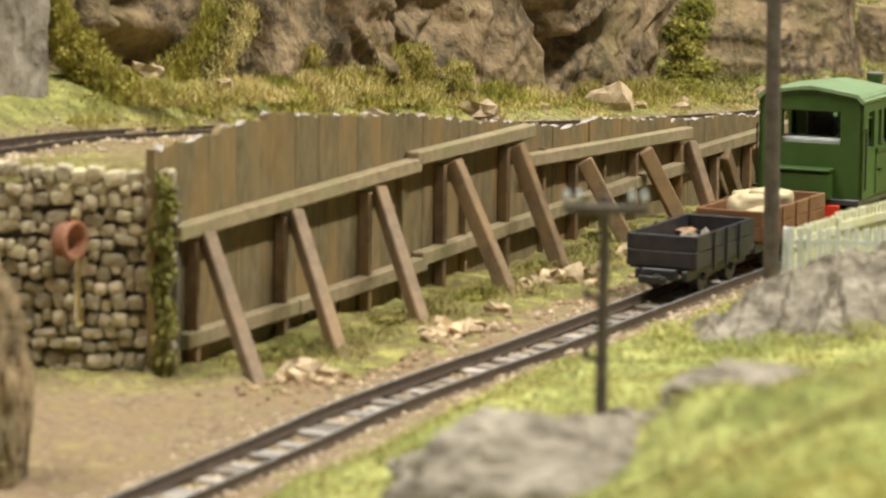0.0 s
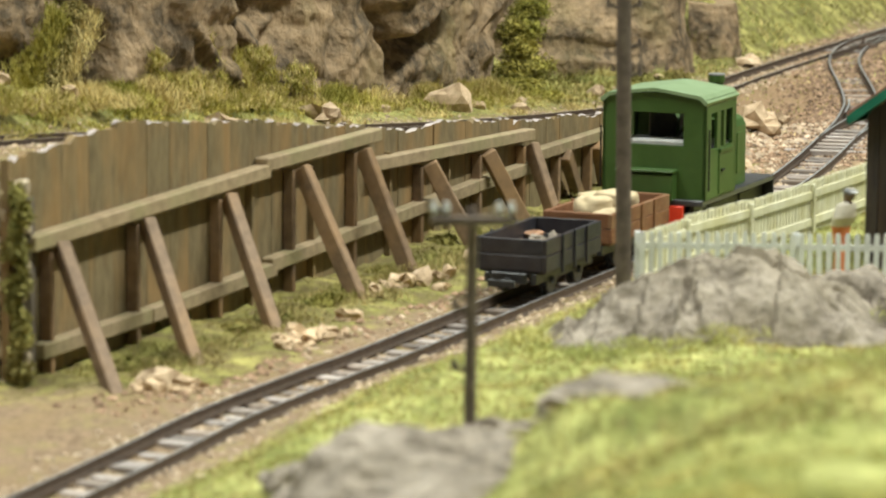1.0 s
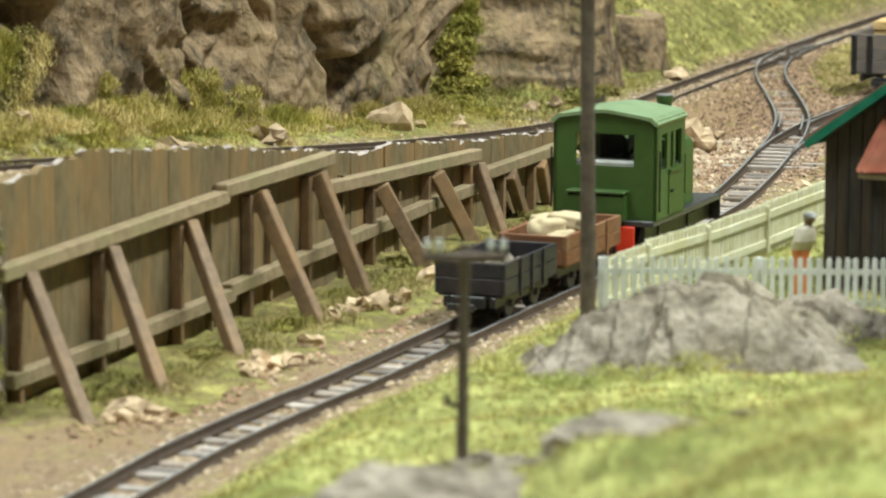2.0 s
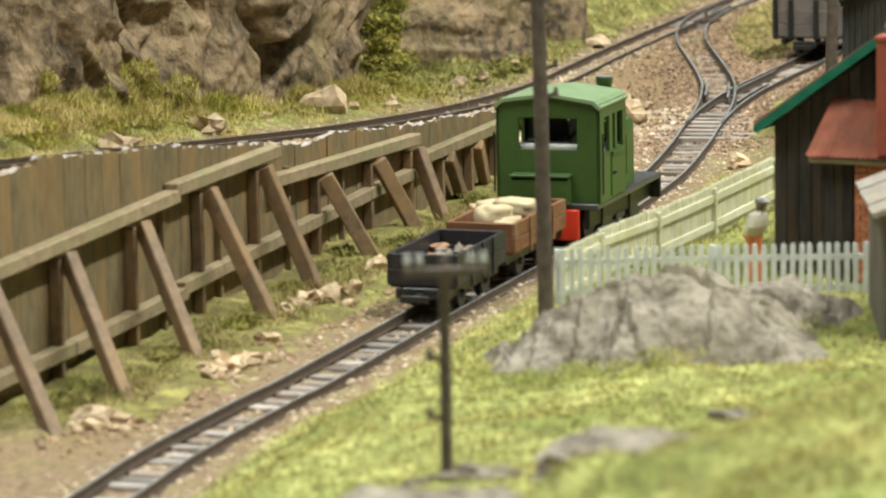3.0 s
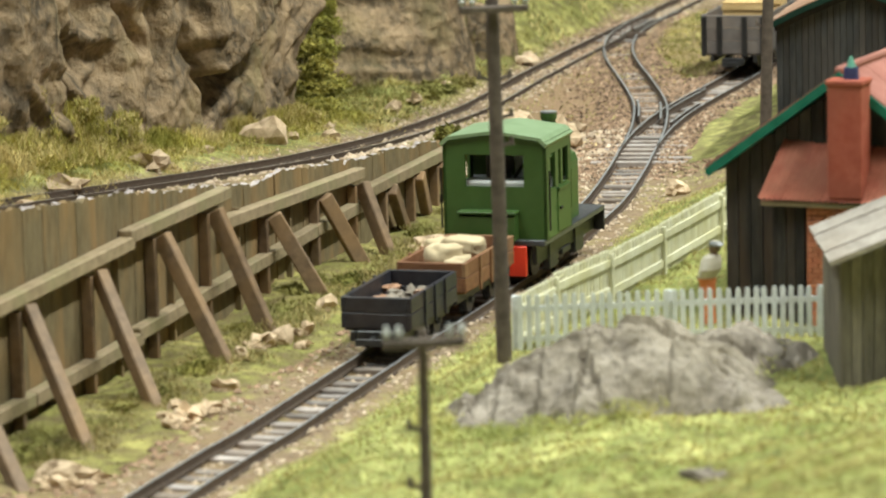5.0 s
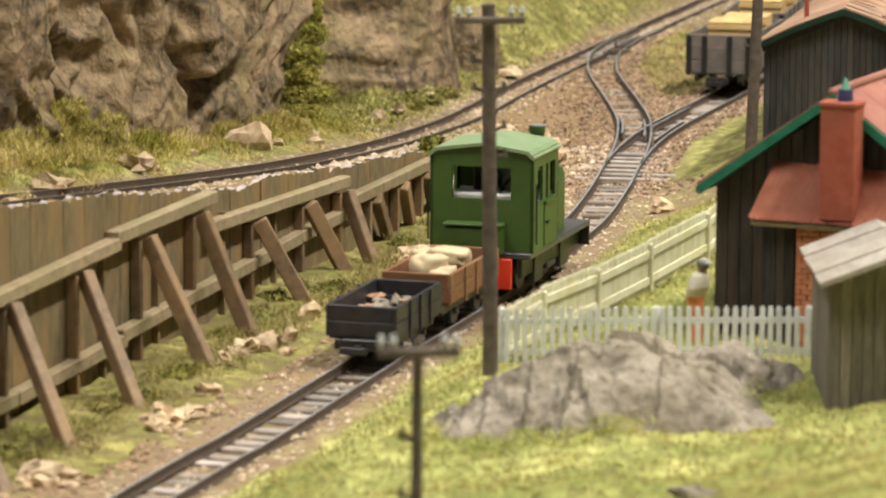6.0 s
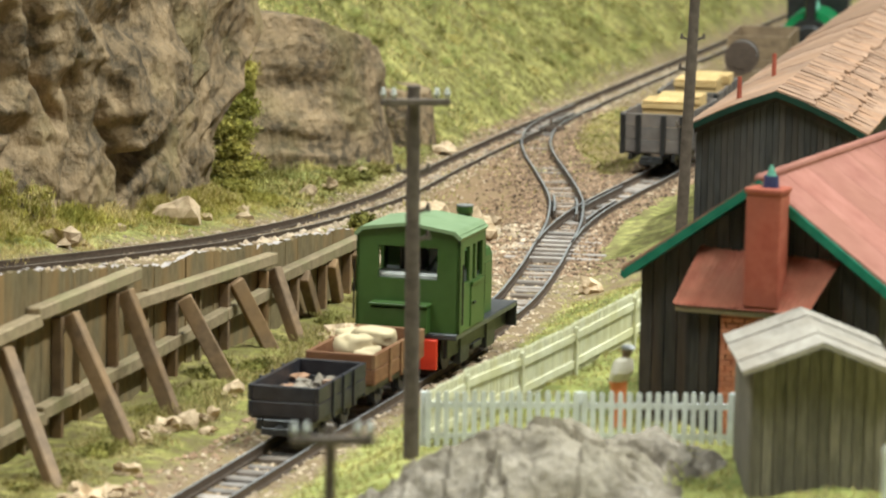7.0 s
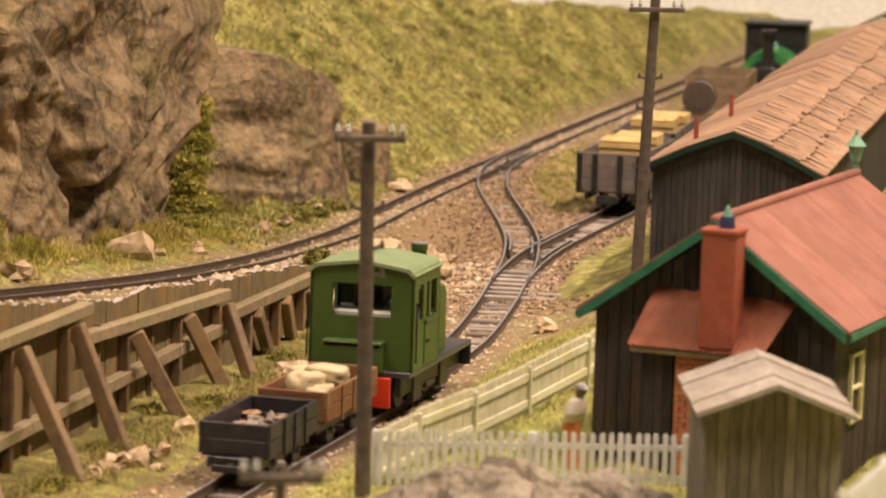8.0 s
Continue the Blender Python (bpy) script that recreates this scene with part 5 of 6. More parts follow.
    box(bm, cx - 0.33, cx + 0.33, cy - 0.28, cy + 0.28, 3.5, 5.66, 0.02)
    c = part("chimney", bm, M["chimney"], h, "tall red-brown chimney stack")
    bm = bmesh.new()
    box(bm, cx - 0.36, cx + 0.36, cy - 0.31, cy + 0.31, 5.6, 5.7, 0.02)
    part("coping", bm, M["chimney"], c)
    bm = bmesh.new()
    cyl(bm, 0.15, 0.13, (cx + 0.05, cy, 5.68), (cx + 0.05, cy, 5.92), 14)
    part("pot", bm, M["slate_blue"], c, "dark blue chimney pot")
    bm = bmesh.new()
    cyl(bm, 0.10, 0.02, (cx + 0.05, cy, 5.92), (cx + 0.05, cy, 6.12), 10)
    part("cowl", bm, M["brass"], c, "green pointed chimney cowl")
    # green lantern finial on the far end of the ridge
    bm = bmesh.new()
    cyl(bm, 0.06, 0.06, (wd / 2, ln - 0.1, apex + 0.05), (wd / 2, ln - 0.1, apex + 0.3), 10)
    cyl(bm, 0.10, 0.17, (wd / 2, ln - 0.1, apex + 0.3), (wd / 2, ln - 0.1, apex + 0.62), 8)
    cyl(bm, 0.22, 0.04, (wd / 2, ln - 0.1, apex + 0.62), (wd / 2, ln - 0.1, apex + 0.84), 8)
    cyl(bm, 0.04, 0.03, (wd / 2, ln - 0.1, apex + 0.84), (wd / 2, ln - 0.1, apex + 0.95), 8)
    part("lantern", bm, M["brass"], h, "green roof lantern")
    # pale framed window in the long side
    bm = bmesh.new()
    for x_, y_, z_, w_, h_ in ((0, 1.15, 0, 0.07, 1.3), (0, 1.85, 0, 0.07, 1.3), (0, 1.5, 0.62, 0.77, 0.07), (0, 1.5, -0.62, 0.77, 0.07), (0, 1.5, 0.0, 0.7, 0.05)):
        box(bm, wd - 0.26, wd - 0.17, y_ - w_ / 2, y_ + w_ / 2, 2.7 + z_ - h_ / 2, 2.7 + z_ + h_ / 2)
    part("window_frame", bm, M["yellow_trim"], h, "pale yellow window frame")


yard_hut()


def small_shed():
    h = thing("privy_shed", 5.08, 59.75, 0, -3, "small grey-brown boarded shed with pale board roof", "shed")
    wd, ln, eave, apex, base = 2.55, 3.3, 3.26, 3.79, 0.6
    gabled(h, wd, ln, eave - 0.05, apex - 0.06, base, "greyboard", 0.12, 0.2)
    n = 4
    for side in (0, 1):
        for k in range(n):
            bm = bmesh.new()
            y0, y1 = -0.18 + (ln + 0.28) * k / n + 0.008, -0.18 + (ln + 0.28) * (k + 1) / n - 0.008
            xa, xb = (-0.1, wd / 2) if side == 0 else (wd + 0.1, wd / 2)
            lift = 0.025 * (k % 2)
            slab(bm, [(xa, y0, eave + lift), (xb, y0, apex + lift), (xb, y1, apex + lift), (xa, y1, eave + lift)], 0.09)
            part("roof_board", bm, M["roof_board"], h)


small_shed()


def long_barn():
    h = thing("barn", 8.7, 94.2, 0, -16, "long black tarred barn with curling tan roof boards", "barn")
    wd, ln, eave, apex, base = 4.6, 46, 3.42, 4.5, 0.2
    gabled(h, wd, ln, eave - 0.1, apex - 0.1, base, "tarred_blue", 0.2, 0.17)
    def roof_at(side, f):
        """A place on the sagging roof: f runs from eave (0) to ridge (1)."""
        xa, xb = (-0.14, wd / 2) if side == 0 else (wd + 0.14, wd / 2)
        return xa + (xb - xa) * f, eave + (apex - eave) * f + 0.07 * math.sin(math.pi * f)

    for side in (0, 1):
        bm = bmesh.new()
        fs = [k / 8 for k in range(9)]
        prism(bm, [(roof_at(side, f)[0], roof_at(side, f)[1] + 0.06) for f in fs] + [(roof_at(side, f)[0], roof_at(side, f)[1] - 0.10) for f in reversed(fs)], -0.09, 0.0)
        part("bargeboard", bm, M["dark_trim"], h, "dark green painted bargeboard")
        bm = bmesh.new()
        prism(bm, [(roof_at(side, f)[0], roof_at(side, f)[1] - 0.07) for f in fs[1:]] + [(roof_at(side, f)[0], eave - 0.2 + (apex - eave) * f) for f in reversed(fs[1:])], 0.01, ln - 0.2)
        part("roof_boarding", bm, M["tarred"], h)
    rnd = random.Random(8)
    for side in (0, 1):
        y = -0.05
        while y < ln:
            w = rnd.uniform(2.2, 3.4) if side == 0 else (rnd.uniform(0.3, 0.5) if y < 24 else rnd.uniform(0.8, 1.2))
            cuts = (0.0, 0.33 + rnd.uniform(-0.04, 0.04), 0.66 + rnd.uniform(-0.04, 0.04), 1.0) if side else (0.0, 1.0)
            for seg in range(len(cuts) - 1):
                f0, f1 = cuts[seg] - (0.06 if seg else 0.0), cuts[seg + 1]
                lift = 0.07 + 0.03 * seg + rnd.uniform(0, 0.05)
                bm = bmesh.new()
                curl = rnd.uniform(0.0, 0.08) if side else 0.0
                fs = (f0, (f0 + f1) / 2, f1)
                hi = [[bm.verts.new((roof_at(side, f)[0], yy, roof_at(side, f)[1] + lift + (curl if j == 0 and yy > y else 0) - 0.02 * j)) for j, f in enumerate(fs)] for yy in (y, y + w - (0.05 if side else 0.012))]
                lo = [[bm.verts.new(v.co - Vector((0, 0, 0.05))) for v in row] for row in hi]
                for j in range(2):
                    for r in (hi, lo):
                        bm.faces.new((r[0][j], r[0][j + 1], r[1][j + 1], r[1][j]))
                    for i in range(2):
                        bm.faces.new((hi[i][j], hi[i][j + 1], lo[i][j + 1], lo[i][j]))
                for j in (0, 2):
                    bm.faces.new((hi[0][j], hi[1][j], lo[1][j], lo[0][j]))
                part("roof_board", bm, M["roof_tan"], h)
            y += w
    for y, f in ((1.9, 0.5), (8.5, 0.55)):
        bm = bmesh.new()
        x_, zz = roof_at(0, f)
        cyl(bm, 0.07, 0.06, (x_, y, zz - 0.1), (x_, y, zz + 0.68), 10)
        part("flue", bm, M["chimney"], h, "thin rusty roof flue")
    bm = bmesh.new()
    for y_, z_, w_, h_ in ((1.6, 0, 0.07, 1.1), (2.5, 0, 0.07, 1.1), (2.05, 0.52, 0.97, 0.07), (2.05, -0.52, 0.97, 0.07), (2.05, 0.0, 0.9, 0.05)):
        box(bm, wd - 0.22, wd - 0.12, y_ - w_ / 2, y_ + w_ / 2, 2.4 + z_ - h_ / 2, 2.4 + z_ + h_ / 2)
    part("window_frame", bm, M["yellow_trim"], h, "pale yellow window frame")


long_barn()


# ---- rolling stock ----
def on_line(y):
    """The place on the lower line at y and its heading in degrees."""
    x = float(np.interp(y, lower_xy[:, 1], lower_xy[:, 0]))
    x2 = float(np.interp(y + 1, lower_xy[:, 1], lower_xy[:, 0]))
    return x, math.degrees(math.atan2(1.0, x2 - x)) - 90


def wheels(parent, ys, r=0.32, key="black"):
    for y in ys:
        for sx in (-1, 1):
            bm = bmesh.new()
            cyl(bm, r, r, (sx * 0.43, y, r), (sx * 0.54, y, r), 20)
            cyl(bm, r + 0.05, r + 0.05, (sx * 0.39, y, r), (sx * 0.43, y, r), 20)
            w = part("wheel", bm, M[key], parent)
            bm = bmesh.new()
            cyl(bm, 0.08, 0.06, (sx * 0.54, y, r), (sx * 0.62, y, r), 10)
            part("axle_box", bm, M[key], w)


def coupling(parent, y, d):
    bm = bmesh.new()
    box(bm, -0.36, 0.36, y - 0.06, y + 0.06, 0.28, 0.5, 0.02)
    beam(bm, (0, y, 0.36), (0, y + d * 0.45, 0.34), 0.12, 0.1, 0.01)
    beam(bm, (-0.28, y + d * 0.42, 0.34), (0.28, y + d * 0.42, 0.34), 0.06, 0.14, 0.01)
    part("coupling", bm, M["black"], parent, "black hook coupling")


TRAIN = 76.6  # where the rear of the standing locomotive is along the lower line


def diesel():
    x, rz = on_line(TRAIN + 0.05)
    e = thing("diesel_locomotive", x + 0.04, TRAIN, 0.0, rz, "small green narrow gauge diesel locomotive with red buffer beam", "locomotive")
    w, ln, z0, z1, t = 1.16, 4.9, 1.0, 3.14, 0.07
    bm = bmesh.new()
    box(bm, -w + 0.02, w - 0.02, -0.12, ln, z0 - 0.13, z0, 0.02)
    part("footplate", bm, M["footplate"], e, "glossy dark grey footplate")
    for sx in (-1, 1):
        bm = bmesh.new()
        box(bm, sx * 0.88 - 0.05, sx * 0.88 + 0.05, -0.05, ln - 0.1, 0.45, z0 - 0.12, 0.015)
        box(bm, sx * 0.88 - 0.09, sx * 0.88 + 0.09, 0.85, 1.55, 0.2, 0.8, 0.02)
        box(bm, sx * 0.88 - 0.09, sx * 0.88 + 0.09, 3.0, 3.7, 0.2, 0.8, 0.02)
        box(bm, sx * 0.92 - 0.05, sx * 0.92 + 0.05, 1.9, 2.6, 0.35, 0.5, 0.02)
        part("side_frame", bm, M["black"], e)
    bm = bmesh.new()
    box(bm, -0.74, 0.74, -0.24, -0.12, 0.22, 0.88, 0.02)
    part("buffer_beam", bm, M["red"], e, "red painted buffer beam")
    bm = bmesh.new()
    box(bm, -w + 0.02, w - 0.02, ln, ln + 0.08, 0.42, z0, 0.02)
    part("front_beam", bm, M["black"], e, "black front beam")
    wheels(e, (1.2, 3.35), 0.42)
    coupling(e, -0.2, -1)
    y0, y1 = 0.0, 2.05
    bm = bmesh.new()
    peak = 0.13
    for xa, xb, za, zb in ((-w, w, z0, 2.12), (-w, w, 2.84, z1), (-w, -0.67, 2.12, 2.84), (0.67, w, 2.12, 2.84)):
        box(bm, xa, xb, y0, y0 + t, za, zb)
    prism(bm, [(-w, z1), (w, z1), (0.5, z1 + peak * 0.7), (0, z1 + peak), (-0.5, z1 + peak * 0.7)], y0, y0 + t)
    part("cab_rear", bm, M["green"], e)
    bm = bmesh.new()
    for xa, xb, za, zb in ((-w, w, z0, 2.12), (-w, w, 2.82, z1), (-w, -0.75, 2.12, 2.82), (-0.06, 0.06, 2.12, 2.82), (0.75, w, 2.12, 2.82)):
        box(bm, xa, xb, y1 - t, y1, za, zb)
    prism(bm, [(-w, z1), (w, z1), (0.5, z1 + peak * 0.7), (0, z1 + peak), (-0.5, z1 + peak * 0.7)], y1 - t, y1)
    part("cab_front", bm, M["green"], e)
    bm = bmesh.new()
    for xa, xb, za, zb in ((-0.67, 0.67, 2.10, 2.14), (-0.67, 0.67, 2.82, 2.86), (-0.69, -0.65, 2.1, 2.86), (0.65, 0.69, 2.1, 2.86)):
        box(bm, xa, xb, y0 + 0.01, y0 + 0.05, za, zb)
    part("window_frame", bm, M["green"], e)
    for sx in (-1, 1):
        bm = bmesh.new()
        xa, xb = sorted((sx * w, sx * (w - t)))
        for ya, yb, za, zb in ((y0, y1, z0, 2.05), (y0, y1, 2.82, z1), (y0, 0.35, 2.05, 2.82), (0.75, 1.0, 2.05, 2.82), (1.2, 1.35, 2.05, 2.82), (1.8, y1, 2.05, 2.82)):
            box(bm, xa, xb, ya, yb, za, zb)
        part("cab_side", bm, M["green"], e)
        bm = bmesh.new()
        box(bm, sx * w - 0.025, sx * w + 0.025, 0.86, 1.75, z0 + 0.05, 2.0, 0.01)
        box(bm, sx * w - 0.04, sx * w + 0.06, 0.86, 1.75, 1.93, 2.02, 0.01)
        d = part("cab_door", bm, M["green"], e)
        bm = bmesh.new()
        cyl(bm, 0.03, 0.03, (sx * (w + 0.05), 0.95, 1.55), (sx * (w + 0.05), 1.12, 1.55), 8)
        part("handle", bm, M["black"], d)
        bm = bmesh.new()
        cyl(bm, 0.022, 0.022, (sx * (w + 0.06), 0.05, 1.2), (sx * (w + 0.06), 0.05, 2.5), 8)
        part("handrail", bm, M["black"], e, "thin black handrail")
    # pale panels added inside the cab in place of light through its windows
    bm = bmesh.new()
    for xa, xb, za, zb in ((-w + 0.1, w - 0.1, z0, 2.1), (-w + 0.1, w - 0.1, 2.84, z1), (-0.09, 0.09, 2.1, 2.84)):
        box(bm, xa, xb, y1 - t - 0.05, y1 - t - 0.01, za, zb)
    for sx in (-1, 1):
        xa, xb = sorted((sx * (w - t - 0.01), sx * (w - t - 0.04)))
        box(bm, xa, xb, y0 + t, y1 - t - 0.06, z0, 2.04)
    part("cab_lining", bm, M["cab_pale"], e, "added pale grey panels that lighten the cab interior")
    # roof: two gentle slopes with rounded shoulders
    bm = bmesh.new()
    prof = []
    for k in range(17):
        a = -1 + 2 * k / 16
        prof.append((a * (w + 0.05), z1 + 0.06 + (peak + 0.04) * (1 - math.sqrt(a * a + 0.004)) - 0.12 * max(0, (abs(a) - 0.86) / 0.14) ** 2))
    prism(bm, prof + [(x_ * 0.96, z_ - 0.07) for x_, z_ in reversed(prof)], y0 - 0.07, y1 + 0.06)
    part("cab_roof", bm, M["dusty_toplit_green"], e, "shallow pitched green cab roof")
    bm = bmesh.new()
    v = [(-0.74, 0.0, 1.0), (0.52, 0.0, 1.0), (0.52, -0.3, 1.0), (-0.74, -0.3, 1.0), (-0.74, 0.0, 1.64), (0.52, 0.0, 1.64), (0.52, -0.3, 1.52), (-0.74, -0.3, 1.52)]
    q = [bm.verts.new(c) for c in v]
    for f in ((0, 1, 2, 3), (4, 5, 6, 7), (0, 1, 5, 4), (1, 2, 6, 5), (2, 3, 7, 6), (3, 0, 4, 7)):
        bm.faces.new([q[k] for k in f])
    part("toolbox", bm, M["green"], e)
    bm = bmesh.new()
    box(bm, -0.77, 0.55, -0.34, 0.0, 1.58, 1.63, 0.01, Matrix.Rotation(0.0, 4, "X"))
    part("toolbox_lid", bm, M["green"], e)
    bm = bmesh.new()
    b = 0.94
    prof = [(-b, z0), (b, z0), (b, 2.28), (b - 0.06, 2.42), (b - 0.2, 2.5), (-b + 0.2, 2.5), (-b + 0.06, 2.42), (-b, 2.28)]
    prism(bm, prof, y1, 3.45)
    part("bonnet", bm, M["green"], e)
    for sx in (-1, 1):
        for k in range(2):
            bm = bmesh.new()
            box(bm, sx * b - 0.02, sx * b + 0.02, 2.2 + k * 0.6, 2.72 + k * 0.6, 1.25, 2.15, 0.01)
            part("bonnet_panel", bm, M["green"], e)
    bm = bmesh.new()
    box(bm, -b + 0.1, b - 0.1, 3.45, 3.52, 1.15, 2.3, 0.02)
    part("radiator", bm, M["tin"], e, "grey radiator grille")
    bm = bmesh.new()
    cyl(bm, 0.16, 0.16, (0.52, 2.6, 2.45), (0.52, 2.6, 3.38), 18)
    cyl(bm, 0.185, 0.185, (0.52, 2.6, 3.28), (0.52, 2.6, 3.42), 18)
    st = part("exhaust_stack", bm, M["green"], e, "green exhaust stack")
    bm = bmesh.new()
    cyl(bm, 0.19, 0.19, (0.52, 2.6, 3.42), (0.52, 2.6, 3.45), 18)
    part("rim", bm, M["tin"], st, "bright metal rim")
    bm = bmesh.new()
    box(bm, -0.55, -0.15, 1.2, 1.9, z0, 2.75, 0.05)
    cyl(bm, 0.04, 0.04, (-0.05, 0.7, 1.8), (0.4, 1.1, 2.55), 8)
    cyl(bm, 0.26, 0.26, (-0.1, 1.05, 2.5), (-0.1, 1.12, 2.52), 16)
    part("control_desk", bm, M["black"], e, "black driving controls")
    bm = bmesh.new()
    box(bm, -0.75, 0.9, 0.1, 0.62, z0, 2.25, 0.05)
    part("seat", bm, M["porcelain"], e, "pale driver's bench")


diesel()


def open_wagon(label, y, length, width, z0, z1, key, boards, y_of=on_line, group="open wagons", wx=None):
    x, rz = y_of(y)
    g = thing("open_wagon", x + (wx or 0.0), y, 0, rz, label, "wagon", group)
    bm = bmesh.new()
    box(bm, -width / 2 + 0.06, width / 2 - 0.06, 0.05, length - 0.05, z0 - 0.05, z0 + 0.04)
    part("floor", bm, M[key], g)
    for sx in (-1, 1):
        for k in range(boards):
            za, zb = z0 + (z1 - z0) * k / boards, z0 + (z1 - z0) * (k + 1) / boards - 0.012
            bm = bmesh.new()
            box(bm, sx * (width / 2 - 0.045) - 0.045, sx * (width / 2 - 0.045) + 0.045, 0, length, za, zb, 0.012)
            part("side_board", bm, M[key], g)
        bm = bmesh.new()
        box(bm, sx * width * 0.33 - 0.06, sx * width * 0.33 + 0.06, -0.03, length + 0.03, z0 - 0.25, z0 - 0.05, 0.01)
        part("sole_bar", bm, M["black"], g)
        for yy in (length * 0.28, length * 0.5, length * 0.72):
            bm = bmesh.new()
            box(bm, sx * (width / 2 + 0.02) - 0.025, sx * (width / 2 + 0.02) + 0.025, yy - 0.05, yy + 0.05, z0 - 0.1, z1 + 0.01, 0.01)
            part("strap", bm, M[key], g)
    for yy in (0.0, length - 0.09):
        for k in range(boards):
            za, zb = z0 + (z1 - z0) * k / boards, z0 + (z1 - z0) * (k + 1) / boards - 0.012
            bm = bmesh.new()
            box(bm, -width / 2 + 0.09, width / 2 - 0.09, yy, yy + 0.09, za, zb, 0.012)
            part("end_board", bm, M[key], g)
    wheels(g, (length * 0.26, length * 0.74), 0.27)
    coupling(g, -0.08, -1)
    coupling(g, length + 0.08, 1)
    return g


def sack(x, y, z, s, rz, label):
    bm = bmesh.new()
    bmesh.ops.create_uvsphere(bm, u_segments=20, v_segments=12, radius=1)
    for v in bm.verts:
        c = v.co
        for ax in range(3):
            c[ax] = math.copysign(abs(c[ax]) ** 0.55, c[ax])
        c *= 0.93 + 0.22 * noise.noise(c * 1.7 + Vector((x, y, z))) + 0.07 * noise.noise(c * 4.5 + Vector((y, x, z)))
        v.co = Vector((c.x * s[0], c.y * s[1], c.z * s[2]))
    me = mesh_of(bm, "sack", M["sack"])
    for f in me.polygons:
        f.use_smooth = True
    tagged(put("sack", me, None, Matrix.Translation((x, y, z)) @ Matrix.Rotation(rz, 4, "Z")), label, "sack", "wagon sacks")


open_wagon("brown planked open wagon laden with cream sacks", TRAIN - 3.85, 3.55, 1.5, 0.58, 1.2, "wagon_brown", 2, wx=-0.12)
open_wagon("small blue-black open wagon with scrap in it", TRAIN - 7.4, 3.15, 1.46, 0.52, 1.16, "wagon_black", 2, wx=-0.1)
bx, brz = on_line(TRAIN - 2.1)
sack(bx - 0.42, TRAIN - 2.65, 1.12, (0.42, 0.46, 0.27), 0.2, "plump cream cloth sack lying in the wagon")
sack(bx + 0.02, TRAIN - 1.85, 1.2, (0.5, 0.36, 0.2), -0.5, "grey-white cloth sack leaning on another sack")
sack(bx - 0.35, TRAIN - 1.5, 1.05, (0.40, 0.42, 0.26), 0.5, "small cream cloth sack in the wagon")
sack(bx - 0.15, TRAIN - 2.9, 0.95, (0.36, 0.30, 0.22), 1.1, "flattened tan cloth sack in the wagon")
kx, _ = on_line(TRAIN - 6.0)
for k in range(16):
    rnd = random.Random(40 + k)
    place_rock("scrap_lump", "grey-brown lump of scrap lying in the wagon", kx - 0.1 + rnd.uniform(-0.42, 0.42) + (k - 8) * 0.03, TRAIN - 6.95 + k * 0.14, rnd.uniform(0.16, 0.28), (1.2, 0.9, 0.5), 3.3 * k, "grey_rock" if k % 3 else "roof_tan", 2, rnd.uniform(0, 3), 0.3, 0.8, "wagon load")


def far_wagon(y, key, load):
    if load:
        g = open_wagon("dark grey open wagon with black ironwork on the siding", y, 5.6, 2.1, 0.62, 1.85, key, 3, group="siding wagons", wx=-0.28)
        for xx in (-0.45, 0.35, 0.95, -0.95):
            bm = bmesh.new()
            box(bm, xx - 0.08, xx + 0.08, -0.06, 0.0, 0.55, 1.8, 0.01)
            part("end_strap", bm, M["black"], g, "black iron end strap")
    else:
        g = open_wagon("dun brown open wagon standing empty on the siding", y, 4.8, 2.4, 0.66, 2.02, key, 3, group="siding wagons")
    if load:
        x, rz = on_line(y + 2.8)
        for k, (dy, dx, hh) in enumerate(((1.1, 0.0, 2.15), (3.2, 0.05, 2.1))):
            c = thing("crate", x + (dy - 2.8) * 0.32 + dx, y + dy, 0.66, rz, "yellow pine packing crate riding in a wagon", "crate", "crates")
            bm = bmesh.new()
            box(bm, -0.7, 0.7, -0.75, 0.75, 0.0, hh - 0.66, 0.02)
            b = part("body", bm, M["crate"], c)
            for zz in (0.12, hh - 0.85):
                bm = bmesh.new()
                box(bm, -0.73, 0.73, -0.80, -0.74, zz, zz + 0.16, 0.01)
                part("slat", bm, M["crate"], c)
            for i in range(4):
                bm = bmesh.new()
                box(bm, -0.72 + i * 0.36, -0.72 + i * 0.36 + 0.34, -0.79, 0.79, hh - 0.66, hh - 0.60, 0.01)
                part("lid_board", bm, M["crate"], c)


far_wagon(112.6, "wagon_grey", True)
far_wagon(119.6, "wagon_grey", True)
far_wagon(139.6, "wagon_dun", False)


def barrel(y, dx, z):
    x, rz = on_line(y)
    b = thing("barrel", x + dx, y, z, -12, "dark grey drum lying on its side", "drum")
    bm = bmesh.new()
    for a, c, r0, r1 in ((-0.75, -0.4, 0.52, 0.58), (-0.4, 0.4, 0.58, 0.58), (0.4, 0.75, 0.58, 0.52)):
        cyl(bm, r0, r1, (0, a, 0.58), (0, c, 0.58), 24)
    part("body", bm, M["tin"], b)
    bm = bmesh.new()
    for yy in (-0.72, -0.38, 0.38, 0.72):
        cyl(bm, 0.61, 0.61, (0, yy - 0.04, 0.58), (0, yy + 0.04, 0.58), 24)
    part("hoop", bm, M["rail"], b)
    bm = bmesh.new()
    cyl(bm, 0.4, 0.4, (0, -0.80, 0.58), (0, -0.74, 0.58), 24)
    part("end_cap", bm, M["rail"], b)


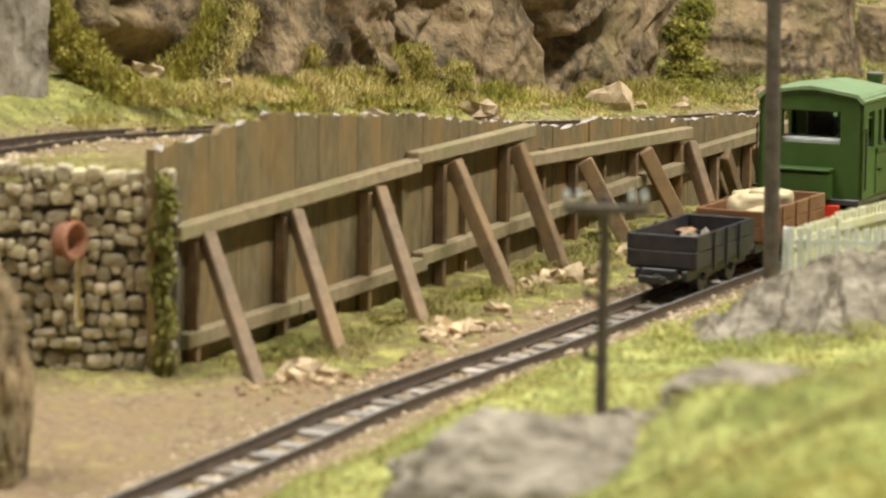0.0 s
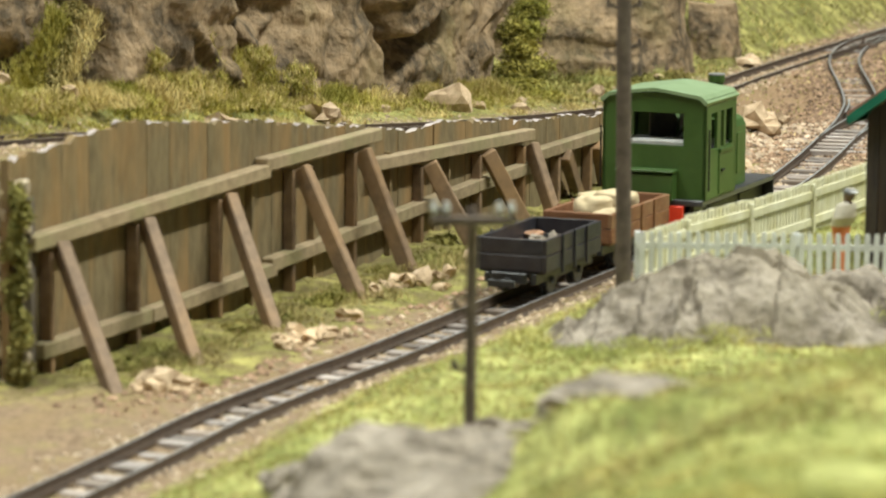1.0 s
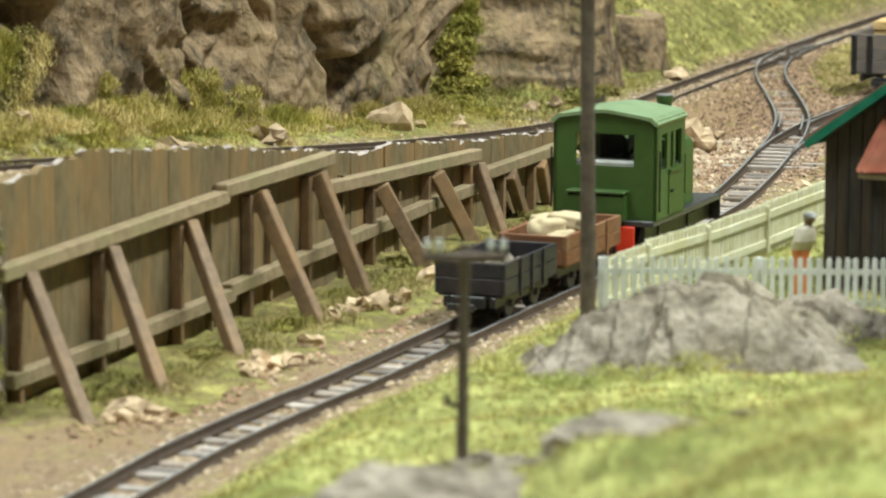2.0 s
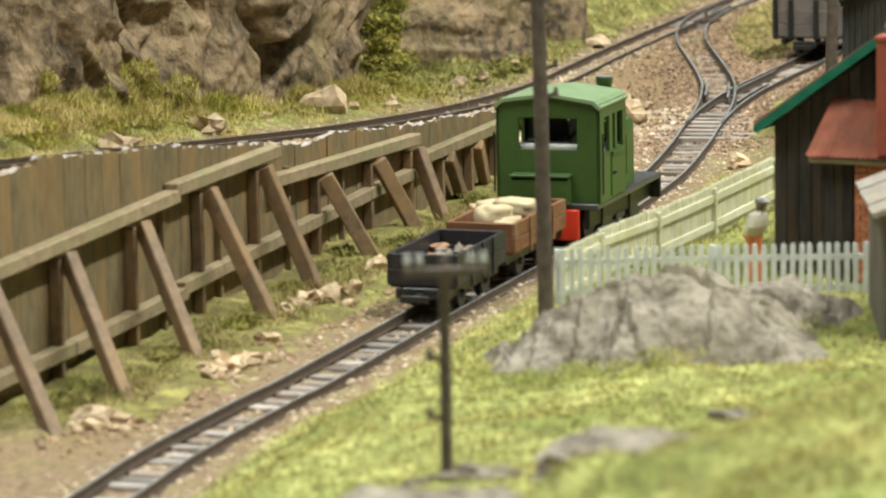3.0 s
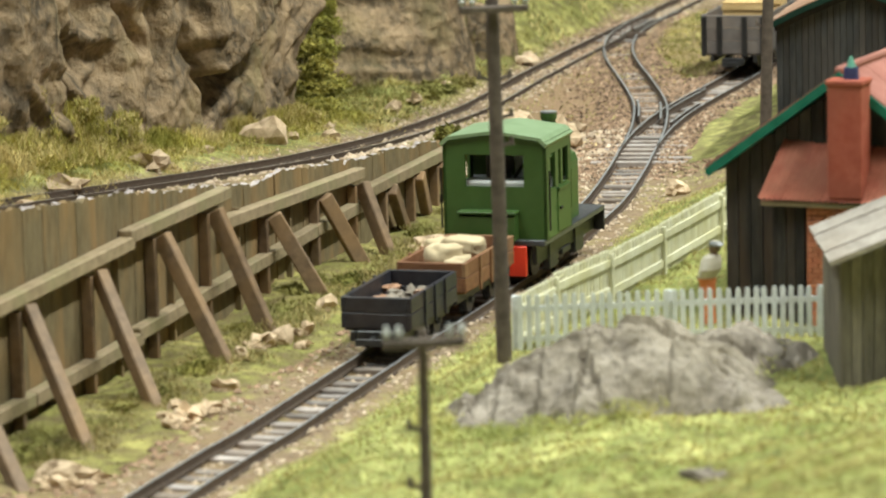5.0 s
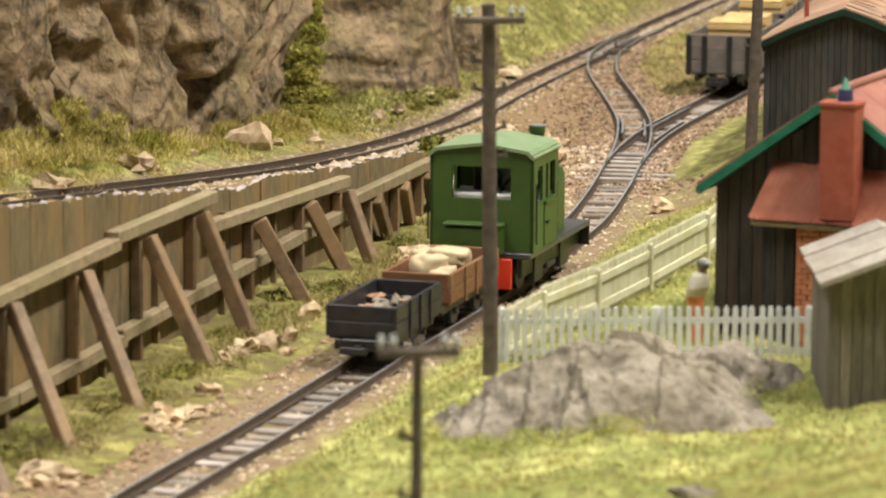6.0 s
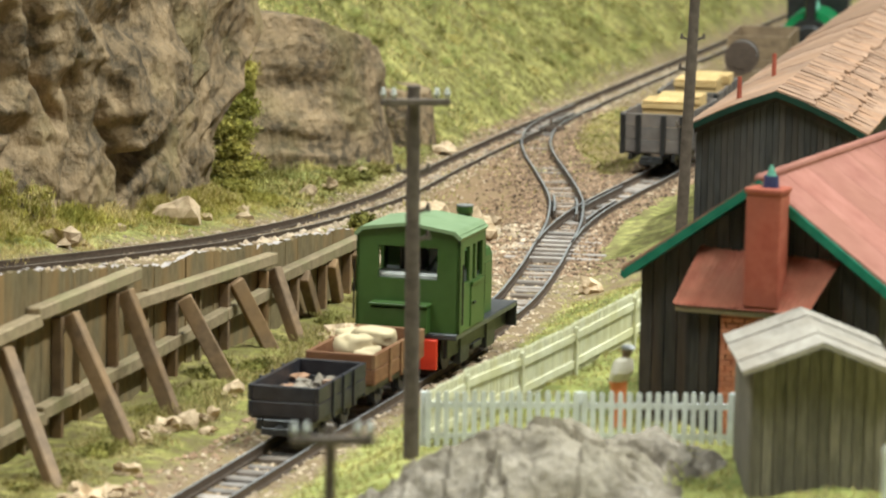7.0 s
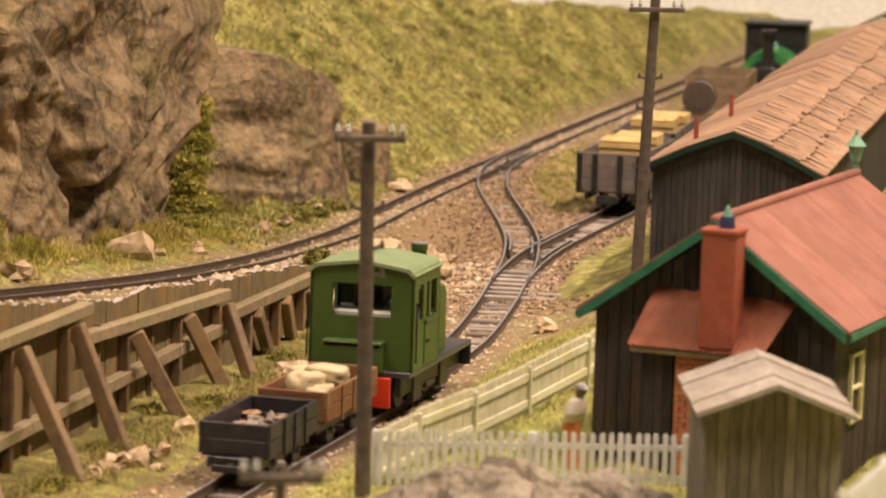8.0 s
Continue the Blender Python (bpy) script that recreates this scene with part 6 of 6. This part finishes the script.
def flat_wagon(y):
    x, rz = on_line(y)
    g = thing("flat_wagon", x, y, 0, rz, "low dark flat wagon carrying a drum", "wagon", "siding wagons")
    bm = bmesh.new()
    box(bm, -0.95, 0.95, 0, 6.2, 0.6, 0.8, 0.02)
    part("deck", bm, M["wagon_grey"], g)
    for yy in (2.7, 3.6):
        bm = bmesh.new()
        box(bm, -0.7, 0.7, yy - 0.15, yy + 0.15, 0.8, 1.25, 0.03)
        part("cradle", bm, M["wagon_dun"], g, "wooden cradle under the drum")
    wheels(g, (1.5, 4.7), 0.3)


flat_wagon(130.8)
barrel(134.0, -0.05, 1.14)


def steam_engine(y):
    x, rz = on_line(y)
    e = thing("steam_locomotive", 21.25, y, -0.3, rz, "bright green tank engine with black chimney", "locomotive")
    bm = bmesh.new()
    box(bm, -1.15, 1.15, 0, 8.0, 0.6, 0.85, 0.03)
    part("footplate", bm, M["black"], e)
    bm = bmesh.new()
    cyl(bm, 1.25, 1.25, (0, 0.9, 1.2), (0, 4.6, 1.2), 32)
    part("saddle_tank", bm, M["steam_green"], e, "bright green rounded saddle tank")
    bm = bmesh.new()
    cyl(bm, 0.95, 0.95, (0, 0.4, 1.2), (0, 0.9, 1.2), 28)
    sb = part("smokebox", bm, M["black"], e)
    bm = bmesh.new()
    cyl(bm, 0.7, 0.6, (0, 0.4, 1.2), (0, 0.28, 1.2), 24)
    part("smokebox_door", bm, M["black"], sb)
    bm = bmesh.new()
    cyl(bm, 0.24, 0.24, (0, 0.7, 2.0), (0, 0.7, 3.2), 18)
    cyl(bm, 0.36, 0.36, (0, 0.7, 3.15), (0, 0.7, 3.4), 18)
    part("chimney", bm, M["black"], e)
    bm = bmesh.new()
    cyl(bm, 0.3, 0.2, (0, 2.8, 2.35), (0, 2.8, 2.75), 18)
    part("dome", bm, M["brass"], e)
    bm = bmesh.new()
    box(bm, -1.3, 1.3, 4.6, 6.9, 0.85, 3.3, 0.05)
    cab = part("cab", bm, M["black"], e, "black cab")
    for sx in (-1, 1):
        bm = bmesh.new()
        cyl(bm, 0.3, 0.3, (sx * 0.75, 4.55, 2.75), (sx * 0.75, 4.62, 2.75), 18)
        part("window", bm, M["black"], cab, "round cab window")
    bm = bmesh.new()
    box(bm, -1.4, 1.4, 4.4, 7.0, 3.3, 3.45, 0.05)
    part("cab_roof", bm, M["black"], e)
    wheels(e, (1.4, 3.3, 5.2), 0.5)


steam_engine(149.5)


def far_shed():
    h = thing("goods_shed", 23.5, 146, 0, -20, "dark brown boarded shed with green bargeboards", "shed")
    gabled(h, 11, 16, 3.1, 5.9, 0.0, "tarred", 0.3, 0.5)
    for xa, xb in ((-0.2, 5.5), (11.2, 5.5)):
        bm = bmesh.new()
        slab(bm, [(xa, -0.2, 3.2), (xb, -0.2, 6.15), (xb, 16, 6.15), (xa, 16, 3.2)], 0.15)
        part("roof_sheet", bm, M["roof_red"], h)
    bargeboard(h, 11, 3.25, 6.1, -0.25, 0.4)


far_shed()


# ---- figure ----
def figure():
    x, y = 3.6, 65.4
    z = height(x, y)
    bm = bmesh.new()
    rings = []
    # half width, half depth, forward lean and height from the base to the cap
    for rx, ry, oy, zz in ((0.20, 0.16, 0, 0), (0.21, 0.13, 0, 0.1), (0.19, 0.12, 0, 0.5), (0.22, 0.16, 0.02, 0.85), (0.26, 0.18, 0.03, 1.0), (0.31, 0.20, -0.02, 1.12), (0.34, 0.20, -0.06, 1.2), (0.29, 0.2, -0.08, 1.36), (0.25, 0.17, -0.1, 1.47), (0.09, 0.09, -0.13, 1.53), (0.08, 0.085, -0.15, 1.57), (0.12, 0.13, -0.17, 1.63), (0.125, 0.135, -0.18, 1.7), (0.15, 0.19, -0.2, 1.735), (0.14, 0.15, -0.19, 1.78), (0.07, 0.08, -0.19, 1.82)):
        rings.append([bm.verts.new((rx * math.cos(a * math.tau / 14), oy + ry * math.sin(a * math.tau / 14), zz)) for a in range(14)])
    for i, (a, b) in enumerate(zip(rings, rings[1:])):
        for k in range(14):
            bm.faces.new((a[k], a[(k + 1) % 14], b[(k + 1) % 14], b[k])).material_index = 1 if i < 4 else (2 if 9 <= i < 12 else (3 if i >= 12 else 0))
    bm.faces.new(rings[0]), bm.faces.new(rings[-1])
    ob = put("figurine", mesh_of(bm, "figurine", M["figure"], M["trousers"], M["brace"], M["tin"]), None, Matrix.Translation((x, y, z)) @ Matrix.Rotation(0.9, 4, "Z") @ Matrix.Scale(0.86, 4))
    tagged(ob, "small painted model figure in pale shirt and cap", "figurine")


figure()


# ---- bushes and grass ----
def tufts(name, label, centres, leaf_key, count, size, seed, category="bush", blades=False):
    """A bush of many small leaf clumps, or a tussock of blades, round a few centres (x, y, z, radius x, y, z)."""
    rnd = np.random.default_rng(seed)
    per = count // len(centres)
    verts = []
    for x, y, z, rx, ry, rz in centres:
        d = rnd.normal(size=(per, 3))
        d /= np.linalg.norm(d, axis=1, keepdims=True)
        lump = 1 + 0.6 * np.array([noise.fractal(Vector(v) * 1.7 + Vector((x, y, z)), 0.8, 2.1, 3) for v in d])
        reach = lump * rnd.uniform(0.6, 1.05, per)
        p = np.array((x, y, z)) + d * np.array((rx, ry, rz)) * reach[:, None]
        if blades:
            h = rnd.uniform(0.5, 1.3, per)[:, None] * size * 4
            a = rnd.uniform(0, math.tau, per)
            w = np.stack([np.cos(a), np.sin(a), np.zeros(per)], 1) * 0.012
            tip = p + np.concatenate([rnd.normal(size=(per, 2)) * 0.5, np.ones((per, 1))], 1) * h
            verts.append(np.stack([p - w, p + w, tip], 1))
        else:
            verts.append(p[:, None, :] + rnd.normal(size=(per, 3, 3)) * (size * rnd.uniform(0.6, 1.4, per))[:, None, None])
    v = np.concatenate(verts).reshape(-1, 3) * CM
    me = bpy.data.meshes.new(name)
    me.from_pydata(v.tolist(), [], np.arange(len(v)).reshape(-1, 3).tolist())
    me.materials.append(M[leaf_key])
    if blades:
        tagged(new(name, me), label, category, kind="stuff")
        return
    t = thing(name, 0, 0, 0, 0, label, category)
    put("foliage", me, t)
    core = bmesh.new()
    for x, y, z, rx, ry, rz in centres:
        vs = bmesh.ops.create_icosphere(core, subdivisions=2, radius=1, matrix=Matrix.Translation((x, y, z)) @ Matrix.Diagonal((rx * 0.6, ry * 0.6, rz * 0.6, 1)))["verts"]
    part("core", core, M["leaf"], t)


tufts("bush", "olive bush at the end of the plank wall", [(0.25, 91.4, 0.75, 0.45, 0.5, 0.55), (0.5, 92.3, 0.5, 0.42, 0.6, 0.4), (0.05, 92.8, 0.95, 0.3, 0.45, 0.35)], "leaf", 6000, 0.045, 1)
tufts("bush", "dark green climbing growth between stone wall and planks", [(-10.6 + 0.08 * math.sin(k * 1.9), 60.02, 3.05 - k * 0.3, 0.15 + 0.08 * math.sin(k * 2.7), 0.16, 0.21) for k in range(12)], "olive_flock", 8000, 0.032, 2)
EDGE = [(-13.35, 70.3, 3.65, 0.42, 0.5, 0.36), (-13.75, 70.2, 3.95, 0.48, 0.55, 0.42), (-14.1, 70.1, 4.4, 0.40, 0.5, 0.45), (-14.35, 70.0, 4.9, 0.26, 0.4, 0.42), (-14.5, 70.0, 5.4, 0.16, 0.3, 0.35)]
tufts("bush", "rounded yellow-green bush at the foot of the rock buttress", EDGE, "sprig", 15000, 0.032, 3)
tufts("grass_tussock", "bright yellow-green sprigs over the bush by the buttress", [(x + 0.05, y - 0.2, z + 0.05, rx * 0.9, ry * 0.8, rz * 0.9) for x, y, z, rx, ry, rz in EDGE], "sprig", 5000, 0.04, 33, "grass", True)
CLIMB = [(-12.95 + 0.16 * k, 74.2 + 0.25 * k, 3.5 + 0.3 * k, 0.5 - 0.05 * k, 0.5, 0.35) for k in range(5)]
tufts("grass_tussock", "tall yellow-green grass climbing the rock face", CLIMB, "sprig", 5000, 0.045, 34, "grass", True)
tufts("grass_tussock", "golden dry grass climbing the rock face", [(x + 0.6, y + 1.0, z - 0.15, rx, ry, rz) for x, y, z, rx, ry, rz in CLIMB], "gold_straw", 2500, 0.05, 35, "grass", True)
tufts("bush", "olive moss clinging to the rock face", [(x + 0.35, y + 0.8, z + 0.05, rx * 0.9, 0.4, rz) for x, y, z, rx, ry, rz in CLIMB], "olive_flock", 9000, 0.03, 36)
CLEFT = [(*on_wall(26.6 + 0.66 * k + 0.4 * math.sin(k * 1.7), 7.2 + 0.2 * k, 0.65 + 0.50 * k), 0.68 - 0.035 * k + 0.18 * math.sin(k * 2.3), 0.55, 0.38 + 0.08 * math.sin(k * 3.1)) for k in range(9)]
tufts("bush", "tall olive growth in the cleft beside the cliff", CLEFT, "olive_flock", 22000, 0.032, 4)
tufts("bush", "yellow-olive sprigs over the growth in the cleft", [(x + 0.1, y - 0.3, z + 0.12, rx * 0.95, ry * 0.9, rz * 0.85) for x, y, z, rx, ry, rz in CLEFT], "sprig", 18000, 0.03, 14)
for k, (s, wide, tall) in enumerate(((-6.0, 0.8, 0.5), (-3.8, 0.7, 0.45), (-2.2, 0.8, 0.55), (-0.6, 0.7, 0.8), (0.8, 0.7, 0.9), (2.4, 0.7, 0.8), (4.0, 0.7, 0.6), (5.6, 0.7, 0.45), (8.8, 0.6, 0.45), (10.4, 0.8, 0.6), (12.6, 0.8, 0.65), (16.2, 0.9, 0.6), (18.6, 0.8, 0.75), (20.6, 0.7, 0.6))):
    p = on_wall(s, 5.7, 0)
    p.z = height(p.x, p.y) + 0.1
    heap = [(p.x + dx, p.y + dy, p.z + 0.2 * tall * j, 1.2 * wide * (1 - 0.25 * j), 0.6, 0.22 * tall) for j, dx, dy in ((0, 0, 0), (1, 0.1, 0.15), (2, -0.1, 0.3))]
    tufts("grass_tussock", "tall straggling grass against the cliff foot", heap, "sprig" if k % 2 else "gold_straw", 1800, 0.04, 60 + k, "grass", True)
    tufts("grass_tussock", "dry straggling grass against the cliff foot", heap, "gold_straw" if k % 3 else "sprig", 1400, 0.055, 80 + k, "grass", True)
SPILL = [(*on_wall(s, 5.95 + 0.1 * k, 0).xy, bank_height(s) + 0.55 + 0.42 * k, 0.55 - 0.1 * k, 0.4, 0.3) for s, top in ((1.6, 3), (3.0, 2), (4.3, 4), (5.6, 3), (7.2, 3), (9.0, 2)) for k in range(top)]
tufts("grass_tussock", "yellow-olive grass spilling down the foot of the cliff", SPILL, "sprig", 11000, 0.035, 37, "grass", True)
tufts("grass_tussock", "golden grass spilling down the foot of the cliff", SPILL[::2], "gold_straw", 5000, 0.035, 38, "grass", True)
tufts("grass_tussock", "straggling yellow-green growth along the cliff foot", [(*(q := on_wall(s, 5.45 + 0.5 * math.sin(s * 2.1), 0)).xy, height(q.x, q.y) + 0.08, 0.7, 0.7, 0.14 + 0.1 * math.sin(s * 3.7)) for s in np.arange(-9, 26, 1.1)], "sprig", 15000, 0.026, 5, "grass", True)
tufts("grass_tussock", "dry straw growth along the cliff foot", [(*(q := on_wall(s, 5.0 + 0.6 * math.sin(s * 1.3), 0)).xy, height(q.x, q.y) + 0.03, 0.7, 0.7, 0.1 + 0.06 * math.sin(s * 2.7)) for s in np.arange(-9, 26, 1.7)], "gold_straw", 10000, 0.026, 7, "grass", True)
tufts("bush", "dark olive growth along the foot of the outcrop", [(*(on_wall(s, 6.3 + 0.3 * math.sin(3 * s), 0.15)), 0.4, 0.35, 0.13) for s in np.arange(32.5, 37.5, 0.7)], "olive_flock", 9000, 0.05, 6)
tufts("grass_tussock", "olive grass tussocks among the wall braces", [(*(on_wall(s, -0.9 - 0.9 * abs(math.sin(s * 1.9)), -0.12)), 0.55, 0.55, 0.10 + 0.05 * math.sin(s * 3.1)) for s in np.arange(-14, 15, 0.9)], "straw", 11000, 0.028, 8, "grass", True)
tufts("grass_tussock", "green grass tussocks among the wall braces", [(*(on_wall(s, -0.5 - 0.9 * abs(math.sin(s * 2.7)), -0.12)), 0.5, 0.5, 0.10 + 0.05 * math.sin(s * 2.1)) for s in np.arange(-14, 15, 0.8)], "olive_flock", 9000, 0.028, 9, "grass", True)


rnd_moss = random.Random(5)
for k in range(14):
    s, n = rnd_moss.uniform(-14, 15), -rnd_moss.uniform(0.3, 1.4)
    p = on_wall(s, n, 0)
    r = rnd_moss.uniform(0.25, 0.5)
    tufts("moss_clump", "low olive moss clump at the foot of the plank wall", [(p.x, p.y, height(p.x, p.y), r, r, r * 0.4), (p.x + 0.3 * r, p.y + r, height(p.x, p.y), r * 0.7, r * 0.8, r * 0.35)], "leaf" if k % 3 == 0 else "olive_flock", 1600, 0.028, 200 + k, "moss")
tufts("grass_tussock", "yellow-green grass lapping round the grey outcrop", [(x, y, height(x, y) + 0.1, 0.45, 0.4, 0.16) for x, y in ((-1.6, 57.0), (-0.9, 56.8), (-0.2, 56.6), (0.5, 56.5), (1.2, 56.7), (1.8, 58.0), (1.9, 59.2), (2.3, 60.0), (2.9, 59.9), (3.5, 60.2), (3.9, 61.4), (4.4, 62.4), (-1.9, 57.9))], "flock", 5000, 0.022, 10, "grass", True)


def grass_stuff(name, label, key, x0, x1, y0, y1, count, hmin, hmax, keep, seed, width=0.035):
    rnd = np.random.default_rng(seed)
    x, y = rnd.uniform(x0, x1, count), y0 + (y1 - y0) * rnd.uniform(0, 1, count) ** 1.25
    z, g, _, _ = land(x, y, False)
    xl = np.interp(y, lower_xy[:, 1], lower_xy[:, 0])
    ok = keep(x, y, xl) & (g * 1.15 > rnd.uniform(0, 1, count) ** 0.7 * 0.9)
    x, y = x[ok], y[ok]
    z, g, _, _ = land(x, y, True)
    n = len(x)
    h = rnd.uniform(hmin, hmax, n)
    a = rnd.uniform(0, math.tau, n)
    lean = rnd.normal(size=(n, 2)) * 0.55 * h[:, None]
    wv = np.stack([np.cos(a), np.sin(a), np.zeros(n)], 1) * width
    root = np.stack([x, y, z - 0.04], 1)
    tip = root + np.concatenate([lean, h[:, None]], 1)
    verts = np.stack([root - wv, root + wv, tip], 1).reshape(-1, 3) * CM
    me = bpy.data.meshes.new(name)
    me.from_pydata(verts.tolist(), [], np.arange(3 * n).reshape(-1, 3).tolist())
    me.materials.append(M[key])
    tagged(new(name, me), label, "grass", kind="stuff")


right = lambda x, y, xl: x > xl + 1.0  # noqa: E731
left = lambda x, y, xl: x < xl - 1.0  # noqa: E731
foot = lambda x, y, xl: (x < xl - 1.0) & ((x + 5.35) * -0.942 + (y - 74.41) * 0.335 < 2.5)  # noqa: E731
verge = lambda x, y, xl: (x < xl - 1.0) & ((x + 5.35) * -0.942 + (y - 74.41) * 0.335 > 2.5)  # noqa: E731
grass_stuff("grass", "yellow-green flock grass on the bank", "flock", -8, 14, 30, 92, 360000, 0.04, 0.13, right, 1, 0.017)
grass_stuff("grass", "straw-coloured flock grass on the bank", "straw", -8, 14, 36, 92, 110000, 0.05, 0.17, right, 2, 0.018)
grass_stuff("grass", "green flock grass below and above the plank wall", "olive_flock", -16, 4, 58, 110, 200000, 0.03, 0.085, foot, 3, 0.014)
grass_stuff("grass", "straw-coloured flock grass below and above the wall", "straw", -16, 4, 58, 110, 110000, 0.03, 0.085, left, 4, 0.013)
grass_stuff("grass", "golden dry flock grass along the upper line", "gold_straw", -16, 4, 58, 110, 130000, 0.03, 0.10, verge, 6, 0.013)
grass_stuff("grass", "yellow-green flock grass along the upper line", "flock", -16, 4, 58, 110, 100000, 0.03, 0.11, verge, 7, 0.014)
gold = lambda x, y, xl: (x < xl - 1.0) & (fbm(x, y, 3.4, 21.0, 3) > 0.08)  # noqa: E731
dark = lambda x, y, xl: (x < xl - 1.0) & (fbm(x, y, 2.6, 27.0, 3) > 0.22)  # noqa: E731
grass_stuff("grass", "patches of golden flock grass on the hillside", "gold_straw", -6, 24, 98, 170, 110000, 0.06, 0.22, gold, 8, 0.03)
grass_stuff("grass", "patches of yellow-green flock grass on the hillside", "flock", -6, 24, 98, 170, 80000, 0.06, 0.22, gold, 10, 0.03)
grass_stuff("grass", "dark olive patches on the hillside", "leaf", -6, 24, 98, 170, 60000, 0.06, 0.24, dark, 9, 0.03)
grass_stuff("grass", "flock grass on the hillside behind the upper line", "olive_flock", -6, 24, 98, 170, 150000, 0.06, 0.2, left, 5, 0.03)


def gravel(name, label, key, lines, count, spread, inner, seed, lo=0.03, hi=0.08, y0=40, y1=150):
    """Loose chippings strewn along the given lines."""
    rnd = np.random.default_rng(seed)
    pts = np.array([tuple(p) for line in lines for p in line if y0 < p.y < y1])
    p = pts[rnd.integers(0, len(pts), count)]
    off = rnd.normal(size=count) * spread
    off = np.where(np.abs(off) < inner, off + np.sign(off) * inner, off)
    x, y = p[:, 0] + off, p[:, 1] + rnd.uniform(-0.3, 0.3, count)
    z, g, _, _ = land(x, y, True)
    ok = g < 0.75
    x, y, z = x[ok], y[ok], z[ok]
    n = len(x)
    r = rnd.uniform(lo, hi, n)
    shape = np.array([(1, 0, 0), (-1, 0, 0), (0, 1, 0), (0, -1, 0), (0, 0, 0.7), (0, 0, -0.7)], float)
    v = shape[None] * r[:, None, None] * rnd.uniform(0.6, 1.3, (n, 6, 1))
    a = rnd.uniform(0, math.tau, n)
    c, s = np.cos(a)[:, None], np.sin(a)[:, None]
    v = np.stack([v[..., 0] * c - v[..., 1] * s, v[..., 0] * s + v[..., 1] * c, v[..., 2]], -1)
    v = (v + np.stack([x, y, z + 0.01], -1)[:, None]) * CM
    tri = np.array([(0, 2, 4), (2, 1, 4), (1, 3, 4), (3, 0, 4), (2, 0, 5), (1, 2, 5), (3, 1, 5), (0, 3, 5)])
    f = (np.arange(n)[:, None, None] * 6 + tri[None]).reshape(-1, 3)
    me = bpy.data.meshes.new(name)
    me.from_pydata(v.reshape(-1, 3).tolist(), [], f.tolist())
    me.materials.append(M[key])
    tagged(new(name, me), label, "gravel", kind="stuff")


gravel("gravel", "tan chippings beside and between the rails", "chips", [LOWER, UPPER], 16000, 0.75, 0.0, 31)
gravel("gravel", "rusty brown chippings round the crossover", "chips_rust", [CROSS, LOWER], 26000, 1.25, 0.0, 32, 0.02, 0.075, 92, 132)
gravel("gravel", "dark leaf litter and ash round the crossover", "litter", [CROSS, LOWER], 9000, 1.1, 0.0, 35, 0.03, 0.09, 92, 130)
gravel("gravel", "scattered pale pebbles on the slope between the lines", "chips", [[Vector((-0.5 + 0.33 * k, 88.0 + k, 0)) for k in range(14)]], 1600, 1.3, 0.0, 33, 0.05, 0.16, 84, 110)


gravel("gravel", "broken tan stones strewn between the line and the plank wall", "chips_rust", [[p + Vector((-1.8, 0.5, 0)) for p in LOWER if 57 < p.y < 98]], 2200, 0.5, 0.0, 34, 0.025, 0.10, 56, 100)


def hill_growth():
    rnd = np.random.default_rng(77)
    centres = []
    for k in range(150):
        s, n = rnd.uniform(26, 80), rnd.uniform(6.8, 15)
        p = on_wall(s, n, 0)
        r = rnd.uniform(0.25, 0.7)
        centres.append((p.x, p.y, height(p.x, p.y) + 0.02, r, r, r * 0.45))
    tufts("hill_growth", "clumps of olive growth on the hillside", centres, "leaf", 22000, 0.045, 78, "grass", True)
    centres = [(x + 0.7, y + 0.5, height(x + 0.7, y + 0.5), r, r, r * 0.4) for x, y, z, r, _, _ in centres[::2]]
    tufts("hill_growth", "clumps of yellow-green growth on the hillside", centres, "flock", 22000, 0.045, 79, "grass", True)


hill_growth()
